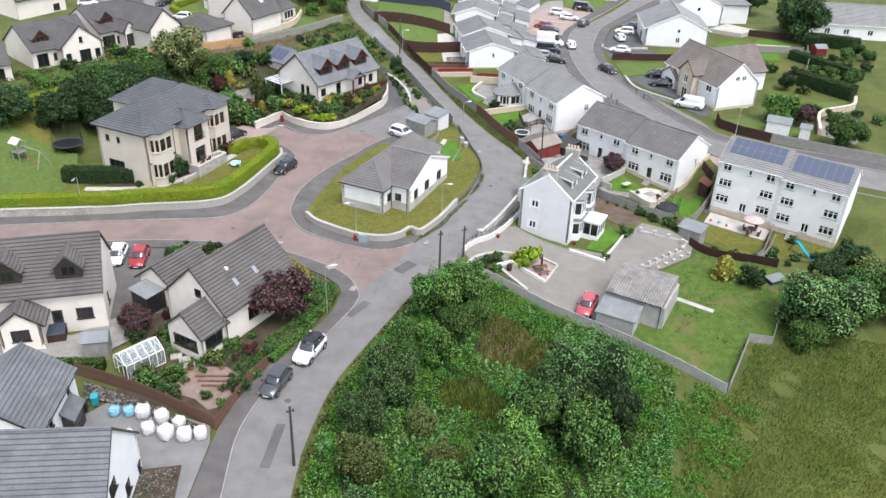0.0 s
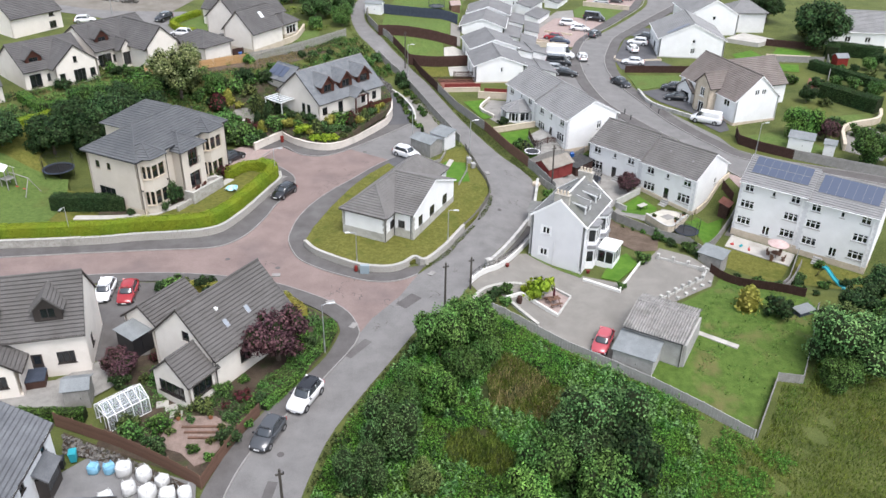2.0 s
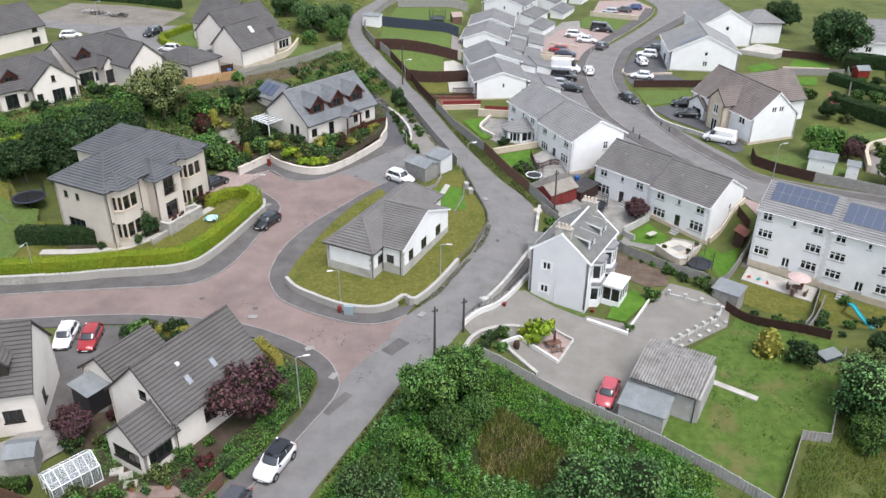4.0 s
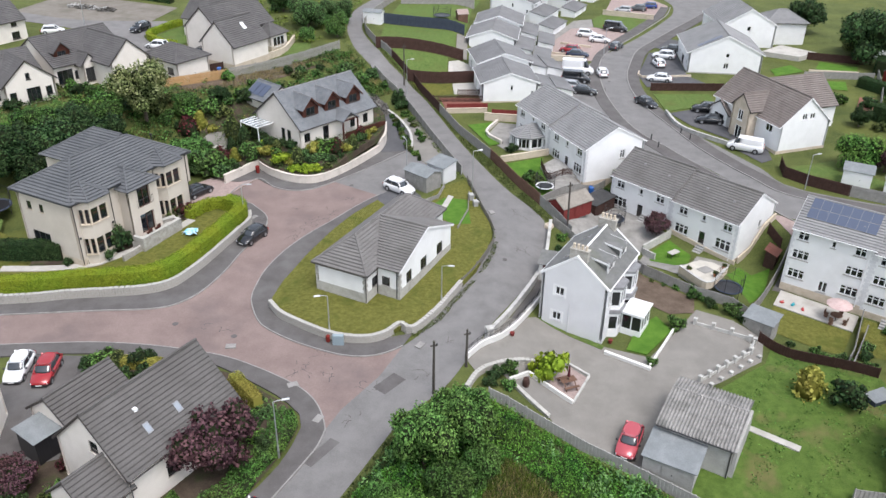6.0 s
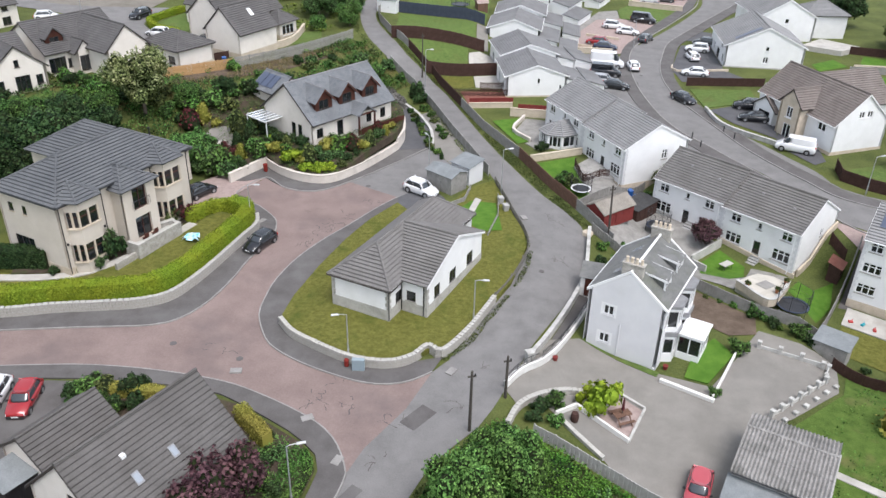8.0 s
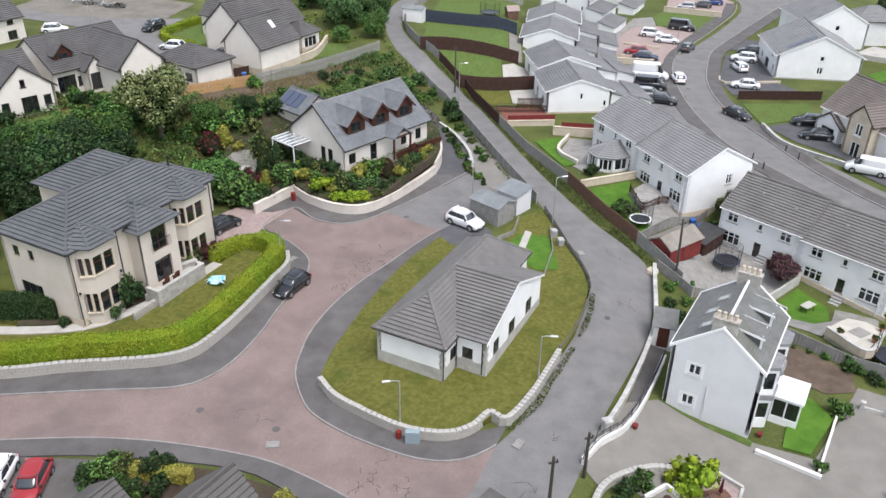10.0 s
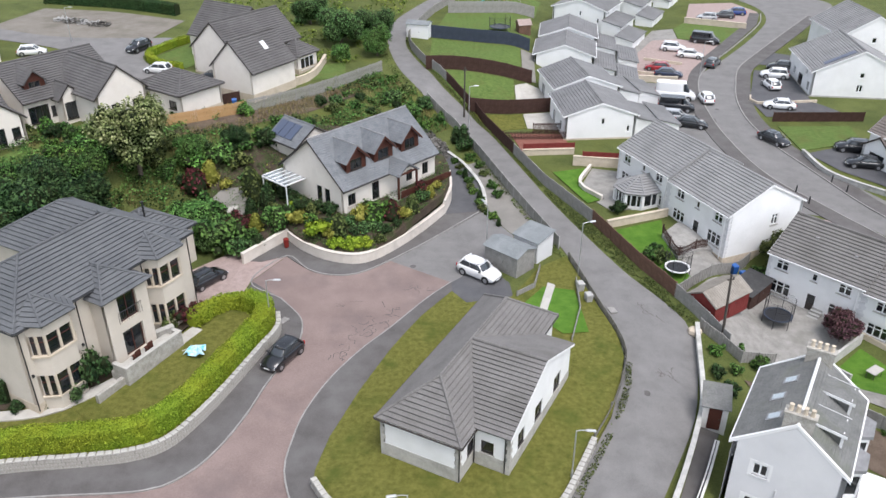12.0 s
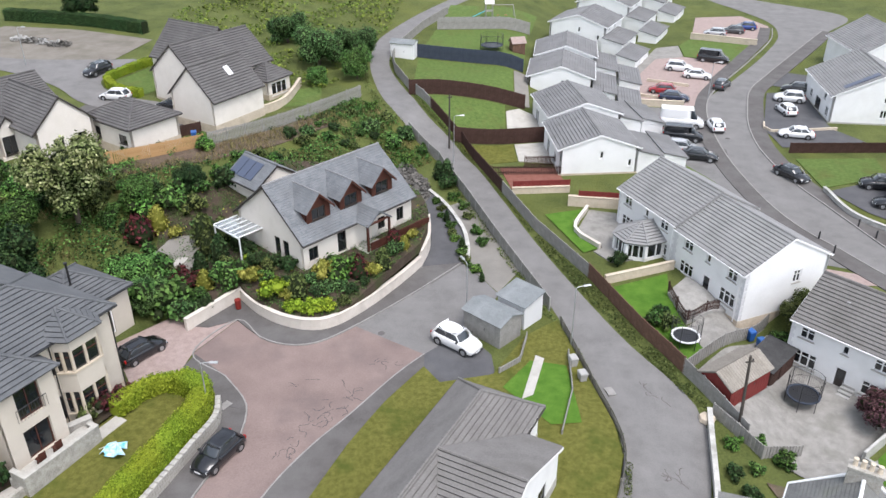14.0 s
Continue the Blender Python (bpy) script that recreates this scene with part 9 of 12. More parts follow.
for k, x, y, size in (
    (MOUND_GOLD, -26.2, 117.6, 1.3), (BUSH_LIME, -23.9, 116.4, 1.7), (CONE_OLIVE, -21.9, 116.0, 1.5), (MOUND_GOLD, -20.2, 118.2, 1.3), (BUSH_FRESH, -18.8, 118.4, 1.7), (MOUND_RED, -17.3, 118.7, 1.5),
    (MOUND_GOLD, -16.2, 118.8, 1.05), (CONE_OLIVE, -15.4, 120.0, 1.3), (MOUND_RED, -15.0, 124.0, 1.2), (BUSH_GREY, -14.7, 122.6, 1.1), (CONE_GOLD, -14.0, 123.4, 0.9), (MOUND_GOLD, -13.5, 125.4, 0.8),
    (BUSH_LIME, -20.9, 114.7, 1.1), (BUSH_LIME, -22.2, 114.9, 1.0), (BUSH_LIME, -19.5, 114.9, 1.0), (BUSH_GREY, -18.6, 117.0, 0.9), (BUSH_DARK, -17.5, 116.8, 0.7), (BUSH, -28.4, 118.0, 1.8), (BUSH_DARK, -26.2, 119.6, 1.2),
    (BUSH_DARK, -23.4, 119.0, 1.1), (BUSH_DARK, -24.8, 119.6, 1.0), (CONE_DARK, -30.2, 120.8, 1.5), (CONE_OLIVE, -33.1, 124.6, 2.0), (CONE_OLIVE, -31.8, 122.4, 1.8), (CONE_OLIVE, -31.0, 124.2, 1.7), (CONE_GOLD, -37.7, 125.4, 1.7),
    (MOUND_RED, -38.8, 123.6, 2.0), (MOUND_GOLD, -35.9, 124.8, 1.0), (BUSH, -35.9, 119.4, 2.1), (BUSH_RED, -32.4, 117.9, 1.5), (CONE_GOLD, -30.6, 117.6, 1.3), (BUSH, -33.0, 114.6, 2.5), (BUSH_GREY, -31.2, 114.4, 1.6), (BUSH, -35.4, 115.4, 2.0),
    (CONE_DARK, -29.0, 122.4, 1.2), (BUSH_DARK, -27.8, 121.4, 1.1), (BUSH_OLIVE, -29.2, 119.6, 1.2), (BUSH_FRESH, -25.0, 117.7, 0.9), (BUSH_OLIVE, -22.6, 117.2, 0.9), (BUSH_GREY, -21.2, 117.4, 0.8), (BUSH, -30.4, 116.0, 1.0),
    (BUSH, -37.6, 128.4, 2.0), (BUSH_OLIVE, -35.4, 128.6, 1.7), (BUSH_FRESH, -39.4, 126.6, 1.8), (BUSH_DARK, -33.6, 133.0, 1.8), (BUSH, -36.0, 131.4, 1.5), (BUSH_GREY, -34.2, 126.8, 1.1),
    (BUSH_OLIVE, -24.6, 115.9, 0.9), (BUSH_DARK, -23.0, 116.9, 0.9), (MOUND_GOLD, -22.8, 115.8, 0.8), (BUSH_GREY, -19.6, 116.6, 0.9), (BUSH_DARK, -20.4, 116.2, 0.8), (BUSH_OLIVE, -18.0, 115.6, 0.7), (BUSH_DARK, -16.6, 117.8, 0.6),
    (BUSH_OLIVE, -27.4, 118.6, 1.0), (CONE_OLIVE, -25.2, 118.6, 1.0), (BUSH_LIME, -27.0, 120.2, 0.9), (CONE_DARK, -31.6, 119.4, 1.3), (BUSH_OLIVE, -33.8, 118.6, 1.4), (BUSH, -34.6, 117.6, 1.6), (BUSH_DARK, -29.6, 114.9, 0.9), (BUSH_DARK, -32.6, 125.6, 1.2),
):
    shrub(k, x, y, size * 1.12, NAMES[k], north_lift(x, y) - 0.1 if x > -30.5 or y > 116.2 and x > -36 else 0.3, x * 31 % 360, group="dormer garden shrubs")
bed([(-12.6 - 0.4 * i, 65.2 + 0.9 * i) for i in range(7)] + [(-13.6, 64.0), (-14.6, 70.0), (-13.4, 70.4), (-15.2, 72.4), (-12.4, 69.4)], [BUSH, BUSH_GREY, BUSH_DARK, BUSH_FRESH], 0.6, 0.95, "corner garden shrubs", 0.1)
bed([(-16.9, 53.2), (-16.6, 57.4), (-17.4, 59.0), (-16.4, 60.4), (-21.6, 51.4), (-23.4, 52.8), (-23.6, 55.0), (-20.0, 58.0), (-18.6, 57.4), (-25.6, 61.4), (-27.4, 58.6), (-24.2, 53.6), (-15.4, 61.4), (-18.2, 61.2), (-26.8, 63.4), (-22.6, 51.8), (-16.0, 59.0)], [BUSH_OLIVE, BUSH_FRESH, BUSH_RED, BUSH, BUSH_DARK, BUSH_GREY], 0.5, 0.95, "corner garden shrubs", 0.1)
bed([(-28.0, 74.4), (-26.6, 73.8), (-27.2, 72.4), (-29.4, 71.4), (-25.4, 74.6)], [BUSH, BUSH_DARK, BUSH_FRESH], 0.9, 1.3, "corner garden shrubs", 0.1)
bank = [(-30 + 2.2 * math.cos(k * 2.4) * (k % 5), 138 + 1.7 * math.sin(k * 1.7) * (k % 6)) for k in range(24)]
bed(bank, [BUSH_DARK, BUSH_OLIVE, BUSH, BUSH_GREY, BUSH_FRESH], 0.7, 1.5, "bank shrubs", 0.0)
bed([(-40 - 2.0 * (k % 8), 124 + 2.1 * (k // 8) + 0.7 * (k % 3)) for k in range(32)], [BUSH_DARK, BUSH, BUSH_OLIVE, BUSH_FRESH], 0.9, 1.6, "bank shrubs", 0.0)
bed([(-21 - 1.6 * (k % 5), 146 + 2.4 * (k // 5)) for k in range(11)], [BUSH, BUSH_OLIVE, BUSH_DARK], 0.6, 1.1, "bank shrubs", 0.0)
bed([(-8.0 - 0.45 * k, 124.6 + 1.25 * k) for k in range(11)] + [(-6.9, 122.6), (-7.5, 124.0)], [BUSH_FRESH, BUSH_OLIVE, BUSH, CONE_DARK], 0.5, 0.8, "lane verge shrubs", 0.0)
bed([(20.6 + 1.15 * k, 97.0 - 0.85 * k) for k in range(6)], [BUSH_OLIVE, BUSH, BUSH_FRESH], 0.35, 0.6, "terrace garden shrubs", 0.0)
bed([(32.0 + 1.1 * k, 88.0 - 0.6 * k) for k in range(8)], [BUSH, BUSH_DARK, BUSH_GREY], 0.5, 0.9, "terrace garden shrubs", 0.0)
bed([(11.4, 104.4), (12.6, 102.4), (11.2, 101.6), (13.6, 104.8), (14.6, 103.6), (12.0, 99.8)], [BUSH_FRESH, BUSH, BUSH_DARK], 0.7, 1.2, "old house garden shrubs", 0.0)
bed([(4.4, 77.4), (5.6, 78.4), (4.0, 76.4), (5.2, 76.4)], [BUSH_DARK, BUSH], 0.8, 1.2, "yard shrubs", 0.0)
bed([(-33.4, 103.2), (-36.0, 92.2), (-34.2, 97.2), (-32.8, 104.2)], [BUSH_RED, BUSH_DARK], 0.9, 1.3, "villa shrubs", 0.9)
bed([(58 + 2.5 * k, 130 - 3.0 * (k % 3)) for k in range(6)] + [(62, 150), (66, 152), (58, 152), (70, 147)], [BUSH_DARK, BUSH, BUSH_FRESH], 1.2, 2.0, "far garden shrubs", 0.0)

# ---- cars ----
for kind, x, y, heading, paint, text in (
    ("suv", -11.95, 59.2, 252, "white", "white estate car with a black roof at the kerb"), ("hatch", -14.0, 54.4, 256, "grey", "dark grey hatchback at the kerb"),
    ("hatch", -35.9, 74.1, 279, "white", "white hatchback on the red driveway"), ("hatch", -33.45, 73.95, 279, "red", "dark red hatchback on the red driveway"),
    ("hatch", -22.9, 98.6, 247, "black", "black hatchback half on the footway"), ("suv", -8.4, 112.5, -34, "white", "white estate car on the parking place"),
    ("hatch", 15.1, 71.9, 250, "rose", "rose-red hatchback beside the garage"), ("van", 38.0, 130.6, 157, "white", "white panel van on a drive"),
    ("suv", 35.5, 145.3, 172, "black", "black off-road car on a drive"), ("saloon", 35.3, 140.6, 172, "black", "black estate car on a drive"),
    ("saloon", 26.6, 147.2, -58, "black", "black car in the far street"), ("saloon", 30.6, 159.8, 172, "white", "white saloon on a drive"),
    ("suv", 33.6, 174.0, 168, "white", "white off-road car on a drive"), ("hatch", 31.8, 169.0, 100, "white", "white hatchback on a drive"), ("suv", 35.6, 178.0, 165, "black", "black off-road car on a drive"),
    ("high_van", 16.8, 162.4, -8, "white", "tall white van in a bay"), ("van", 16.2, 157.6, -8, "black", "black panel van in a bay"), ("hatch", 21.0, 161.8, 95, "white", "white hatchback at the kerb"),
    ("hatch", 15.6, 154.0, -12, "silver", "silver hatchback in a bay"), ("saloon", 17.2, 151.6, -14, "black", "black saloon in a bay"), ("hatch", 25.4, 179.3, 60, "grey", "dark grey car in the far street"),
    ("van", 26.6, 192.4, -20, "black", "dark grey minibus in the far street"), ("suv", 20.4, 187.2, -14, "white", "white estate car on red paving"), ("saloon", 22.6, 183.6, -14, "white", "white saloon on red paving"),
    ("hatch", 16.3, 176.2, 170, "red", "red hatchback on red paving"), ("saloon", 17.5, 173.0, -10, "navy", "dark blue saloon on red paving"), ("hatch", 30.0, 208.6, 170, "silver", "silver car beyond the green"), ("hatch", 33.6, 210.6, 170, "grey", "grey car beyond the green"), ("hatch", 36.4, 213.4, 170, "blue", "blue car beyond the green"),
    ("hatch", -32.6, 108.9, 60, "black", "black car on the block-paved drive"), ("suv", -60.9, 162.0, 253, "black", "black car on the plateau road"), ("hatch", -54.6, 153.6, 175, "white", "white car on the plateau road"), ("saloon", -46.5, 151.9, 170, "black", "black car beside the white house"), ("hatch", -74.2, 156.8, 20, "white", "white car on the plateau"),
):
    car(kind, x, y, heading, PAINTS[paint], text, roof=PAINTS["black"] if "black roof" in text else None)

# ---- lamps, poles and small street things ----
for x, y, h, arm in ((-11.6, 66.2, 5.2, 20), (-10.9, 81.7, 4.4, 195), (-1.2, 87.9, 4.4, 0), (-24.9, 102.4, 4.6, 5), (-7.9, 116.4, 5.2, 120), (0.6, 113.2, 5.4, 20), (-44.3, 84.4, 4.6, 270), (22.6, 174.6, 5.0, 0), (42.6, 118.6, 4.6, 20), (-71.8, 163.4, 5.0, 0), (-11.6, 148.0, 5.6, 10)):
    street_lamp(x, y, h, arm)
utility_pole(-0.8, 74.6, 5.4)
utility_pole(1.7, 78.6, 3.9)
utility_pole(-10.5, 45.2, 6.2, 3.0)
utility_pole(12.0, 105.6, 6.2, -4.0)
utility_pole(-12.4, 151.0, 6.8)
for x, y in ((25.4, 133.0), (26.0, 130.3), (30.1, 135.9), (31.0, 133.6)):
    solid("bollard", Shape().turned([(0.08, -0.2), (0.08, 0.85), (0.06, 0.95), (0.02, 0.98)], 10, (x, y, ground(x, y))), BLACK_TRIM, "black bollard at the footway edge", "bollard", "bollards")
solid("cable_cabinet", Shape().box(-0.5, 0.5, -0.2, 0.2, 0, 1.05, chamfer=0.04, m=on_ground(-9.9, 80.6, 3, 0.12)), plain("blue_grey_cabinet_paint", (0.24, 0.30, 0.33), 0.5), "blue-grey cable cabinet before the stone wall", "cabinet")
solid("litter_bin", Shape().turned([(0.2, 0), (0.24, 0.1), (0.26, 0.8), (0.28, 0.82), (0.26, 0.92), (0.1, 0.98)], 14, (-27.2, 115.9, ground(-27.2, 115.9) + 0.15)), RED_PAINT, "dark red litter bin by the wall", "bin")
solid("salt_bin", Shape().turned([(0.16, 0), (0.2, 0.1), (0.2, 0.6), (0.12, 0.7)], 12, (-10.9, 80.9, ground(-10.9, 80.9) + 0.15)), RED_PAINT, "small dark red bin beside the lamp", "bin")


# ---- wild growth ----
def within(outline, per):
    """Random places inside an outline, so many to the square metre."""
    q = np.array(outline, float)
    lo, hi = q.min(0), q.max(0)
    p = lo + dice.random((int(per * np.prod(hi - lo)), 2)) * (hi - lo)
    hit = np.zeros(len(p), bool)
    for (x0, y0), (x1, y1) in zip(q, np.roll(q, -1, 0)):
        cross = (y0 > p[:, 1]) != (y1 > p[:, 1])
        hit ^= cross & (p[:, 0] < (x1 - x0) * (p[:, 1] - y0) / (y1 - y0 + 1e-9) + x0)
    return p[hit]


def patchy(p, size, seed):
    """A smooth value from 0 to 1 that changes from place to place."""
    x, y, k = p[:, 0] / size, p[:, 1] / size, seed * 1.7
    v = np.sin(x * 1.3 + k) * np.cos(y * 1.1 - k) + 0.6 * np.sin(x * 2.7 - y * 2.1 + 2 * k) + 0.4 * np.cos(x * 4.9 + y * 4.3 + k)
    return np.clip(0.5 + v * 0.35, 0, 1)


def growth(name, outline, per, low, high, size, leaf, label, patch=2.0, keep=0.0, seed=1, upright=False, long=1.5, lift=0.0, group="", avoid=(), plants=0):
    """Nettles, ferns or grass over an area: single leaves in mounds, or so many leaves to each upright plant."""
    p = within(outline, per / max(plants, 1))
    v = patchy(p, patch, seed)
    p, v = p[v >= keep], v[v >= keep]
    for ax, ay, ar in avoid:
        free = np.hypot(p[:, 0] - ax, p[:, 1] - ay) > ar * (0.8 + 0.4 * patchy(p, 0.8, 3))
        p, v = p[free], v[free]
    h = low + (high - low) * v * dice.random(len(p)) ** (1.0 if upright else 0.55)
    base = np.array([ground(x, y) + (lift(x, y) if callable(lift) else lift) for x, y in p])
    if plants:
        k = plants
        tall = np.repeat(np.maximum(h, low) * dice.uniform(0.65, 1.25, len(p)), k)
        f = np.tile((np.arange(k) + 0.6) / k, len(p)) ** 0.8
        a = np.tile(np.arange(k) * 2.4, len(p)) + np.repeat(dice.random(len(p)) * 6.283, k)
        r = (0.2 * (1.05 - f) + 0.02) * np.repeat(dice.uniform(0.7, 1.4, len(p)), k)
        at = np.column_stack([np.repeat(p[:, 0], k) + r * np.cos(a), np.repeat(p[:, 1], k) + r * np.sin(a), np.repeat(base, k) + tall * f])
        me = leaf_mesh(name, at, np.column_stack([0.7 * np.cos(a), 0.7 * np.sin(a), 0.55 + 0.5 * f]), size, leaf, long=long, wild=0.3)
    elif upright:
        n, tall = len(p), h * dice.uniform(0.7, 1.3, len(p))
        a = dice.random(n) * 6.283
        w = size * dice.uniform(0.6, 1.3, n)
        bend = dice.normal(0, 0.35, (n, 2)) * tall[:, None]
        foot = np.column_stack([p, base])
        side = np.column_stack([np.cos(a) * w, np.sin(a) * w, np.zeros(n)])
        tip = foot + np.column_stack([bend, tall])
        verts = np.stack([foot - side, foot + side, tip], 1).reshape(-1, 3)
        me = bpy.data.meshes.new(name)
        me.vertices.add(3 * n)
        me.vertices.foreach_set("co", verts.ravel())
        me.loops.add(3 * n)
        me.loops.foreach_set("vertex_index", np.arange(3 * n, dtype=np.int32))
        me.polygons.add(n)
        me.polygons.foreach_set("loop_start", np.arange(0, 3 * n, 3, dtype=np.int32))
        me.materials.append(leaf)
        me.update(calc_edges=True)
    else:
        me = leaf_mesh(name, np.column_stack([p, base + h]), np.tile((0.0, 0.0, 1.0), (len(p), 1)), size, leaf, long=long, wild=0.65)
    return tagged(new(name, me), label, "plants", group, "stuff")


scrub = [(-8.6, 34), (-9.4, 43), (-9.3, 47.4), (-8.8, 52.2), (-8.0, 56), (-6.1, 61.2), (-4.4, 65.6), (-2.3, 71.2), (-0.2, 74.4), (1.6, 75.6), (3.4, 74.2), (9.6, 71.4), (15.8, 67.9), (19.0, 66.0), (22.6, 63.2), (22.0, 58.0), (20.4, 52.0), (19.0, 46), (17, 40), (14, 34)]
# dark sheet: shade in the gaps of the growth is in its colour
drape("scrub_floor", scrub, 0.03, SCRUB_FLOOR, "leaf litter and moss darkened as shade under the scrub", "ground")
growth("nettles", scrub, 215, 0.35, 1.2, 0.1, LEAF_NETTLE, "dense green nettles and ferns over the scrub", 2.2, 0.08, 1, plants=8, avoid=((6.4, 64.6, 3.0), (8.6, 62.4, 3.0), (5.4, 61.6, 2.4), (2.6, 54.4, 2.6), (4.4, 53.6, 2.0)))
growth("brambles", scrub, 60, 0.1, 0.7, 0.125, LEAF_DARK, "dark bramble leaves among the nettles", 3.1, 0.5, 4, avoid=((6.4, 64.6, 3.0), (8.6, 62.4, 3.0), (5.4, 61.6, 2.4), (2.6, 54.4, 2.6), (4.4, 53.6, 2.0)))
growth("rosebay", scrub, 48, 0.5, 1.5, 0.12, LEAF_GREY, "tall grey-green weeds in the scrub", 3.6, 0.5, 7, long=2.6, plants=9, avoid=((6.4, 64.6, 3.0), (8.6, 62.4, 3.0), (5.4, 61.6, 2.4), (2.6, 54.4, 2.6), (4.4, 53.6, 2.0)))
growth("dry_grass", [(3.6, 64.0), (5.4, 67.8), (9.2, 66.0), (12.4, 63.0), (8.0, 59.4), (4.0, 59.4)], 70, 0.4, 0.9, 0.03, STALK_DRY, "dry brown grass patch within the scrub", 1.4, 0.12, 2, upright=True)
growth("dry_docks", [(0.4, 47.5), (4.4, 49.6), (5.4, 46.2), (2.4, 43.0)], 90, 0.3, 0.9, 0.035, STALK_DRY, "dry brown weeds within the scrub", 1.4, 0.3, 5, upright=True)
growth("long_grass", [(-0.2, 53.4), (1.0, 56.4), (4.4, 57.4), (6.8, 54.6), (5.0, 50.6), (2.0, 51.0)], 140, 0.3, 0.7, 0.035, BLADE, "pale green long grass in the scrub", 1.6, 0.1, 3, upright=True)
growth("nettles", [(19.2, 65.6), (22.8, 63.0), (27.2, 59.6), (30, 58), (27, 52), (22.0, 47.0), (18.4, 43)], 170, 0.3, 1.0, 0.1, LEAF_NETTLE, "green nettles thinning out into the field", 2.0, 0.3, 9, plants=8)
growth("field_grass", [(17, 34), (20, 46), (22.4, 58), (26.8, 59.4), (28.6, 61.6), (31.6, 67.6), (33.8, 67.2), (36, 71), (44, 69), (62, 66), (70, 50), (60, 34)], 88, 0.2, 0.6, 0.03, BLADE, "long tufted grass of the field", 2.6, 0.05, 6, upright=True)
growth("field_straw", [(17, 34), (20, 46), (24.4, 56), (30.6, 62.6), (36, 69), (62, 64), (66, 40)], 4, 0.2, 0.6, 0.025, STALK_DRY, "straw-coloured stems in the field", 3.6, 0.55, 8, upright=True)
growth("verge_weeds", [(-8.9, 34), (-9.9, 43), (-9.9, 47.4), (-9.4, 52.2), (-8.6, 56), (-6.7, 61.2), (-5.0, 65.6), (-2.7, 71.4), (-1.9, 71.2), (-4.2, 65.4), (-5.8, 61), (-7.6, 56), (-8.4, 52), (-8.9, 47), (-9, 43), (-8, 34)], 60, 0.05, 0.5, 0.16, LEAF_OLIVE, "olive weeds along the street edge", 1.2, 0.3, 12)
bank_area = [(-16.0, 137.6), (-20.4, 143.4), (-26.0, 148), (-25.0, 158), (-28.4, 153), (-33.0, 147.0), (-38.2, 141.8), (-43.0, 138.0), (-52.6, 132.2), (-58.6, 130.0), (-66, 121), (-80, 113), (-80, 104), (-56, 110), (-45.6, 117.4), (-39.6, 117.0), (-36.4, 118.0), (-38, 128), (-30.2, 139.2)]
drape("bank_soil", [(-45.0, 136.2), (-42.8, 137.8), (-38.4, 141.2), (-33.4, 146.2), (-29.4, 151.4), (-27.0, 148.6), (-29.6, 144.4), (-33.0, 140.6), (-36.6, 137.4), (-40.4, 135.0), (-43.4, 133.8)], 0.07, BANK_SOIL, "bare brown earth and roots below the fence", "soil")
growth("bank_roots", [(-44.0, 136.0), (-42.6, 137.2), (-38.2, 140.8), (-33.2, 145.8), (-29.4, 150.6), (-27.4, 148.4), (-30.0, 144.6), (-33.4, 141.0), (-37.0, 138.0), (-40.6, 135.6)], 24, 0.05, 0.35, 0.03, STALK_BROWN, "dead brown roots and stalks on bare earth", 1.4, 0.2, 81, upright=True)
growth("bank_cover", bank_area, 26, 0.1, 0.8, 0.18, LEAF_MID, "mixed green ground cover on the bank", 2.4, 0.4, 11, avoid=((-42.0, 136.0, 2.2), (-39.0, 138.2, 2.4), (-35.8, 141.0, 2.6), (-32.8, 144.0, 2.6), (-30.2, 147.6, 2.6)))
growth("bank_ivy", bank_area, 18, 0.08, 0.7, 0.18, LEAF_DARK, "dark ivy and brambles on the bank", 3.0, 0.5, 13, avoid=((-42.0, 136.0, 2.2), (-39.0, 138.2, 2.4), (-35.8, 141.0, 2.6), (-32.8, 144.0, 2.6), (-30.2, 147.6, 2.6)))
growth("bank_weeds", bank_area, 40, 0.2, 0.9, 0.03, STALK_DRY, "straw-coloured dead weeds on the bank", 3.4, 0.5, 14, upright=True)
growth("garden_ground_cover", north_garden, 60, 0.03, 0.3, 0.09, LEAF_MID, "low green ground cover in the dormer garden", 1.6, 0.3, 15, lift=north_lift)
growth("garden_flowers", north_garden, 3, 0.1, 0.55, 0.13, LEAF_GOLD, "yellow flowering plants in the dormer garden", 1.2, 0.62, 16, lift=north_lift)
growth("garden_ground_cover", [(-12.7, 63.5), (-11.5, 67.4), (-11.3, 69.5), (-12.6, 71.7), (-16.6, 73.8), (-19.4, 72.2), (-14.6, 63.4), (-17.4, 58.4), (-21.6, 60.2), (-27.2, 62.0), (-27.0, 54.2), (-18.2, 50.6), (-15.9, 57.0)], 70, 0.02, 0.4, 0.1, LEAF_MID, "low green plants in the corner garden", 1.2, 0.4, 17, lift=0.12, avoid=((-20.0, 53.8, 2.9), (-18.8, 52.2, 1.6)))
growth("lane_verge", [(3.9, 101.6), (3.5, 104), (2.4, 108.2), (1.2, 113), (-1.1, 118.7), (-3.2, 123.6), (-6.2, 130.9), (-9.6, 138.7), (-12.9, 146.6), (-17.2, 152.0), (-21.4, 157.6), (-24.8, 167), (-26.9, 176), (-28, 176), (-26, 166.6), (-22.6, 157.6), (-18.2, 153.0), (-14, 147.6), (-10.6, 139.4), (-7.2, 131.2), (-4.2, 124), (-2, 118.4), (0.4, 112.6), (1.7, 107.8), (2.9, 103.8), (3.2, 101.4)], 46, 0.03, 0.45, 0.13, LEAF_OLIVE, "rough grass and weeds along the lane fence", 1.2, 0.2, 18)
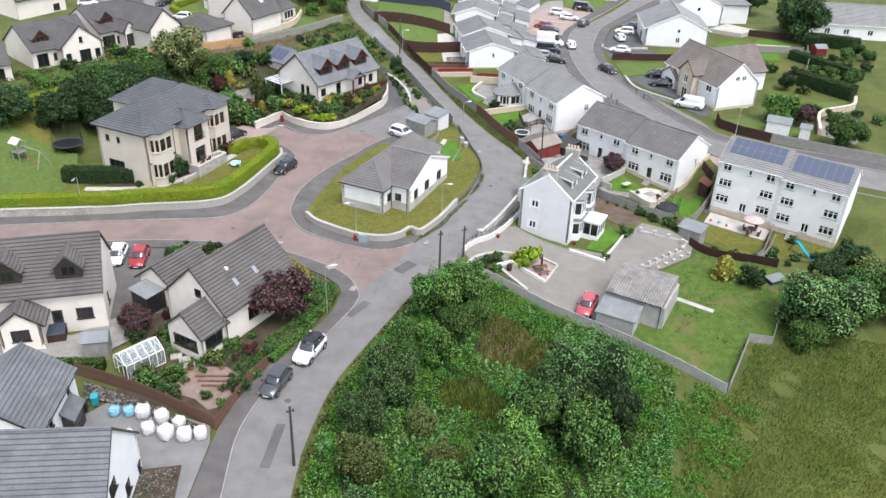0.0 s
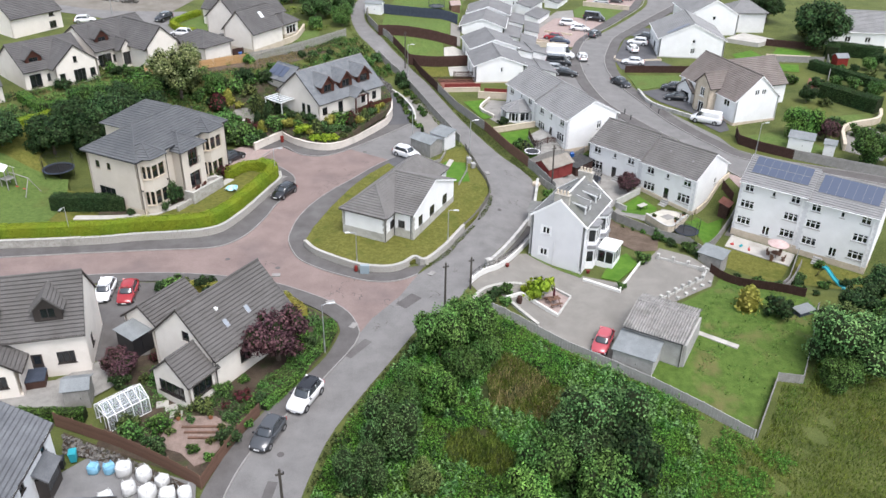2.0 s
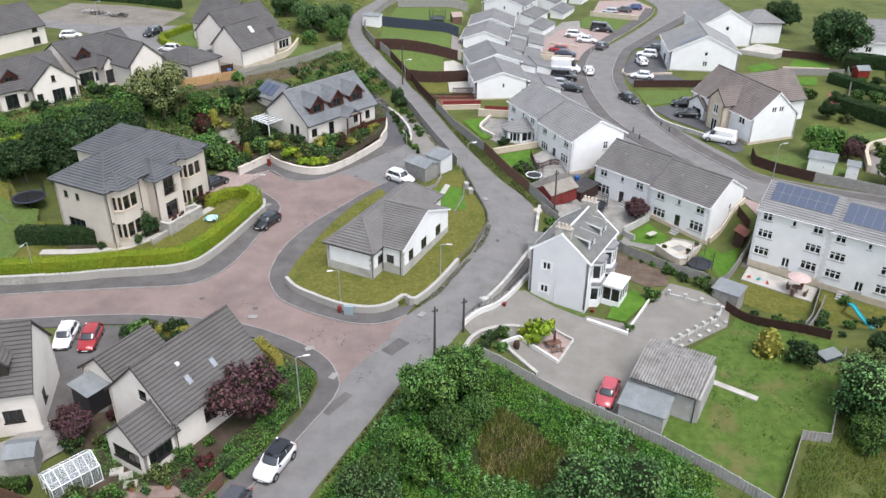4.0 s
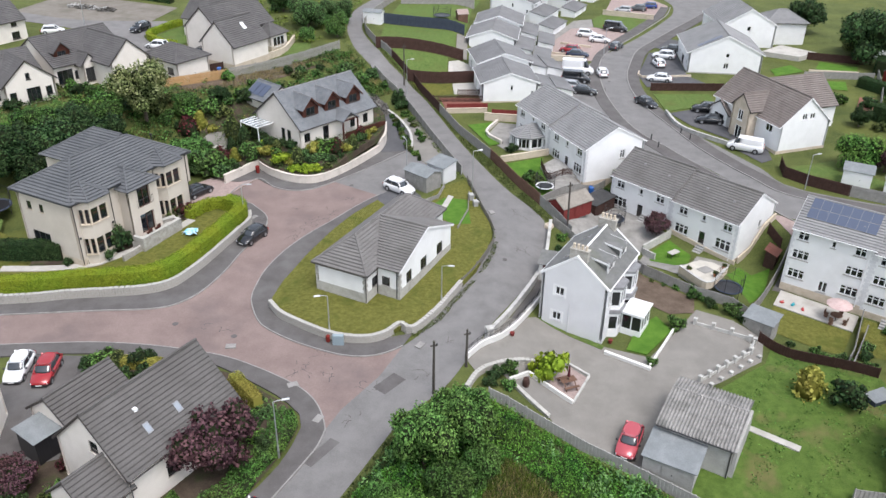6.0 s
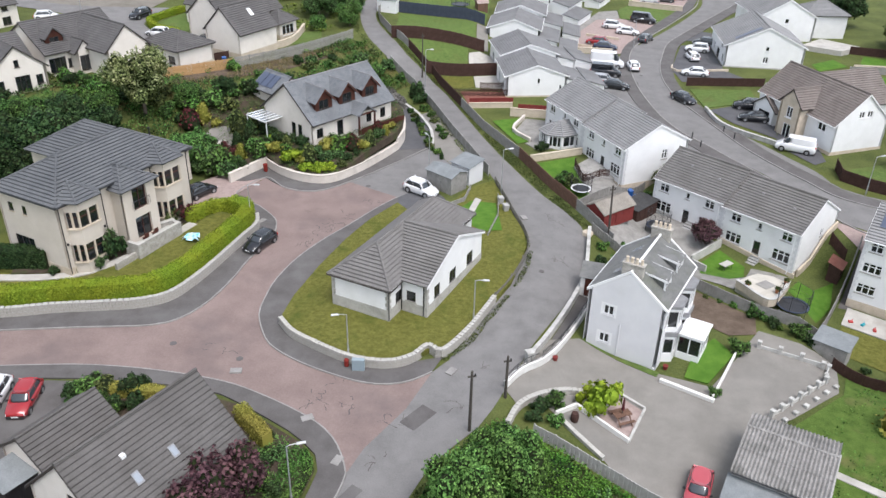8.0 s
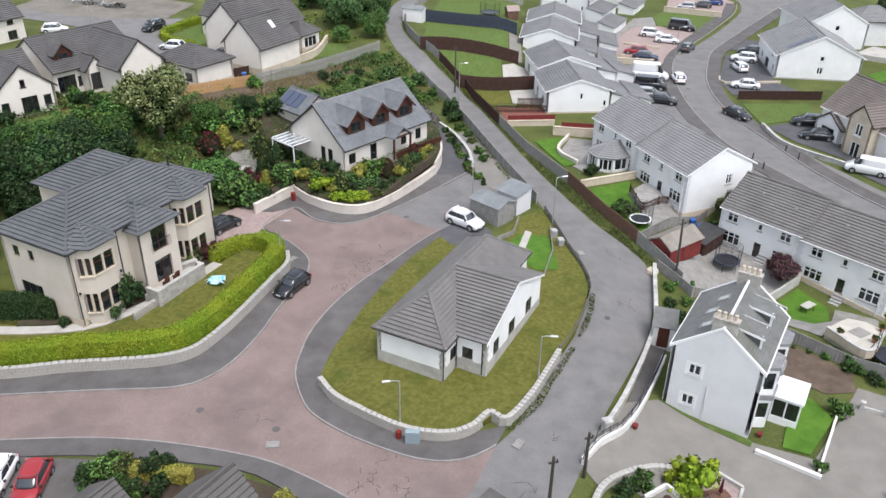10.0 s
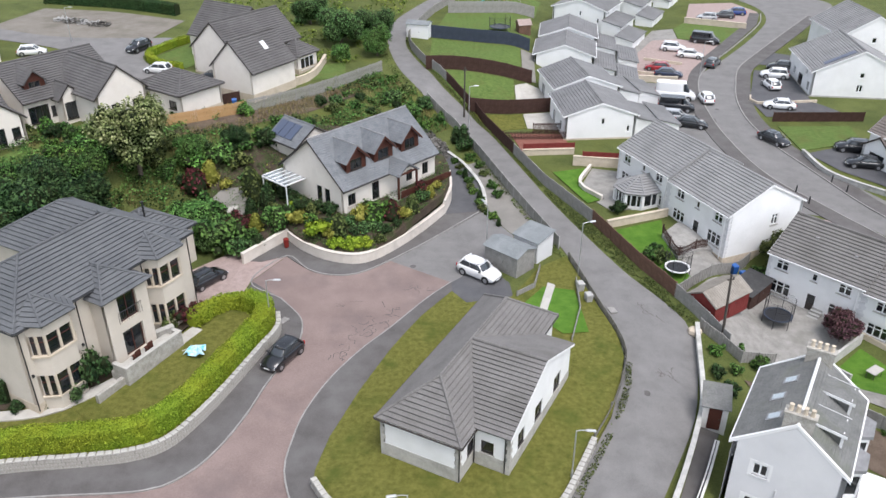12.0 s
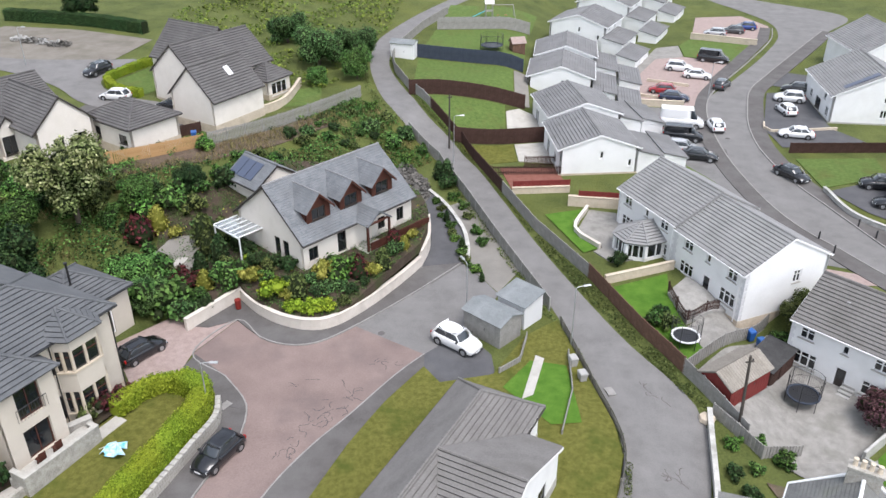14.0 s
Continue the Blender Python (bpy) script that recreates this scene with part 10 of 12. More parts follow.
growth("lane_verge", [(10.8, 106.6), (8.6, 110.6), (6.1, 115.3), (2.3, 123.9), (-2.5, 132.4), (-6.0, 140.6), (-11.0, 152.3), (-15.7, 158.0), (-19.0, 163.1), (-22.2, 171.0), (-23.2, 176), (-23.4, 176), (-22.0, 170.2), (-16.8, 158.2), (-12.2, 152.9), (-8.6, 146.6), (-5.4, 138.8), (-1.7, 129.4), (1.8, 121.5), (5.6, 113.6), (9.2, 107.5)], 70, 0.03, 0.45, 0.13, LEAF_OLIVE, "rough grass and weeds along the lane fence", 1.2, 0.1, 19)
growth("lane_verge", [(-3.6, 82.7), (-1.6, 85.6), (-0.3, 88.6), (0.9, 91.4), (2.2, 94.4), (3.2, 97.8), (3.7, 101), (4.15, 101), (3.65, 97.6), (2.65, 94.2), (1.35, 91.2), (0.15, 88.4), (-1.1, 85.2), (-3.1, 82.4)], 110, 0.03, 0.35, 0.1, LEAF_OLIVE, "rough weeds at the foot of the lane wall", 0.9, 0.2, 23)
growth("meadow", [(-30, 160), (-46, 168), (-62, 190), (-60, 236), (-26, 236), (-26, 190), (-27, 172)], 5, 0.3, 0.9, 0.30, BLADE, "rough meadow weeds beyond the lane", 4.0, 0.3, 20)
for x, y, k, turn in ((-50.5, 106.6, 1.1, 10), (-55.6, 104.4, 1.15, 40), (-61.0, 101.8, 1.15, 80), (-66.4, 98.6, 1.2, 120), (-71.6, 96.2, 1.2, 160), (-77.4, 95.0, 1.2, 200), (-46.8, 109.6, 1.05, 230), (-80.6, 99.8, 1.2, 320), (-43.4, 112.2, 0.95, 55), (-50.4, 116.4, 0.95, 95)):
    plant_tree(DARK, x, y, k, turn, "dark dense tree in the belt behind the villa")
for x, y, k, turn, kind, text in ((-0.8, 66.2, 0.95, 40, OAKISH, "leafy green tree beside the street"), (3.4, 65.2, 0.6, 90, OAKISH_B, "green bush in the scrub"), (-3.4, 57.6, 0.72, 10, OAKISH_B, "green bush in the scrub"), (-5.2, 44.6, 0.75, 60, OLIVE, "olive green bush in the scrub"), (10.2, 54.0, 1.15, 160, WILLOW, "large grey-green willow in the scrub"), (12.8, 50.2, 1.05, 210, OAKISH_B, "green bush in the scrub"), (1.4, 40.4, 0.9, 240, OAKISH_B, "green bush in the scrub"), (9.0, 41.8, 0.85, 280, FRESH, "fresh green bush in the scrub"), (-4.4, 38.6, 0.8, 300, WILLOW, "grey-green willow bush near the street"), (40.4, 74.4, 1.0, 15, OLIVE, "large olive-green tree at the field edge"), (36.6, 67.8, 0.8, 75, OAKISH_B, "green tree at the field edge"), (49.4, 73.6, 1.2, 135, OAKISH, "large green tree at the field edge"), (53.4, 77.0, 1.2, 195, DARK, "dark green tree at the field edge"), (46.2, 82.4, 0.8, 255, DARK, "dark green tree behind the terrace garden")):
    plant_tree(kind, x, y, k, turn, text, tall=1.32 if "scrub" in text or "street" in text else 1.0)

# ---- lawns, patios and beds of the back gardens ----
drape("lawn_terrace", [(4.6, 122.4), (9.8, 125.2), (9.4, 121.6), (10.0, 117.2), (11.2, 113.6), (9.0, 111.2), (6.8, 115.6)], 0.06, FALSE_LAWN, "green lawn behind the white terrace", "lawn")
drape("deck_terrace", [(9.3, 121.6), (11.4, 124.4), (14.2, 120.4), (10.2, 117.2)], 0.4, GREY_TIMBER, "weathered timber deck behind the white terrace", "deck", skirt=0.5)
drape("patio_terrace", [(3.5, 137.2), (6.6, 136.6), (8.6, 131.8), (7.6, 127.6), (4.9, 126.7), (3.4, 128.6), (4.3, 129.4), (2.0, 132.5)], 0.1, PATIO_GREY, "stained grey-brown patio round the sunroom", "patio", skirt=0.2)
drape("lawn_sunroom", [(-1.1, 135.7), (3.2, 137.4), (1.7, 132.5), (3.9, 129.2), (2.4, 128.2)], 0.12, FALSE_LAWN, "bright green lawn beside the sunroom", "lawn")
garden_wall([(3.3, 137.3), (1.8, 132.5), (4.0, 129.2)], 0.22, 0.45, CREAM_MASONRY, "low cream wall edging the sunroom lawn", CREAM_MASONRY, 0.1, 0.05, step=1.2)
garden_wall([(1.3, 138.2), (7.6, 137.8)], 0.3, 1.1, SANDSTONE, "buff block wall below the red fence", SANDSTONE, 0.0, step=3)
drape("gravel_terrace", [(9.9, 116.6), (13.4, 120.2), (16.6, 121.2), (17.6, 120.2), (12.6, 114.9), (11.2, 113.4)], 0.07, PATIO_GREY, "stony patio and gravel garden", "patio")
drape("patio_shed", [(9.6, 110.6), (12.8, 114.4), (18.0, 119.8), (22.6, 112.0), (24.4, 108.8), (20.7, 105.5), (18.0, 102.0), (13.2, 104.4)], 0.06, PATIO_GREY, "grey paving round the garden sheds", "patio")
drape("bed_old_house", [(13.0, 101.4), (18.2, 100.6), (19.7, 97.8), (24.4, 93.9), (23.9, 91.4), (21.4, 91.0), (14.6, 96.4)], 0.07, BANK_SOIL, "bare brown mulch behind the old house", "garden bed")
drape("patio_mid", [(23.5, 98.4), (26.1, 100.6), (28.7, 99.4), (27.4, 97.2), (25.7, 95.4)], 1.0, CREAM_PAVING, "raised cream patio of a terrace garden", "patio", skirt=1.5)
garden_wall([(23.5, 98.3), (25.7, 95.3), (27.5, 97.1), (28.8, 99.4)], 0.22, 0.3, SANDSTONE, "low buff parapet round the raised patio", PALE_STONE, 1.0, 0.06, step=0.6)
drape("patio_inset", [(25.2, 98.2), (26.4, 99.0), (27.2, 98.1), (26.0, 97.3)], 1.03, PATIO_GREY, "dark square set into the raised patio", "patio")
drape("lawn_mid", [(21.2, 102.8), (22.0, 105.8), (24.3, 108.0), (26.4, 105.4), (25.4, 102.2), (23.6, 101.0)], 0.06, FALSE_LAWN, "small green terrace lawn", "lawn")
drape("patio_low", [(19.6, 101.2), (21.0, 105.2), (22.0, 105.8), (21.2, 102.8), (23.6, 101.0), (25.6, 102.2), (27.0, 105.2), (30.6, 104.0), (28.8, 100.0), (26.0, 101.0), (23.4, 98.6)], 0.055, PATIO_GREY, "grey paving round the small terrace lawn", "patio")
drape("lawn_mid_east", [(29.2, 100.4), (31.4, 103.6), (32.6, 102.4), (35.0, 103.8), (33.4, 99.6), (30.8, 96.0)], 0.06, FALSE_LAWN, "small green terrace lawn", "lawn")
drape("lawn_solar", [(31.4, 92.6), (33.6, 96.8), (40.2, 92.6), (37.8, 88.4)], 0.06, DRY_LAWN, "olive lawn of a terrace garden", "lawn")
drape("patio_solar", [(33.6, 97.0), (35.2, 99.9), (42.0, 95.6), (40.4, 92.8)], 0.1, PAVING, "pale patio below the solar terrace", "patio", skirt=0.1)
drape("lawn_solar_east", [(40.4, 91.6), (42.4, 95.2), (49.0, 91.2), (46.2, 86.2), (39.4, 88.8)], 0.06, DRY_LAWN, "olive lawn with a slide", "lawn")
for name, pts, mat, text in (
    ("lawn_row", [(-6.2, 147.0), (0.4, 147.4), (1.6, 141.8), (-4.4, 140.6)], RED_DECK, "red-brown timber deck below the small house"),
    ("lawn_row", [(-11.2, 152.4), (-4.8, 154.0), (-4.2, 149.0), (-8.4, 147.6)], DRY_LAWN, "small olive lawn with a patio"),
    ("patio_row", [(-4.6, 154.1), (-0.9, 155.1), (0.2, 148.8), (-4.0, 149.0)], PAVING, "pale patio beside the small house"),
    ("lawn_row", [(-17.8, 161.3), (-8.4, 163.4), (-6.1, 163.9), (-5.7, 154.8), (-12.2, 153.2)], LAWN, "green lawn between dark fences"),
    ("patio_row", [(-5.9, 162.6), (-4.2, 164.4), (-1.0, 163.6), (-0.8, 156.2), (-5.5, 157.0)], PAVING, "pale patio beside the small house"),
    ("lawn_row", [(-19.4, 177.9), (-5.4, 175.4), (-5.0, 165.4), (-18.4, 162.4)], LAWN, "green lawn between dark and navy fences"),
    ("patio_row", [(-5.2, 175.2), (-3.2, 175.2), (-2.8, 165.6), (-4.8, 165.3)], YARD, "cluttered grey patio beside the small house"),
    ("lawn_row", [(-18.4, 193.6), (-3.4, 197.4), (-3.8, 176.6), (-19.6, 179.4)], LAWN, "green lawn with a trampoline"),
    ("lawn_row", [(-17.4, 210), (-1.6, 212), (-2.8, 199.0), (-18.0, 195.0)], LAWN, "green lawn behind the grey fence"),
):
    drape(name, pts, 0.07, mat, text, "lawn" if "lawn" in name else "patio", skirt=0.1)
drape("drive_red_north", [(11.4, 170.6), (19.9, 170.4), (21.6, 176.0), (25.4, 183.0), (29.0, 191.6), (22.4, 194.6), (17.6, 193.0), (13.6, 183.6)], 0.07, PINK_PAVING, "red block paving with parked cars", "driveway")
drape("pavement_far_north", [(25.7, 181.2), (32.0, 192.8), (38.7, 206.0), (41.2, 214.5), (39.4, 214.9), (36.9, 206.8), (30.2, 194.0), (24.0, 182.2)], 0.13, FOOTWAY, "asphalt footway beside the small green", "pavement", skirt=0.2)
drape("forecourt_row", [(12.6, 183.4), (13.8, 183.8), (17.4, 193.2), (22.3, 194.9), (22.5, 201.2), (18.6, 199.6), (15.0, 191.0)], 0.06, PATIO_GREY, "grey paved forecourt before the stepped garages", "paving")
drape("drive_lower", [(28.0, 156.2), (27.6, 160.4), (28.2, 164.6), (36.4, 162.6), (39.0, 158.4), (38.6, 156.0)], 0.085, DRIVE, "dark asphalt drive with a white saloon", "driveway")
drape("drive_red_far", [(25.6, 206.4), (36.2, 202.8), (39.6, 210.0), (41.2, 216), (38.0, 224), (29.0, 222)], 0.07, PINK_PAVING, "red block paving beyond the green", "driveway")
drape("lawn_green", [(22.5, 194.8), (22.7, 201.4), (25.2, 205.6), (35.8, 202.2), (29.4, 192.4)], 0.09, LAWN, "small green beside the far street", "lawn", skirt=0.1)
garden_wall([(25.3, 206.0), (35.9, 202.6)], 0.25, 1.0, SANDSTONE, "buff retaining wall above the small green", SANDSTONE, 0.0, step=3)
garden_wall([(12.2, 174.6), (17.8, 172.4)], 0.2, 0.5, SANDSTONE, "low buff wall between the drives", None, 0.0, step=3)
garden_wall([(10.8, 170.4), (18.4, 170.0)], 0.25, 0.9, SANDSTONE, "buff wall above the parking bay", SANDSTONE, 0.0, step=3)
garden_wall([(14.8, 181.4), (20.6, 179.2)], 0.2, 0.5, SANDSTONE, "low buff wall between the drives", None, 0.0, step=3)
drape("parking_bay", [(10.0, 157.6), (10.6, 169.8), (18.6, 169.4), (18.4, 161.6), (17.8, 150.2), (11.4, 150.0)], 0.07, LANE, "pale parking bay beside the far street", "driveway")
drape("verge_terrace", [(15.4, 149.6), (18.0, 145.0), (17.4, 139.0), (15.8, 139.0), (15.0, 145)], 0.08, LAWN, "grass verge beside the parking bay", "lawn")
drape("lawn_far", [(28.6, 152.6), (38.0, 153.6), (37.6, 148.4), (29.4, 144.8)], 0.1, LAWN, "green lawn beside the far street", "lawn", skirt=0.1)
drape("drive_far", [(29.8, 144.0), (37.4, 148.0), (38.4, 141.4), (36.8, 134.4), (32.2, 139.2)], 0.09, DRIVE, "dark asphalt drive with two black cars", "driveway")
drape("drive_van", [(36.0, 132.2), (38.0, 138), (41.4, 132.8), (41.0, 127.6), (39.3, 126.4)], 0.09, DRIVE, "dark asphalt drive with the white van", "driveway")
drape("drive_stack", [(27.4, 160.6), (28.0, 165.0), (31.4, 177.4), (36.6, 178.2), (36.0, 162.4)], 0.09, DRIVE, "asphalt drives with white cars", "driveway")
drape("drive_stack_north", [(32.4, 181), (36.6, 187.6), (44.4, 184.4), (37, 179.4)], 0.09, DRIVE, "asphalt drive with a black car", "driveway")
drape("lawn_terraced", [(60.2, 170.4), (62.5, 175.2), (68.4, 172.6), (66.2, 166.6)], 0.1, FALSE_LAWN, "bright terraced back lawns", "lawn")
drape("patio_far", [(52.6, 178.2), (58.6, 175.2), (62.8, 178.6), (57.4, 183.0)], 0.9, PAVING, "raised pale patio with a red gate", "patio", skirt=1.4)
drape("lawn_dark_fence", [(41.8, 125.0), (49.2, 128.0), (54.6, 120.8), (47.6, 118.2), (42.6, 121.4)], 0.07, LAWN, "small lawn inside the dark fence", "lawn")
drape("paving_pink", [(23.4, 127.6), (25.0, 124.6), (28.4, 124.8), (27.2, 126.6)], 0.07, PINK_PAVING, "pink paving at the terrace front", "paving")
drape("paving_pink_far", [(36.2, 111.6), (39.6, 109.6), (43.4, 104.6), (38.6, 104.4)], 0.07, PINK_PAVING, "pink paving between the terraces", "paving")
drape("gravel_plateau", [(-88, 168), (-86, 182), (-73, 181), (-60.0, 178), (-61.4, 168), (-72, 164.4)], 0.07, BROWN_GRAVEL, "brown-grey gravel yard on the plateau", "yard")
drape("road_plateau", curve([(-92, 170), (-76, 165.6), (-63.4, 167.4), (-58.2, 168.4), (-59.2, 161.0), (-58.8, 158.4), (-55.2, 155.0), (-48.4, 153.6), (-42.6, 151.6)], 1.5) + curve([(-41.8, 147.0), (-48.6, 149.0), (-57.6, 151.4), (-64.4, 156.6), (-74, 160.6), (-92, 164)], 1.5), 0.08, ASPHALT, "grey asphalt plateau road", "road")
drape("paving_plateau", [(-42.2, 147.2), (-48.6, 149.0), (-57.4, 151.2), (-58.0, 145.4), (-53.0, 141.6), (-50.4, 138.0), (-42.2, 144.6)], 0.07, FOOTWAY, "dark paved forecourt between the plateau houses", "paving")
drape("lawn_plateau", [(-58.6, 116.4), (-62.6, 119.6), (-60.2, 124.6), (-58.9, 127.9), (-55.4, 122.0), (-56.4, 116.6)], 0.07, LAWN, "green lawn before the plateau house", "lawn")
drape("lawn_plateau_east", [(-29.2, 156.4), (-34.4, 154.2), (-35.4, 160.0), (-30.6, 163.2)], 0.07, LAWN, "green lawn behind the stone-based house", "lawn")
drape("lawn_plateau_hedge", [(-57.4, 159.6), (-54.8, 156.6), (-51.6, 156.0), (-50.0, 160.4), (-55.0, 166.6)], 0.1, LAWN, "small lawn inside the lime hedge", "lawn")
drape("play_lawn", [(-60, 84.6), (-48.6, 86.4), (-48.6, 92.4), (-51.2, 98.6), (-60.4, 100.6), (-70, 96), (-72, 84)], 0.95, LAWN, "green play lawn beside the villa", "lawn")
drape("patio_corner", [(-22.6, 52.6), (-22.6, 55.5), (-21.4, 56.3), (-19.0, 56.5), (-17.2, 55.4), (-17.5, 53.0), (-18.1, 51.2), (-18.9, 50.7), (-20.4, 52.0)], 0.2, BROWN_PAVING, "brown-paved stepped terrace in the corner garden", "patio", skirt=0.1)
for x0, y0, x1, y1 in ((-21.3, 54.9, -18.0, 55.2), (-20.9, 54.3, -18.2, 54.5), (-20.4, 53.7, -18.6, 53.8)):
    solid("timber_step", Shape().box(-0.5 * math.dist((x0, y0), (x1, y1)), 0.5 * math.dist((x0, y0), (x1, y1)), -0.1, 0.1, 0.0, 0.34, chamfer=0.02, m=on_ground((x0 + x1) / 2, (y0 + y1) / 2, math.degrees(math.atan2(y1 - y0, x1 - x0)))), TIMBER, "weathered timber sleeper edging a garden step", "step", "garden steps")
for x, y, t in ((-23.9, 57.6, 20), (-23.0, 57.2, 26), (-22.3, 56.4, 15)):
    solid("paving_slab", Shape().box(-0.5, 0.5, -0.36, 0.36, 0.0, 0.18, chamfer=0.01, m=on_ground(x, y, t, 0.1)), PAVING, "pale stone slab laid in the garden", "paving", "garden slabs")
for x, y in ((-19.3, 56.2), (-21.9, 55.8), (-17.9, 54.6)):
    pot = thing("plant_pot", "terracotta pot with a leafy plant", "pot", "garden pots", on_ground(x, y, 30 * x, 0.2))
    part("pot", Shape().turned([(0.16, 0), (0.24, 0.38), (0.27, 0.38), (0.27, 0.46), (0.22, 0.46), (0.2, 0.38)], 12), TERRACOTTA, pot)
    shared("plant", BUSH_OLIVE, pot, pose(0, 0, 0.4) @ Matrix.Diagonal((0.45, 0.45, 0.45, 1)))
drape("rubble_bank", [(-17.2, 146.4), (-14.2, 143.0), (-13.2, 139.4), (-14.8, 134.0), (-16.4, 137.6), (-19.0, 142.4)], 0.14, COBBLE, "loose grey rubble on the bank", "rubble", skirt=0.2)
growth("rubble", [(-17.2, 146.4), (-14.2, 143.0), (-13.2, 139.4), (-14.8, 134.0), (-16.4, 137.6), (-19.0, 142.4)], 30, 0.05, 0.3, 0.26, COBBLE, "grey stones tipped on the bank", 1.0, 0.1, 22, lift=0.15)

# worn patches, covers and joints of the roads
def cracks(x, y, r, n, seed):
    """A net of thin wandering cracks about a place in the road."""
    g2, s = random.Random(seed), Shape()
    for k in range(n):
        a, px, py = g2.uniform(0, 6.28), x + g2.uniform(-r, r) * 0.8, y + g2.uniform(-r, r)
        pts = [(px, py)]
        for q in range(g2.randint(4, 9)):
            a += g2.uniform(-0.9, 0.9)
            px, py = px + 0.15 * math.cos(a), py + 0.15 * math.sin(a)
            pts.append((px, py))
        w = [g2.uniform(0.012, 0.04) for q in pts]
        left, right = offset(pts, 1.0), offset(pts, -1.0)
        c = []
        for q, (u, v) in enumerate(pts):
            for e, sg in ((left[q], 1), (right[q], 1)):
                cx, cy = u + (e[0] - u) * w[q], v + (e[1] - v) * w[q]
                c.append((cx, cy, ground(cx, cy) + 0.060 + 0.0006 * k))
        s.add(c, [(2 * q + 1, 2 * q + 3, 2 * q + 2, 2 * q) for q in range(len(pts) - 1)])
    return solid("road_cracks", s, CRACK, "dark broken cracks in the road surface", "cracks", "road cracks", kind="structure")


for i, (x, y, r, n) in enumerate(((-17.4, 103.0, 1.5, 14), (-16.2, 105.4, 1.2, 10), (-18.6, 100.0, 1.0, 8), (-13.6, 109.2, 1.2, 6), (-19.8, 106.4, 0.8, 3), (-12.4, 77.0, 1.0, 8), (-9.8, 76.2, 0.8, 5), (-11.0, 79.0, 0.6, 4), (-22.0, 82.6, 1.2, 4), (6.4, 108.6, 0.8, 4), (6.6, 100.2, 0.5, 7), (-2.0, 76.8, 1.0, 4), (0.2, 82.0, 0.8, 3), (-7.4, 70.6, 1.1, 4), (-6.4, 74.2, 1.4, 5))):
    cracks(x, y, r, n, i)
for x, y, a, l, w in ((-8.6, 67.0, 60, 3.2, 0.9), (-4.6, 75.6, 55, 2.6, 1.4), (-12.6, 47.2, 88, 5.0, 0.8), (20.2, 152.0, 85, 6.0, 1.2)):
    ca, sa = math.cos(radians(a)), math.sin(radians(a))
    drape("road_patch", [(x + u * ca - v * sa, y + u * sa + v * ca) for u, v in ((-l / 2, -w / 2), (l / 2, -w / 2), (l / 2, w / 2), (-l / 2, w / 2))], 0.06, FOOTWAY, "darker relaid strip of asphalt", "road patch")
for x, y in ((-19.6, 81.0), (-5.2, 74.8), (4.8, 97.4), (-12.6, 52.6), (-14.6, 113.6), (-25.6, 82.4), (22.0, 158.6), (20.6, 141.2)):
    z = ground(x, y)
    solid("manhole_cover", Shape().turned([(0.29, 0.0), (0.29, 0.066), (0.27, 0.068)], 14, (x, y, z)), FOOTWAY, "round iron manhole cover in the road", "manhole cover", "manhole covers")
for x, y, a in ((-9.6, 70.6, 70), (-12.6, 74.6, 30), (-24.2, 103.6, 60), (-19.4, 79.4, 10), (3.2, 107.8, -70), (-2.6, 81.2, 60)):
    solid("inspection_cover", Shape().box(-0.45, 0.45, -0.3, 0.3, 0.0, 0.165, m=on_ground(x, y, a)), KERB, "pale inspection cover in the footway", "cover", "inspection covers")

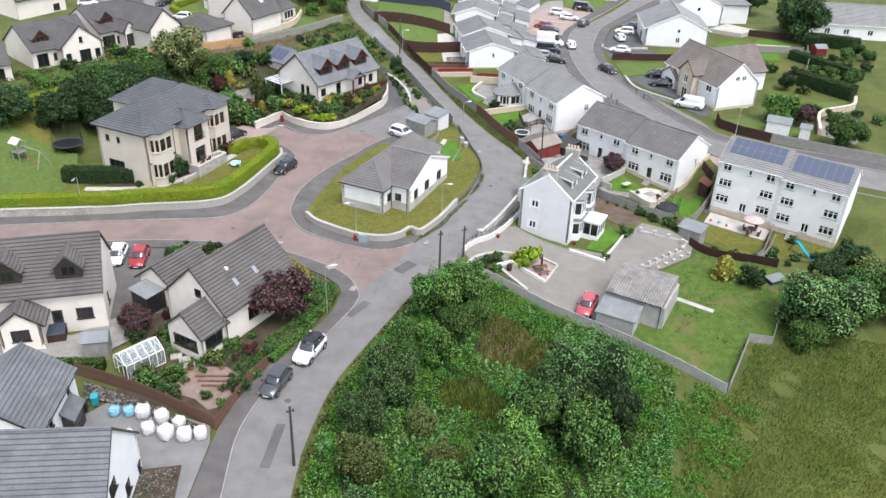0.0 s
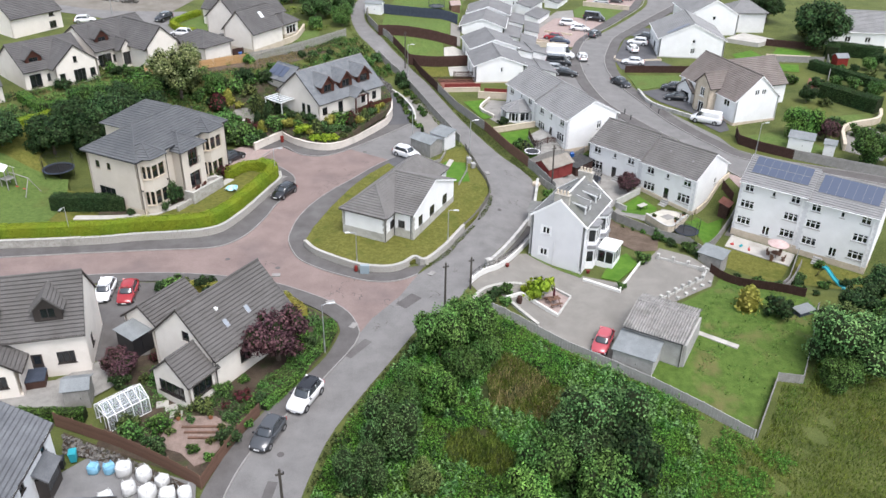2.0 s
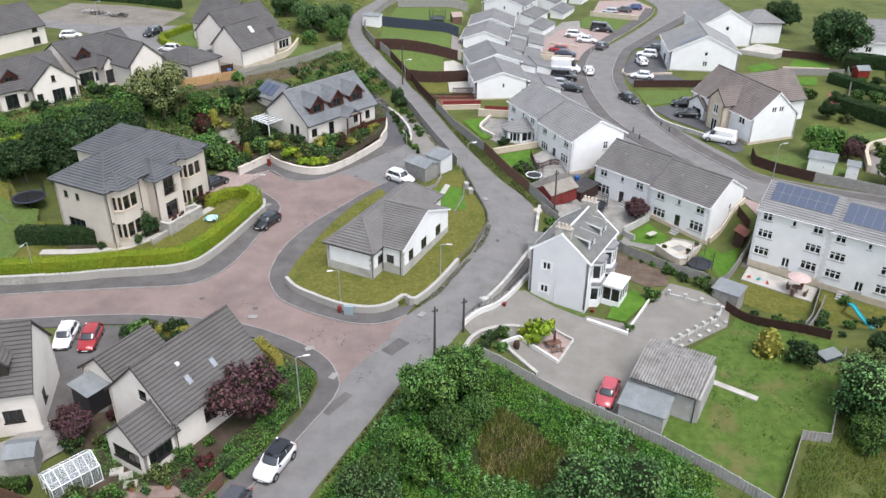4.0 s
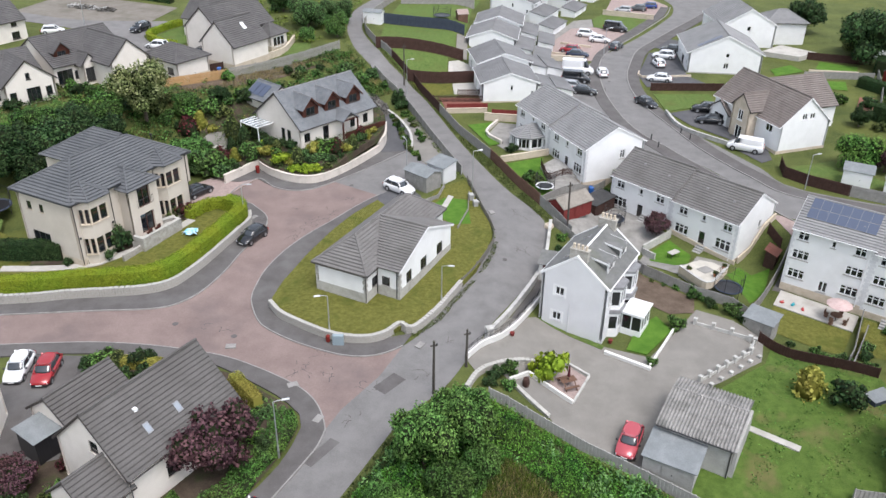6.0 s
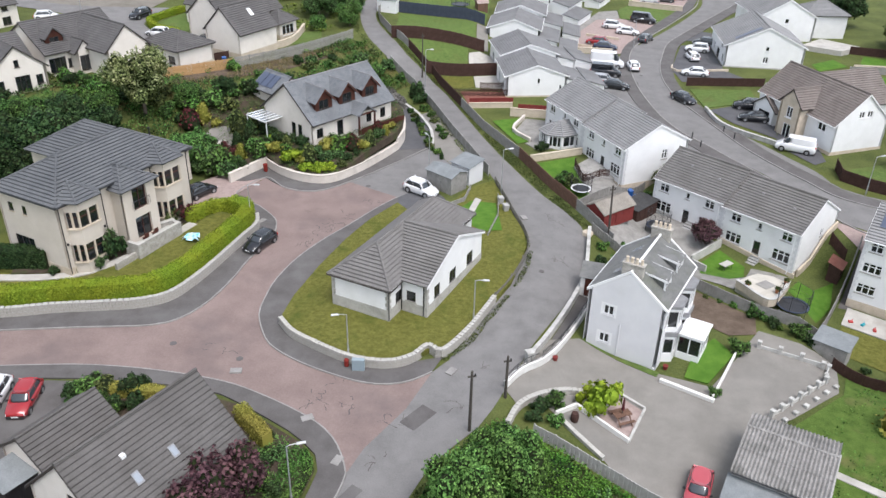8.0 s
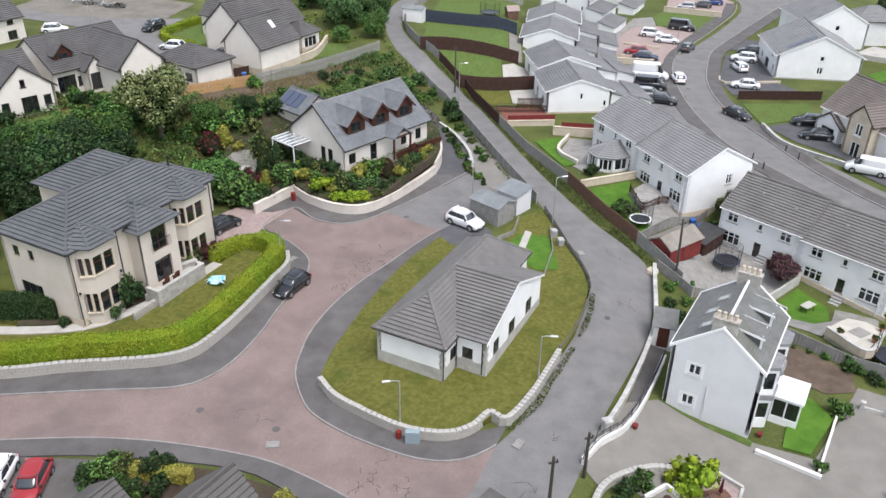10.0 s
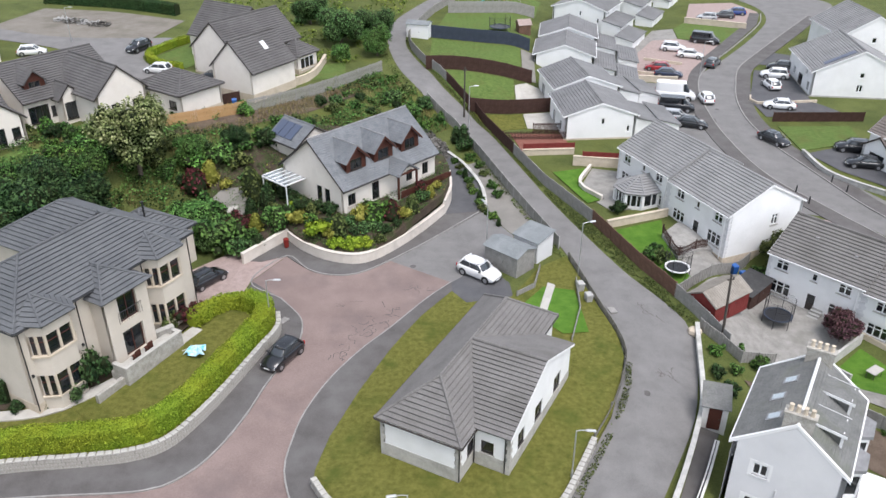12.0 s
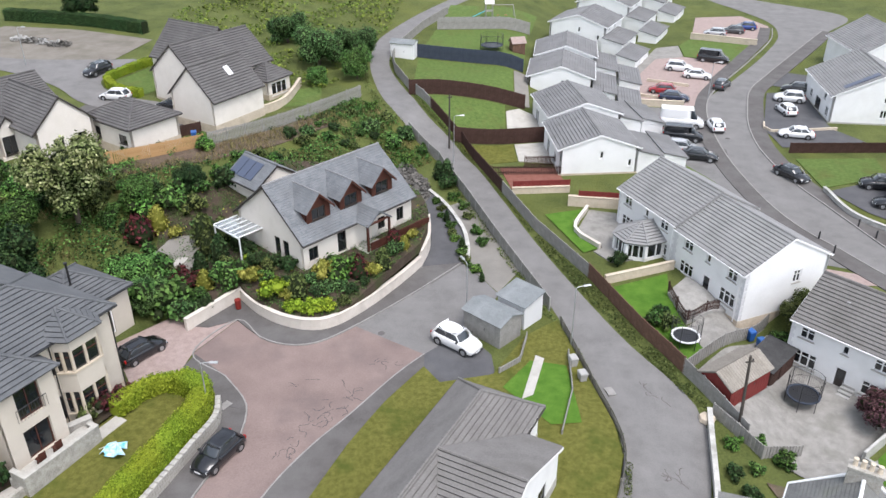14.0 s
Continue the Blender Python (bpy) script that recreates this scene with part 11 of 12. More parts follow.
# ---- outbuildings ----
DARK_RED = surface("dark_red_boards", (0.13, 0.022, 0.02), (0.2, 0.045, 0.04), 1.5, 0.75, 0.4, 10)
BEIGE_SHEET = surface("weathered_corrugated_sheet", (0.2, 0.18, 0.155), (0.31, 0.285, 0.25), 0.9, 0.85, 0.3, 12, stain=(0.15, 0.13, 0.1), stain_scale=0.5)
BLACK_FELT = surface("black_roof_felt", (0.035, 0.035, 0.036), (0.075, 0.074, 0.073), 1.0, 0.9, 0.4, 16)
def yard_garage(x, y, turn, L, y0, y1, ridge, low, high, back):
    """A concrete garage: long corrugated front slope, short rear slope, buttress at the gable, double doors."""
    ob = thing("yard_garage", "grey concrete garage with weathered corrugated roof", "garage", "", on_ground(x, y, turn))
    t = 0.14
    part("wall", Shape().box(-L / 2, L / 2, y0, y0 + t, -0.9, low), CONCRETE, ob)
    part("wall", Shape().box(-L / 2, L / 2, y1 - t, y1, -0.9, back), CONCRETE, ob)
    for x0 in (-L / 2, L / 2 - t):
        ring = [(y0 + t, -0.9), (y1 - t, -0.9), (y1 - t, back), (ridge, high), (y0 + t, low)]
        k = len(ring)
        part("wall", Shape().add([(x0, q, z) for q, z in ring] + [(x0 + t, q, z) for q, z in ring], [tuple(range(k))[::-1], tuple(range(k, 2 * k))] + [(i, (i + 1) % k, k + (i + 1) % k, k + i) for i in range(k)]), CONCRETE, ob)
    def corrugated(c0, c1, drop):
        # sheets with rounded ridges, each two ridges wide
        m, c, f = 4 * round(L / 0.25), [], []
        for i in range(m + 1):
            px = -L / 2 - 0.12 + (L + 0.24) * i / m
            up = 0.075 * math.cos(math.pi * i / 2)
            for (q, z) in (c0, c1):
                c += [(px, q, z + 0.07 + up), (px, q, z + 0.02 + up)]
        for i in range(m):
            k = 4 * i
            f += [(k, k + 4, k + 6, k + 2), (k + 1, k + 3, k + 7, k + 5), (k, k + 1, k + 5, k + 4), (k + 2, k + 6, k + 7, k + 3)]
        return Shape().add(c, f)
    mid = (y0 - 0.2 + (ridge - y0) * 0.52, low + (high - low) * 0.5)
    part("roof", corrugated((y0 - 0.2, low - 0.02), (mid[0] + 0.12, mid[1] + 0.02), 0), CORRUGATED, ob)
    part("roof", corrugated((mid[0], mid[1] + 0.07), (ridge + 0.05, high + 0.06), 0), CORRUGATED, ob)
    part("roof", corrugated((ridge, high + 0.03), (y1 + 0.2, back - 0.04), 0), CORRUGATED, ob)
    part("ridge_capping", Shape().tube((-L / 2 - 0.12, ridge, high + 0.1), (L / 2 + 0.12, ridge, high + 0.1), 0.11, sides=7), CORRUGATED, ob)
    part("gutter", Shape().tube((-L / 2, y0 - 0.24, low - 0.03), (L / 2, y0 - 0.24, low - 0.03), 0.06, sides=6), BLACK_TRIM, ob)
    part("downpipe", Shape().tube((L / 2 - 0.1, y0 - 0.06, -0.4), (L / 2 - 0.1, y0 - 0.06, low), 0.045, sides=6), BLACK_TRIM, ob)
    part("buttress", Shape().box(L / 2 + 0.003, L / 2 + 0.34, y0 + 0.2, y1 - 0.3, -0.9, low - 0.35, taper=0.05), CONCRETE, ob)
    return ob


yard_garage(20.96, 73.33, -26.2, 5.84, -3.1, 3.2, 1.15, 2.6, 3.2, 2.8)
shed("low grey annex with flat roof beside the garage", 18.05, 69.65, -25, 3.9, 2.9, 1.95, 2.35, CONCRETE, FELT, name="garage_annex", style="lean")
shed("dark red garden shed with beige corrugated roof", 12.4, 109.9, 41, 4.6, 2.8, 1.5, 2.3, DARK_RED, BEIGE_SHEET, corrugated=True)
shed("black-brown garden shed with a flat felt roof", 16.3, 114.2, 50, 4.2, 2.2, 1.6, 1.75, DARK_TIMBER, BLACK_FELT, style="lean")
shed("grey garden shed with blue-grey flat roof", 30.3, 90.6, -35, 2.8, 2.2, 1.9, 2.1, GREY_TIMBER, FELT, style="lean")
shed("grey-green garden shed with curved felt roof", -5.7, 114.6, -38, 3.8, 2.6, 1.9, 2.35, GREY_TIMBER, FELT, 0.2)
shed("white-fronted summerhouse with grey roof", -3.5, 117.0, -38, 2.8, 2.4, 2.0, 2.4, GREY_WALL, FELT, 0.2, name="summerhouse", style="lean")
shed("small white hut beside the lane", -21.6, 178.6, -12, 3.6, 2.0, 2.2, 2.6, WHITE_TRIM, FELT, name="white_hut")
shed("weathered grey shed beside the cream house", -31.0, 57.6, 15, 2.0, 1.9, 1.9, 2.35, GREY_TIMBER, FELT, 0.15)
shed("grey lean-to carport with felt roof", -28.9, 65.4, 62, 2.8, 2.2, 2.1, 2.4, BLACK_TRIM, FELT, 0.15, name="carport", style="lean")
shed("small stone outhouse with slate roof and brown door", 9.45, 96.1, -12, 1.7, 2.2, 2.0, 2.35, WHITE_MASONRY, OLD_SLATE, 0.2, name="outhouse", style="lean", door_mat=BROWN_WOOD)
shed("brown-red playhouse with pink roof", -4.9, 185.6, 20, 2.0, 1.8, 1.6, 2.3, TIMBER, PINK_PAVING, name="playhouse")
shed("red garden shed in the far garden", 71.1, 164.3, 10, 2.2, 2.0, 1.7, 2.3, RED_PAINT, FELT)
shed("pale garden cabin behind the dark fence", 49.8, 121.2, -24, 3.4, 2.2, 2.0, 2.3, WHITE_TRIM, FELT, name="garden_cabin", style="lean")
shed("white garden store behind the grey fence", 53.2, 119.0, -24, 1.5, 1.5, 2.0, 2.2, WHITE_TRIM, FELT, name="garden_store", style="lean")

h = house("white sunroom with bay end and grey tiled hipped roof", 7.8, 129.4, -151.4, 0.35, "sunroom")
rim = [(-2.6, -2.0), (0.9, -2.0), (2.3, -0.9), (2.3, 0.9), (0.9, 2.0), (-2.6, 2.0)]
part("base_wall", Shape().prism(rim, -0.6, 0.75), WHITE_WALL, h)
part("pane", Shape().prism([(a * 0.96, b * 0.96) for a, b in rim], 0.75, 2.0), GLASS, h)
for (a, b), (c, d) in zip(rim[:-1], rim[1:]):
    for t in (0.0, 0.33, 0.67):
        px, py = a + (c - a) * t, b + (d - b) * t
        w = 0.16 if t == 0 else 0.05
        part("corner_post" if t == 0 else "glazing_bar", Shape().box(px - w, px + w, py - w, py + w, 0.75, 2.0), WHITE_TRIM, h)
part("wall", Shape().box(-2.6, -0.9, -2.01, 2.01, 0.75, 2.0), WHITE_WALL, h)
part("head_beam", Shape().prism([(a * 1.02, b * 1.02) for a, b in rim], 2.0, 2.3), WHITE_TRIM, h)
top = (0.1, 0.0, 3.5)
eave = [(-3.0, -2.35, 2.28), (1.0, -2.35, 2.28), (2.65, -1.0, 2.28), (2.65, 1.0, 2.28), (1.0, 2.35, 2.28), (-3.0, 2.35, 2.28)]
for k, (a, b) in enumerate(zip(eave, eave[1:])):
    s = Shape()
    roof_plane(s, [a, b, top, (-3.0, 0.0, 3.5)] if k == 0 else [a, b, (-3.0, 0.0, 3.5), top] if k == 4 else [a, b, top], 0.34)
    part("roof", s, GREY_TILE, h)
s = Shape()
for q in eave[1:5] + [(-3.0, 0.0, 3.5)]:
    cap(s, q, top, 0.09)
part("hip_tiles", s, GREY_TILE, h)


# ---- garden things ----
def greenhouse(x, y, turn, L, W, low, high, label):
    ob = thing("greenhouse", label, "greenhouse", "", on_ground(x, y, turn, 0.12))
    s = Shape()
    for i in range(6):
        a = -L / 2 + L * i / 5
        for b in (-1, 1):
            s.tube((a, b * W / 2, 0), (a, b * W / 2, low), 0.035, sides=4)
            s.tube((a, b * W / 2, low), (a, 0, high), 0.035, sides=4)
    for b in (-W / 2, W / 2):
        for z in (0.05, low):
            s.tube((-L / 2, b, z), (L / 2, b, z), 0.04, sides=4)
    s.tube((-L / 2, 0, high), (L / 2, 0, high), 0.045, sides=4)
    for a in (-L / 2, L / 2):
        for b in (-0.4, 0.4):
            s.tube((a, b * W / 2, 0), (a, b * W / 2, low + (high - low) * 0.6), 0.03, sides=4)
        s.tube((a, -W / 2, low), (a, W / 2, low), 0.035, sides=4)
    part("frame", s, WHITE_TRIM, ob)
    for b in (-1, 1):
        part("pane", Shape().slab([(-L / 2, b * W / 2, low), (L / 2, b * W / 2, low), (L / 2, 0, high), (-L / 2, 0, high)][::b], 0.012), CLEAR, ob)
        part("pane", Shape().box(-L / 2, L / 2, b * W / 2 - 0.006, b * W / 2 + 0.006, 0.05, low), CLEAR, ob)
    return ob


def bulk_bag(x, y, turn, k, colour, label):
    """A filled builder's bag with bulging sides, a gathered top and lifting loops."""
    ob = thing("bulk_bag", label, "bag", "builder's bags", on_ground(x, y, turn, 0.14))
    c, faces = [], []
    g2 = random.Random(int(x * 37 + y * 11))
    rows = [(0.42, 0.0), (0.48, 0.10), (0.50, 0.4), (0.48, 0.68), (0.45, 0.78), (0.36, 0.80), (0.30, 0.70)]
    n = 12
    for r, z in rows:
        for i in range(n):
            a = 6.28318 * i / n
            q = 1 / max(abs(math.cos(a)), abs(math.sin(a))) ** 0.95
            w = r * q * k * g2.uniform(0.93, 1.07)
            c.append((w * math.cos(a), w * math.sin(a), z * k * g2.uniform(0.94, 1.06)))
    for j in range(len(rows) - 1):
        faces += [(j * n + i, j * n + (i + 1) % n, (j + 1) * n + (i + 1) % n, (j + 1) * n + i) for i in range(n)]
    faces += [tuple(range(n))[::-1], tuple(range((len(rows) - 1) * n, len(rows) * n))]
    part("sack", Shape().add(c, faces), colour, ob, soft=True)
    for a, b in ((-1, -1), (1, -1), (1, 1), (-1, 1)):
        part("loop", Shape().path([(a * 0.38 * k, b * 0.38 * k, 0.76 * k), (a * 0.3 * k, b * 0.36 * k, 1.0 * k), (a * 0.22 * k, b * 0.3 * k, 0.82 * k)], 0.025, 4), colour, ob)
    return ob


BAG_WHITE = surface("woven_white_bag", (0.5, 0.5, 0.49), (0.66, 0.66, 0.65), 2.0, 0.8, 0.5, 8, stain=(0.36, 0.35, 0.32), stain_scale=0.9, bump_size=0.05)
BAG_BLUE = surface("pale_blue_bag", (0.14, 0.36, 0.52), (0.3, 0.52, 0.66), 2.0, 0.7, 0.5, 8, bump_size=0.05)
TEAL = plain("teal_plastic", (0.02, 0.30, 0.36), 0.45)
BLUE_PLASTIC = plain("blue_plastic", (0.02, 0.10, 0.33), 0.45)
RED_PLASTIC = plain("red_plastic", (0.42, 0.02, 0.02), 0.4)
PARASOL_BLUE = surface("blue_white_canvas", (0.08, 0.45, 0.66), (0.7, 0.82, 0.86), 1.1, 0.7, 0.3, 4)
for i, (x, y) in enumerate(((-23.9, 49.6), (-22.8, 47.8), (-22.2, 49.2), (-21.2, 47.4), (-20.6, 48.7), (-19.7, 47.3), (-18.5, 47.6), (-24.0, 46.6), (-24.3, 44.0))):
    bulk_bag(x, y, 12 + 17 * i, (1.15, 1.02, 1.1, 1.2, 0.95)[i % 5], BAG_WHITE, "white woven builder's bag filled with rubble")
for i, (x, y) in enumerate(((-26.3, 49.6), (-25.1, 49.7))):
    bulk_bag(x, y, 40 * i, 0.85, BAG_BLUE, "small pale blue sack on the concrete")
greenhouse(-26.6, 56.1, 50, 3.6, 2.3, 1.5, 2.25, "white-framed glass greenhouse in the corner garden")
for x, y, c, text in ((-28.3, 50.6, TEAL, "turquoise wheelie bin by the fence"), (-28.9, 49.8, BLACK_TRIM, "black wheelie bin by the fence"), (-22.0, 43.4, BLACK_TRIM, "black wheelie bin by the white house"), (15.7, 117.8, BLUE_PLASTIC, "blue wheelie bin behind the terrace"), (16.4, 117.0, BLUE_PLASTIC, "blue wheelie bin behind the terrace"), (16.9, 116.2, BLACK_TRIM, "black wheelie bin behind the terrace"), (-40.4, 142.6, BLUE_PLASTIC, "blue wheelie bin behind the orange fence"), (1.2, 108.6, CONCRETE, "pale grey water butt by the garden fence"), (0.6, 110.4, CONCRETE, "pale grey water butt by the garden fence")):
    wheelie_bin(x, y, 20, c, text, 0.15)
trampoline(18.0, 110.8, 1.25, "black netted trampoline on the terrace patio")
trampoline(9.6, 114.5, 1.15, "round trampoline with a white rim and thin net", True, 0.0, WHITE_TRIM)
trampoline(-53.0, 100.0, 2.0, "large black netted trampoline beside the villa", True, 0.9)
trampoline(28.1, 95.6, 1.45, "black netted trampoline in a terrace garden")
trampoline(-8.8, 184.2, 1.7, "black trampoline on the far lawn")


def play_frame(x, y, turn, lift):
    """A timber play tower with a slide and a swing beam."""
    ob = thing("play_frame", "grey timber play tower with slide and swings", "play frame", "", on_ground(x, y, turn, lift))
    for a in (-0.6, 0.6):
        for b in (-0.6, 0.6):
            part("leg", Shape().box(a - 0.05, a + 0.05, b - 0.05, b + 0.05, -0.1, 2.6), GREY_TIMBER, ob)
    part("platform", Shape().box(-0.66, 0.66, -0.66, 0.66, 1.2, 1.28), GREY_TIMBER, ob)
    for b in (-1, 1):
        part("roof", Shape().slab([(-0.8, b * 0.8, 2.5), (0.8, b * 0.8, 2.5), (0.8, 0, 3.1), (-0.8, 0, 3.1)][::b], 0.04), WHITE_TRIM, ob)
    part("swing_beam", Shape().tube((0.6, 0, 2.2), (4.2, 0, 2.2), 0.06), GREY_TIMBER, ob)
    for b in (-1, 1):
        part("leg", Shape().tube((4.2, 0, 2.2), (4.5, b * 1.1, 0), 0.05), GREY_TIMBER, ob)
    for a in (1.6, 3.0):
        s = part("swing_seat", Shape().box(a - 0.22, a + 0.22, -0.1, 0.1, 0.45, 0.49), RED_PLASTIC, ob)
        for c in (-0.2, 0.2):
            part("rope", Shape().tube((a + c, 0, 0.47), (a + c, 0, 2.2), 0.012, sides=4), BLACK_TRIM, s)
    part("slide", Shape().slab([(-0.66, -0.25, 1.2), (-0.66, 0.25, 1.2), (-2.9, 0.25, 0.2), (-2.9, -0.25, 0.2)][::-1], 0.05), TEAL, ob)
    return ob


play_frame(-57.4, 95.6, -25, 0.9)
play_frame(-10.1, 203.2, 10, 0.05)


def slide(x, y, turn, lift, colour, label):
    ob = thing("slide", label, "slide", "", on_ground(x, y, turn, lift))
    s = Shape()
    prof = [(0, 1.5), (0.5, 1.45), (1.6, 0.7), (2.6, 0.25), (3.1, 0.22)]
    for (a, z), (b, w) in zip(prof, prof[1:]):
        s.slab([(a, -0.25, z), (b, -0.25, w), (b, 0.25, w), (a, 0.25, z)], 0.04)
        for q in (-0.27, 0.27):
            s.slab([(a, q, z + 0.14), (b, q, w + 0.14), (b, q, w - 0.04), (a, q, z - 0.04)], 0.03)
    part("chute", s, colour, ob)
    for q in (-0.25, 0.25):
        part("ladder_rail", Shape().tube((-0.5, q, 0), (0, q, 1.6), 0.03), BLACK_TRIM, ob)
    for k in range(5):
        part("rung", Shape().tube((-0.42 + 0.09 * k, -0.25, 0.25 + 0.28 * k), (-0.42 + 0.09 * k, 0.25, 0.25 + 0.28 * k), 0.02), BLACK_TRIM, ob)
    return ob


slide(43.4, 90.6, -55, 0.05, TEAL, "turquoise plastic slide on the terrace lawn")


def picnic_set(x, y, turn, label):
    ob = thing("picnic_table", label, "table", "", on_ground(x, y, turn, 0.06))
    for i in range(5):
        part("plank", Shape().box(-0.7, 0.7, -0.36 + 0.15 * i, -0.23 + 0.15 * i, 0.7, 0.74), TIMBER, ob)
    for b in (-0.75, 0.75):
        part("bench", Shape().box(-0.7, 0.7, b - 0.13, b + 0.13, 0.4, 0.44), TIMBER, ob)
    for a in (-0.5, 0.5):
        for b in (-1, 1):
            part("leg", Shape().slab([(a - 0.04, b * 0.85, 0), (a + 0.04, b * 0.85, 0), (a + 0.04, b * 0.2, 0.7), (a - 0.04, b * 0.2, 0.7)], 0.06), TIMBER, ob)
    return ob


picnic_set(10.6, 78.6, 25, "dark timber picnic table on the patio")
shut = thing("parasol", "closed dark red parasol over the table", "parasol", "", on_ground(10.6, 78.6, 0, 0.06))
part("pole", Shape().tube((0, 0, 0), (0, 0, 2.3), 0.025), DARK_TRIM, shut)
part("canopy", Shape().turned([(0.14, 1.1), (0.1, 1.6), (0.05, 2.2)], 8), LEAF_RED, shut)
solid("barrel", Shape().turned([(0.24, 0), (0.3, 0.2), (0.32, 0.42), (0.3, 0.65), (0.24, 0.85)], 14, (6.9, 77.2, ground(6.9, 77.2))), DARK_TIMBER, "dark wooden barrel behind the low wall", "barrel")
for x, y in ((5.7, 84.1), (15.0, 85.6)):
    solid("planter", Shape().turned([(0.16, 0), (0.22, 0.3), (0.24, 0.36)], 12, (x, y, ground(x, y) + 0.06)), DARK_RED, "dark red planter beside the old house", "planter", "red planters")
tarp = thing("covered_hot_tub", "hot tub under a dark blue cover on the patio", "hot tub", "", on_ground(-36.0, 59.6, 20, 0.2))
part("tub", Shape().box(-1.0, 1.0, -1.0, 1.0, 0, 0.75, chamfer=0.06), DARK_TIMBER, tarp)
part("cover", Shape().box(-1.05, 1.05, -1.05, 1.05, 0.755, 0.9, chamfer=0.08), NAVY_TIMBER, tarp)
sail = thing("fallen_parasol", "blue and white parasol lying on the villa lawn", "parasol", "", on_ground(-29.4, 97.6, 30, 0.92))
s = Shape()
top, n = (0.2, 0.12, 0.68), 14
ring = [((0.75 + 0.3 * math.sin(2.3 * i)) * math.cos(6.283 * i / n), (0.7 + 0.25 * math.cos(1.7 * i)) * math.sin(6.283 * i / n), 0.06 + 0.22 * (i % 2) + 0.14 * (i % 3)) for i in range(n)]
for a, b in zip(ring, ring[1:] + ring[:1]):
    s.slab([a, b, top], 0.02)
part("canopy", s, PARASOL_BLUE, sail)
part("pole", Shape().tube((0.15, 0.1, 0.7), (-0.9, 0.7, 0.08), 0.02), WHITE_TRIM, sail)
solid("garden_sign", Shape().box(-0.04, 0.04, -0.04, 0.04, 0, 1.2, m=on_ground(-19.9, 117.0, 0, 0.9)).box(-0.3, 0.3, -0.06, -0.042, 1.0, 1.45, m=on_ground(-19.9, 117.0, 0, 0.9)), WHITE_TRIM, "small white board on a post in the garden", "sign")
frame_box = thing("cold_frame", "low glass cold frame on the lawn edge", "cold frame", "", on_ground(37.2, 79.4, 28, 0.0))
part("box", Shape().box(-1.1, 1.1, -0.6, 0.6, 0, 0.5), NAVY_TIMBER, frame_box)
part("lid", Shape().slab([(-1.14, -0.64, 0.51), (1.14, -0.64, 0.51), (1.14, 0.64, 0.66), (-1.14, 0.64, 0.66)], 0.05), FELT, frame_box)
solid("concrete_path", Shape().box(-2.1, 2.1, -0.35, 0.35, 0.0, 0.12, m=on_ground(26.9, 73.8, -32)), PAVING, "pale concrete path across the lawn", "path", kind="structure")


def balustrade(a, b, n, label, lift=0.0):
    """Stepped white piers with low panels between them."""
    ob = thing("balustrade", label, "balustrade")
    yaw = math.degrees(math.atan2(b[1] - a[1], b[0] - a[0]))
    w = math.dist(a, b) / (n - 1)
    for i in range(n):
        t = i / (n - 1)
        x, y = a[0] + (b[0] - a[0]) * t, a[1] + (b[1] - a[1]) * t
        m = pose(x, y, ground(x, y) + lift, 0, 0, yaw)
        pier = part("pier", Shape().box(-0.15, 0.15, -0.15, 0.15, -0.3, 0.72, m=m), PALE_STONE, ob)
        part("pier_cap", Shape().box(-0.19, 0.19, -0.19, 0.19, 0.722, 0.8, chamfer=0.04, m=m), PALE_STONE, pier)
        if i < n - 1:
            part("panel", Shape().box(0.152, w - 0.152, -0.06, 0.06, -0.3, 0.36, m=m), PALE_STONE, ob)
    return ob


balustrade((22.3, 80.4), (27.9, 85.2), 7, "pale balustrade of low capped piers beside the yard")
balustrade((23.2, 80.0), (28.6, 84.7), 6, "lower pale balustrade of piers below the yard", -0.45)
balustrade((28.0, 85.6), (28.8, 87.2), 2, "pale capped piers at the yard corner")
balustrade((23.6, 89.5), (28.4, 87.4), 4, "pale capped piers behind the yard")


def railing(line, height, lift, label):
    ob = thing("railing", label, "railing")
    pts = curve(line, 0.14)
    z = [ground(*p) + lift for p in pts]
    for h in (0.08, height):
        part("rail", Shape().path([(p[0], p[1], q + h) for p, q in zip(pts[::6], z[::6])], 0.025, 4), BLACK_TRIM, ob)
    bar = Shape().tube((0, 0, 0), (0, 0, height), 0.012, sides=4).mesh("bar", BLACK_TRIM)
    post = Shape().tube((0, 0, -0.1), (0, 0, height + 0.05), 0.03, sides=6).mesh("post", BLACK_TRIM)
    for i, (p, q) in enumerate(zip(pts, z)):
        shared("post" if i % 12 == 0 else "bar", post if i % 12 == 0 else bar, ob, pose(p[0], p[1], q))
    return ob


railing([(4.6, 83.2), (6.0, 85.6), (7.7, 89.5), (9.2, 93.4)], 0.7, 0.68, "black iron railing on the white wall")
railing([(1.7, 79.7), (2.9, 81.6), (4.5, 83.1)], 0.6, 0.68, "black iron gate railing by the drive")
garden_wall([(-31.9, 99.8), (-33.4, 98.4), (-35.2, 97.4)], 0.4, 0.9, RUBBLE, "rubble stone porch wall before the villa", BASE_STONE, 0.9)
garden_wall([(29.2, 144.0), (30.6, 137.6), (36.2, 132.0)], 0.26, 0.55, PALE_STONE, "pale wall curving along the far footway", PALE_STONE, 0.0)
garden_wall([(-4.6, 140.4), (1.6, 141.4)], 0.25, 0.7, SANDSTONE, "buff stone retaining wall below the deck", SANDSTONE, 0.0)
panel_fence([(-4.5, 140.6), (1.6, 141.6)], 0.75, DARK_RED, "low red painted board screen", 0.65)
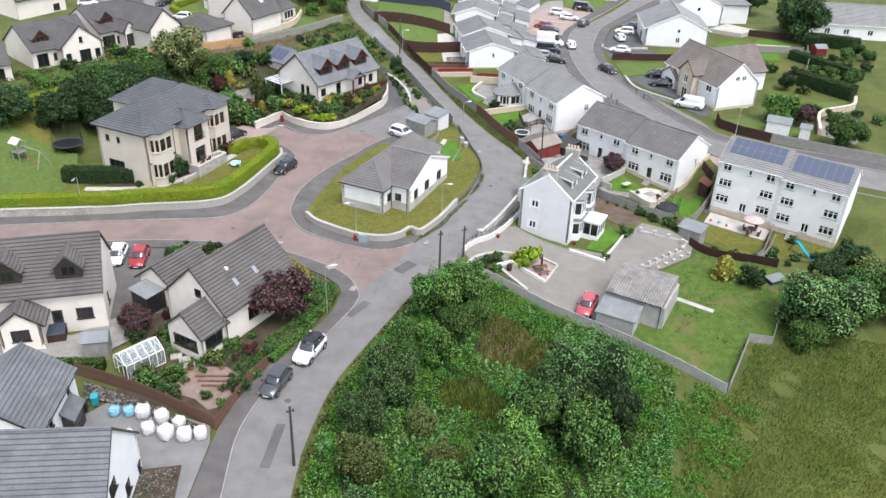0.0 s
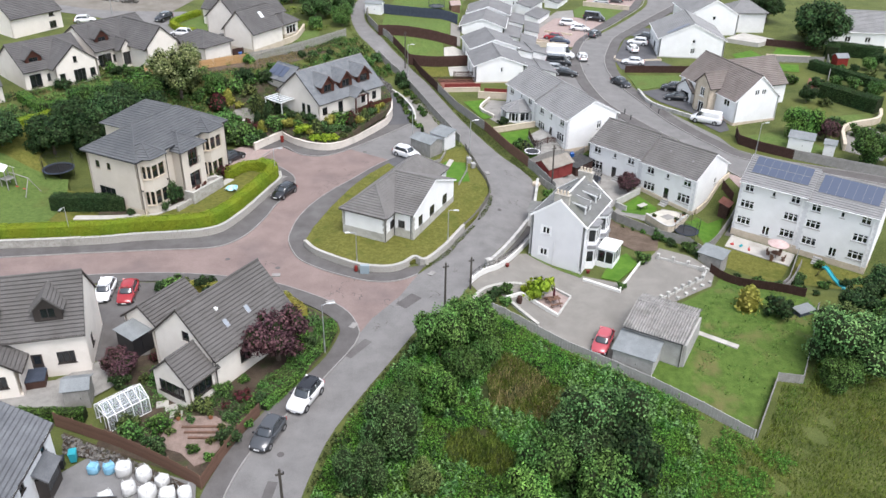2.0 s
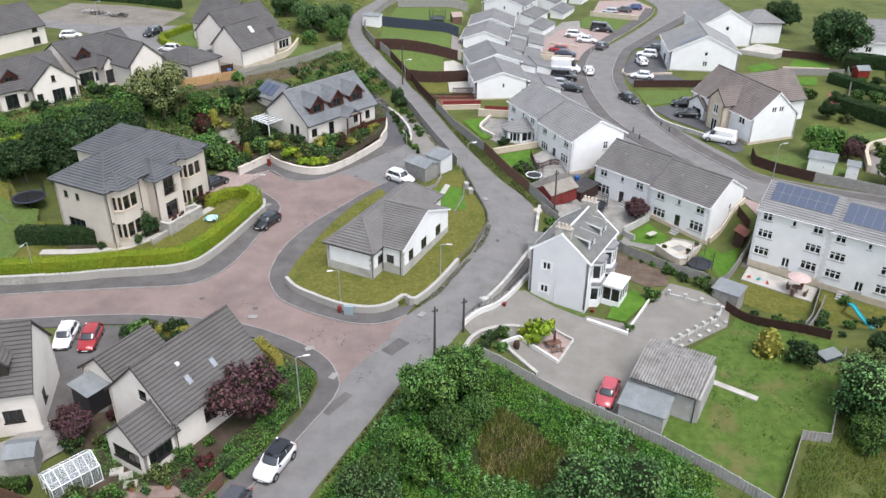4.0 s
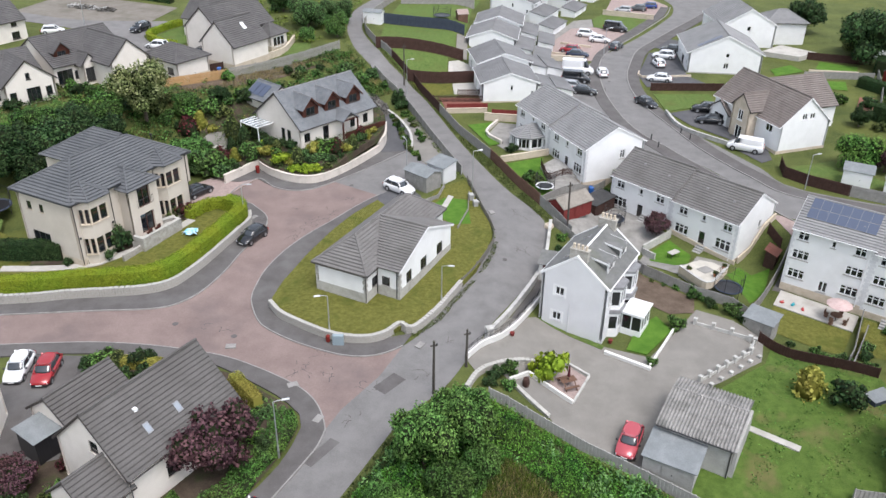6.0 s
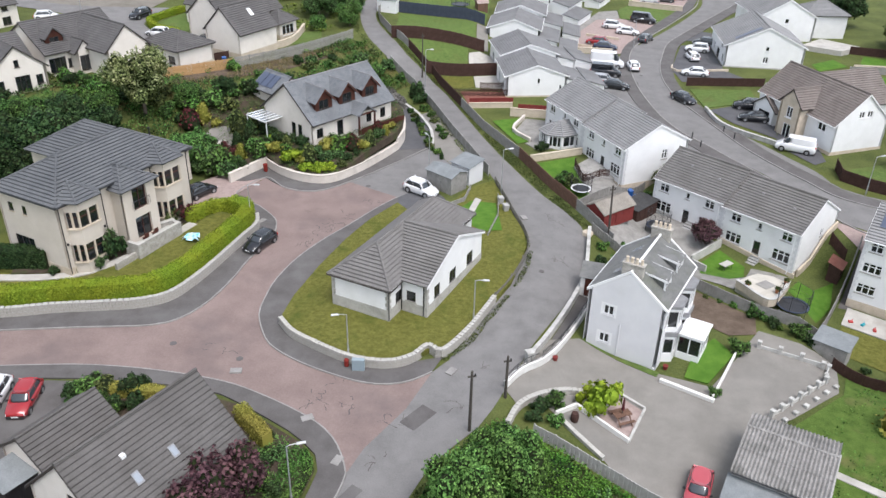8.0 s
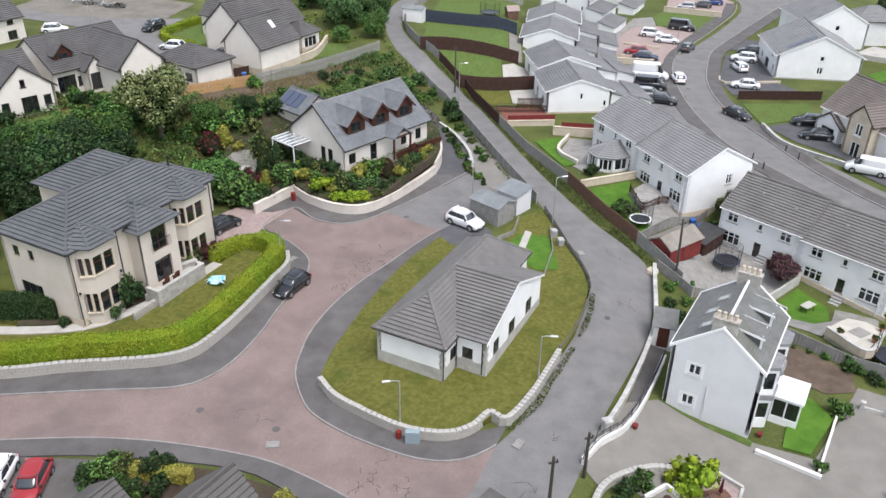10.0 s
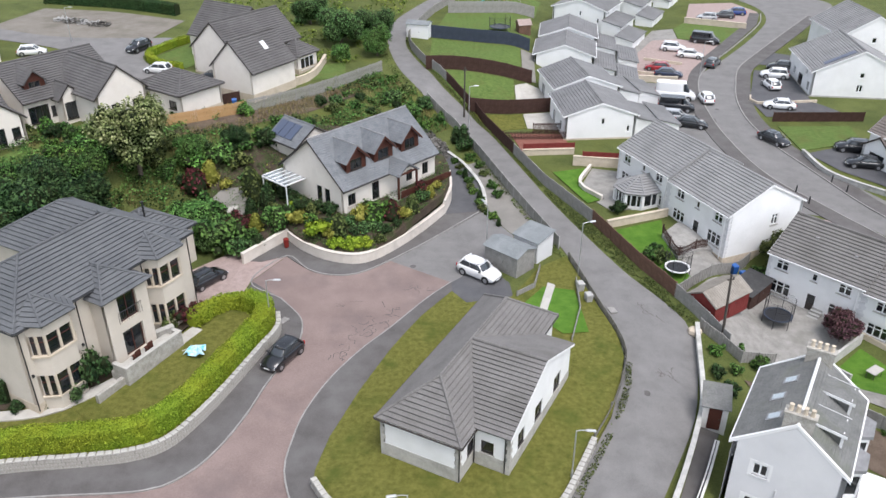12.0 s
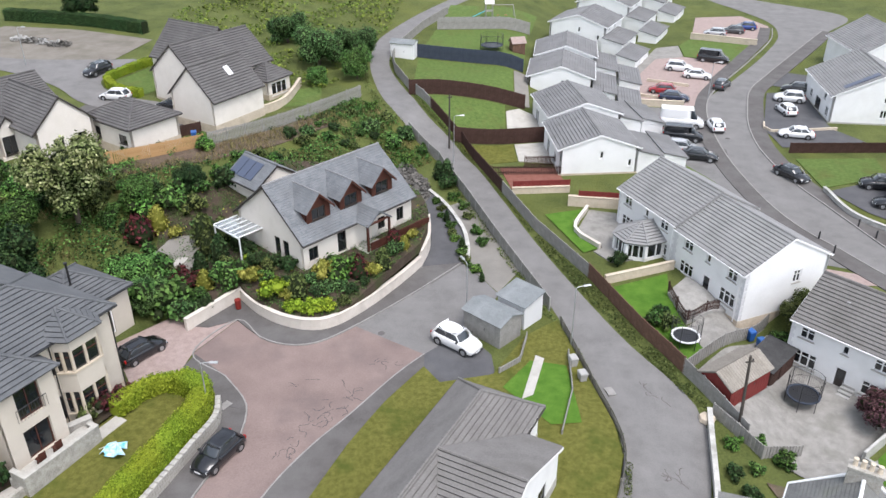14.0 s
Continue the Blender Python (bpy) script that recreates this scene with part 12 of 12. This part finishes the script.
panel_fence([(2.4, 138.2), (7.0, 138.0)], 0.75, DARK_RED, "low red painted board screen", 1.0)
board_fence([(-3.3, 147.4), (0.6, 148.0)], 1.4, DARK_TIMBER, "dark slatted screen above the deck", 0.09, 0.07)
board_fence([(-7.0, 145.0), (-2.9, 145.4), (1.0, 145.8)], 1.1, DARK_TIMBER, "dark slatted railing of the deck", 0.09, 0.1)
garden_wall([(27.8, 164.4), (28.0, 161.4), (36.6, 163.0)], 0.22, 0.4, SANDSTONE, "low buff wall between the far drives", None, 0.0, step=2)
panel_fence([(56.4, 164.8), (68.4, 165.2)], 1.2, GREY_TIMBER, "grey fence of the terraced gardens")
panel_fence([(60.6, 176.8), (70.4, 174.4)], 1.4, DARK_TIMBER, "dark fence of the terraced gardens")
hedge([(64.6, 161.3), (68.5, 155.6), (73.5, 148.6)], 1.8, 1.7, LEAF_DARK, "tall dark clipped hedge in the far garden", 0.0)
hedge([(70.5, 167.6), (72.6, 172.0)], 2.4, 2.6, LEAF_DARK, "short dark clipped hedge in the far garden", 0.0)
hedge([(-88, 186.4), (-73, 184.0), (-62.4, 181.2)], 1.6, 1.8, LEAF_DARK, "dark hedge along the plateau road", 0.0)
hedge([(-64.0, 103.6), (-59.3, 109.1), (-56.5, 113.7)], 1.3, 1.5, LEAF_LIME, "lime green hedge above the tree belt", 0.0)
for x, y, k, kind in ((58.2, 116.0, 1.15, OAKISH), (51.4, 125.6, 1.15, FRESH), (54.9, 125.2, 0.85, PURPLE), (75.4, 161.2, 0.6, OAKISH_B), (78.0, 164.0, 0.6, DARK), (79.6, 160.8, 0.6, OAKISH_B), (57.4, 141.6, 0.6, DARK), (70.6, 146.0, 0.6, OAKISH), (72, 182, 1.5, OLIVE), (66, 196, 1.4, DARK), (74, 128, 1.1, DARK), (70, 117, 1.0, OLIVE)):
    plant_tree(kind, x, y, k, x * 17 % 360, "green garden tree among the far houses")

# paddock tufts, garden shrubs and clutter
growth("paddock_tufts", [(20.4, 75.6), (24.8, 79.6), (29.2, 83.2), (31.4, 87.0), (37.8, 82.8), (40.0, 78.5), (37.4, 71.2), (31.6, 63.4), (25.4, 66.0)], 22, 0.04, 0.16, 0.10, LEAF_FRESH, "uneven grass tufts of the paddock", 1.1, 0.52, 31)
solid("garden_circle", Shape().turned([(1.5, -0.2), (1.5, 0.06), (1.2, 0.07)], 24, (-35.4, 121.9, 1.62)), PAVING, "round pale paved garden circle", "paving", kind="structure")
bed([(-25.8, 54.8), (-24.6, 53.6), (-23.0, 54.8), (-22.4, 51.9), (-26.6, 60.6), (-25.2, 60.4), (-28.2, 56.8), (-28.6, 60.0), (-20.4, 57.4), (-19.4, 59.4), (-16.4, 55.6), (-16.8, 53.4)], [BUSH_OLIVE, BUSH, BUSH_FRESH, BUSH_DARK], 0.8, 1.4, "corner garden shrubs", 0.1)
bed([(-19.6, 52.4), (-18.4, 53.2), (-20.8, 55.6), (-17.9, 51.8), (-21.9, 54.0), (-18.0, 56.0)], [BUSH_FRESH, BUSH_OLIVE, BUSH_GREY], 0.45, 0.8, "corner garden shrubs", 0.2)
bed([(-30.2, 74.6), (-29.0, 73.2), (-28.0, 76.0), (-26.2, 76.0), (-29.6, 75.8)], [BUSH_DARK, BUSH, BUSH_OLIVE], 1.0, 1.6, "corner garden shrubs", 0.1)
bed([(24.0, 94.0), (25.6, 92.8), (27.4, 92.0), (28.6, 91.4)], [BUSH, BUSH_DARK], 0.8, 1.2, "terrace garden shrubs", 0.0)
bed([(40.6, 89.6), (42.4, 87.4), (45.4, 88.4), (47.6, 89.8), (44.2, 92.6), (39.8, 87.6), (37.2, 87.4), (35.0, 88.8), (33.0, 90.0)], [BUSH_GREY, BUSH, BUSH_DARK], 0.6, 1.1, "terrace garden shrubs", 0.0)
bed([(8.2, 118.4), (7.4, 117.0), (8.8, 116.8), (5.6, 126.4), (18.4, 117.6), (19.4, 116.4), (18.8, 118.6)], [BUSH_DARK, BUSH, BUSH_OLIVE], 0.8, 1.5, "terrace garden shrubs", 0.0)
garden_wall([(4.0, 123.0), (10.5, 126.2)], 0.25, 0.8, SANDSTONE, "buff stone wall behind the terrace lawn", SANDSTONE, 0.0, step=3)
board_fence([(9.3, 121.7), (9.7, 119.0), (10.2, 117.3), (11.8, 118.6), (13.4, 119.8)], 0.95, DARK_TIMBER, "dark slatted deck balustrade behind the terrace", 0.09, 0.1, 0.4)
panel_fence([(9.0, 110.8), (12.7, 114.7), (17.8, 120.6)], 1.2, GREY_TIMBER, "weathered fence between the terrace gardens")
panel_fence([(35.3, 107.8), (36.3, 105.8)], 1.3, DARK_TIMBER, "dark brown fence beside the gable")
outdoor = thing("garden_table", "green painted garden table on the small lawn", "table", "", on_ground(24.2, 104.6, 40, 0.06))
part("tabletop", Shape().box(-0.7, 0.7, -0.4, 0.4, 0.68, 0.73, chamfer=0.02), PAVING, outdoor)
for a in (-0.6, 0.6):
    for b in (-0.3, 0.3):
        part("leg", Shape().tube((a, b, 0), (a, b, 0.68), 0.03, sides=6), DARK_TRIM, outdoor)
for x, y in ((24.3, 97.6), (26.9, 96.9), (28.3, 98.9)):
    pot = thing("plant_pot", "dark pot with a small plant on the patio", "pot", "garden pots", on_ground(x, y, 20 * x, 1.0))
    part("pot", Shape().turned([(0.14, 0), (0.2, 0.32), (0.23, 0.32), (0.23, 0.4), (0.18, 0.4)], 12), TERRACOTTA, pot)
    shared("plant", BUSH_OLIVE, pot, pose(0, 0, 0.34) @ Matrix.Diagonal((0.4, 0.4, 0.4, 1)))
garden_wall([(20.8, 105.2), (21.9, 103.4)], 0.2, 1.0, PALE_STONE, "short pale wall by the garden stair", None, -0.2, step=3)
garden_wall([(20.8, 105.5), (24.5, 108.7)], 0.2, 1.0, PALE_STONE, "pale wall between the terrace gardens", None, 0.0, step=3)
panel_fence([(42.2, 95.4), (39.0, 88.8), (37.0, 85.4)], 1.1, GREY_TIMBER, "silvered fence between the solar terrace gardens")
for x, y, n, turn in ((27.0, 106.0, 6, 137.5), (43.6, 93.4, 4, 148), (21.2, 111.6, 6, 137.5)):
    steps = thing("garden_steps", "grey concrete steps down to the garden", "steps", "", on_ground(x, y, turn))
    for k in range(n):
        part("step", Shape().box(-0.5, 0.5, -0.3 * k - 0.3, -0.3 * k, -0.6, 0.18 * (k + 1) - 0.1), CONCRETE, steps)
set_at = thing("patio_set", "round table and chairs under a pale parasol", "patio set", "", on_ground(39.2, 94.6, 0, 0.1))
part("tabletop", Shape().turned([(0.6, 0.70), (0.6, 0.74)], 16), TIMBER, set_at)
part("leg", Shape().tube((0, 0, 0), (0, 0, 0.7), 0.05), DARK_TRIM, set_at)
part("parasol", Shape().turned([(1.3, 1.95), (1.28, 2.0), (0.7, 2.25), (0.05, 2.45)], 10), surface("pale_rose_canvas", (0.42, 0.30, 0.28), (0.54, 0.42, 0.40), 1.5, 0.8, 0.2, 6), set_at)
for k in range(4):
    a = 0.8 + 1.571 * k
    part("chair", Shape().box(-0.2, 0.2, -0.2, 0.2, 0.40, 0.46, m=pose(math.cos(a), math.sin(a), 0, 0, 0, math.degrees(a))).box(0.16, 0.2, -0.2, 0.2, 0.46, 0.9, m=pose(math.cos(a), math.sin(a), 0, 0, 0, math.degrees(a))).box(-0.18, 0.18, -0.18, 0.18, 0.0, 0.40, m=pose(math.cos(a), math.sin(a), 0, 0, 0, math.degrees(a)), taper=0.05), TIMBER, set_at)
for i, (x, y, c) in enumerate(((34.6, 97.4, RED_PLASTIC), (35.6, 97.0, TEAL), (36.4, 96.2, RED_PLASTIC), (45.6, 88.0, WHITE_TRIM), (44.6, 87.0, TEAL), (-29.6, 62.6, TEAL), (-28.8, 63.2, RED_PLASTIC))):
    solid("garden_toy", Shape().box(-0.2, 0.2, -0.13, 0.13, 0, 0.22, chamfer=0.07, m=on_ground(x, y, 40 * i, 0.12)).tube(on_ground(x, y, 40 * i, 0.12) @ Vector((0, 0, 0.2)), on_ground(x, y, 40 * i, 0.12) @ Vector((0.15, 0, 0.38)), 0.03), c, "small plastic garden toy on the ground", "toy", "garden toys")

drape("plot_soil", [(-30.6, 53.6), (-25.2, 51.6), (-18.4, 48.6), (-18.8, 47.9), (-25.6, 50.6), (-29.6, 51.4)], 0.2, SOIL, "dug stony soil along the fence", "soil", skirt=0.1)
growth("plot_stones", [(-30.6, 53.4), (-25.2, 51.5), (-18.6, 48.5), (-18.9, 47.9), (-25.6, 50.5), (-29.6, 51.3)], 45, 0.02, 0.25, 0.2, COBBLE, "loose broken stones along the fence", 0.8, 0.0, 41, lift=0.2)
drape("plot_bed", [(-22.2, 43.6), (-19.0, 44.4), (-18.4, 41.0), (-18.4, 36.5), (-22.6, 36.5)], 0.2, SOIL, "timber-edged stony bed of the building plot", "garden bed", skirt=0.1)
growth("plot_stones", [(-22.0, 43.4), (-19.2, 44.0), (-18.6, 41.0), (-18.6, 36.7), (-22.4, 36.7)], 40, 0.02, 0.12, 0.14, COBBLE, "loose stones in the timber-edged bed", 0.8, 0.0, 42, lift=0.2)
solid("boulder", Shape().turned([(0.45, -0.1), (0.62, 0.15), (0.55, 0.42), (0.25, 0.55)], 7, (9.9, 106.2, ground(9.9, 106.2))), SANDSTONE, "buff sandstone boulder at the lane edge", "boulder")
drape("bank_soil", [(-47, 134.6), (-39.0, 140.4), (-33.4, 145.4), (-27.8, 152.6), (-26.4, 149.0), (-31.0, 142.6), (-38, 136.4), (-45, 131.4)], 0.03, SOIL, "bare brown soil of the bank", "soil")

growth("corner_border", [(-12.9, 63.4), (-11.7, 66.6), (-11.4, 69.4), (-12.4, 71.4), (-13.6, 71.2), (-13.2, 68.6), (-14.0, 65.4), (-15.8, 61.8), (-17.2, 58.2), (-16.2, 57.6)], 170, 0.15, 0.85, 0.095, LEAF_MID, "dense green border plants above the street", 0.9, 0.0, 51, lift=0.12)
growth("corner_border", [(-16.0, 58.0), (-18.2, 59.2), (-21.8, 60.4), (-23.6, 58.6), (-19.4, 56.8), (-17.2, 55.4)], 110, 0.1, 0.7, 0.095, LEAF_DARK, "dark green border plants below the corner house", 0.9, 0.25, 52, lift=0.12, avoid=((-20.0, 54.6, 2.2),))
growth("dry_grass_green", [(3.6, 64.0), (5.4, 67.8), (9.2, 66.0), (12.4, 63.0), (8.0, 59.4), (4.0, 59.4)], 140, 0.3, 0.8, 0.03, BLADE, "green grass mixed with the dry patch", 1.4, 0.2, 53, upright=True)

# strips between the terraces
drape("path_between", [(34.2, 99.8), (38.3, 107.0), (39.4, 106.4), (35.3, 99.5)], 0.05, FOOTWAY, "dark narrow strip between the terraces", "path")
garden_wall([(24.6, 109.6), (31.0, 104.0)], 0.2, 0.7, SANDSTONE, "buff stone base wall before the terrace", None, -0.2, step=3)
garden_wall([(31.4, 104.4), (36.6, 110.2)], 0.2, 1.2, SANDSTONE, "buff retaining wall beside the gable", None, -0.4, step=3)
shed("small red-roofed garden store beside the gable", 35.2, 104.6, 58, 1.8, 1.2, 1.5, 1.9, DARK_TIMBER, RED_DECK, style="lean")

# far gardens
drape("lawn_low_far", [(51.7, 165.1), (51.8, 169.1), (56.4, 172.4), (57.6, 168.6)], 0.1, FALSE_LAWN, "bright lawn strip behind the white houses", "lawn")
drape("lawn_step_far", [(58.6, 163.0), (63.0, 163.2), (61.6, 158.2), (57.8, 159.0)], 0.1, FALSE_LAWN, "bright lower terrace lawn", "lawn")
drape("deck_far", [(62.2, 154.6), (64.6, 154.6), (61.9, 148.0), (59.8, 149.0)], 0.2, RED_DECK, "red-brown deck in the far garden", "deck", skirt=0.2)
drape("lawn_round_far", [(58.4, 134.8), (66.6, 137.4), (66.0, 133.0), (59.5, 129.4)], 0.1, LAWN, "green lawn inside the pale wall", "lawn")
garden_wall([(56.3, 121.2), (59.3, 129.1), (65.8, 133.0), (68.0, 137.2)], 0.4, 1.0, SANDSTONE, "buff wall round the far lawn", SANDSTONE, 0.0)
drape("path_far", [(56.4, 121.0), (59.6, 128.8), (64.0, 131.4), (66.0, 126.0), (60.6, 117.6)], 0.06, YARD, "gravel drive in the far garden", "path")
garden_wall([(57.6, 166.4), (66.0, 166.0)], 0.3, 1.1, SANDSTONE, "buff retaining wall of the terraced garden", None, 0.0, step=3)
panel_fence([(62.4, 146.8), (66.4, 156.4), (69.6, 166.6)], 1.4, GREY_TIMBER, "weathered fence up the far garden boundary")
bed([(-62.5, 122.4), (-55.6, 130.2), (-52.6, 130.0), (-58.4, 131.8), (-57.0, 130.6), (-53.8, 131.4), (-60.6, 129.4), (-50.6, 131.8), (-48.0, 134.4), (-45.4, 138.0), (-43.4, 139.0), (-56.4, 127.6), (-54.0, 127.4), (-51.4, 127.0), (-54.8, 124.8), (-52.0, 124.4), (-49.0, 127.4)], [BUSH_DARK, BUSH, BUSH_OLIVE, BUSH_FRESH], 1.0, 1.9, "plateau garden shrubs", 0.0)
bed([(72.4, 160.6), (70.0, 160.0), (74.0, 157.0), (77.0, 154.6), (68.4, 150.4), (60.4, 140.0), (56.6, 127.8)], [BUSH_DARK, BUSH, BUSH_OLIVE], 1.2, 2.0, "far garden shrubs", 0.0)
for i, (x, y) in enumerate(((-76.2, 173.5), (-73.8, 173.2), (-71.8, 172.5), (-78.2, 174.2))):
    growth("rubble_heap", [(x - 1.6, y - 1.0), (x + 1.6, y - 0.8), (x + 1.4, y + 1.0), (x - 1.4, y + 1.1)], 30, 0.05, 0.7, 0.35, (COBBLE, CONCRETE)[i % 2], "heap of broken stone on the gravel yard", 0.7, 0.0, 60 + i)

side_bank = [(-13.9, 147.4), (-17.6, 152.0), (-25.0, 158.6), (-28.0, 152.6), (-24.0, 146.6), (-19.2, 143.2), (-16.0, 145.0)]
growth("bank_cover", side_bank, 50, 0.1, 0.8, 0.17, LEAF_MID, "green ground cover beside the lane fence", 1.8, 0.3, 71)
growth("bank_weeds", side_bank, 30, 0.2, 0.9, 0.03, STALK_DRY, "straw-coloured dead weeds beside the lane fence", 2.0, 0.4, 72, upright=True)
bed([(-15.6, 148.4), (-17.6, 150.2), (-20.4, 153.0), (-22.6, 155.6), (-18.6, 148.0), (-21.6, 150.4), (-24.4, 152.8), (-17.2, 146.6), (-12.4, 144.0), (-11.4, 141.6)], [BUSH, BUSH_GREY, BUSH_OLIVE, BUSH_FRESH], 0.9, 1.6, "bank shrubs", 0.0)
bed([(-10.6, 138.6), (-9.6, 136.4), (-8.9, 134.2), (-8.0, 131.4), (-6.9, 128.8)], [BUSH_FRESH, BUSH, BUSH_OLIVE], 0.7, 1.0, "lane verge shrubs", 0.0)
shrub(CONE_DARK, -11.9, 142.6, 1.6, "dark upright conifer beside the lane")
shrub(CONE_DARK, -12.9, 143.4, 1.3, "dark upright conifer beside the lane")

# planting along the villa front
for mesh, x, y, k, tall, text in ((BUSH_DARK, -35.4, 93.6, 1.5, 1.9, "dark green wall shrub before the villa"), (BUSH_RED, -31.6, 101.6, 1.5, 1.0, "wine-red shrub before the villa bay"), (BUSH_RED, -30.8, 102.8, 1.1, 0.9, "wine-red shrub before the villa bay"), (BUSH_OLIVE, -32.6, 100.6, 1.0, 1.6, "olive climber beside the villa bay"), (BUSH_DARK, -38.2, 91.0, 0.9, 0.8, "dark green shrub before the villa bay"), (BUSH_RED, -36.8, 92.0, 0.8, 0.8, "pink-red shrub before the villa bay"), (BUSH_DARK, -39.6, 90.4, 0.8, 0.8, "dark green shrub before the villa bay")):
    shrub(mesh, x, y, k, text, 0.92, x * 31 % 360, tall=tall)
drape("bed_villa", offset(curve([(-43.4, 89.6), (-38.0, 91.0), (-35.4, 93.2), (-32.8, 97.6), (-30.6, 102.4)], 1.5), 0.9) + curve([(-43.4, 89.6), (-38.0, 91.0), (-35.4, 93.2), (-32.8, 97.6), (-30.6, 102.4)], 1.5)[::-1], 0.965, SOIL, "planted bed along the villa front", "garden bed")
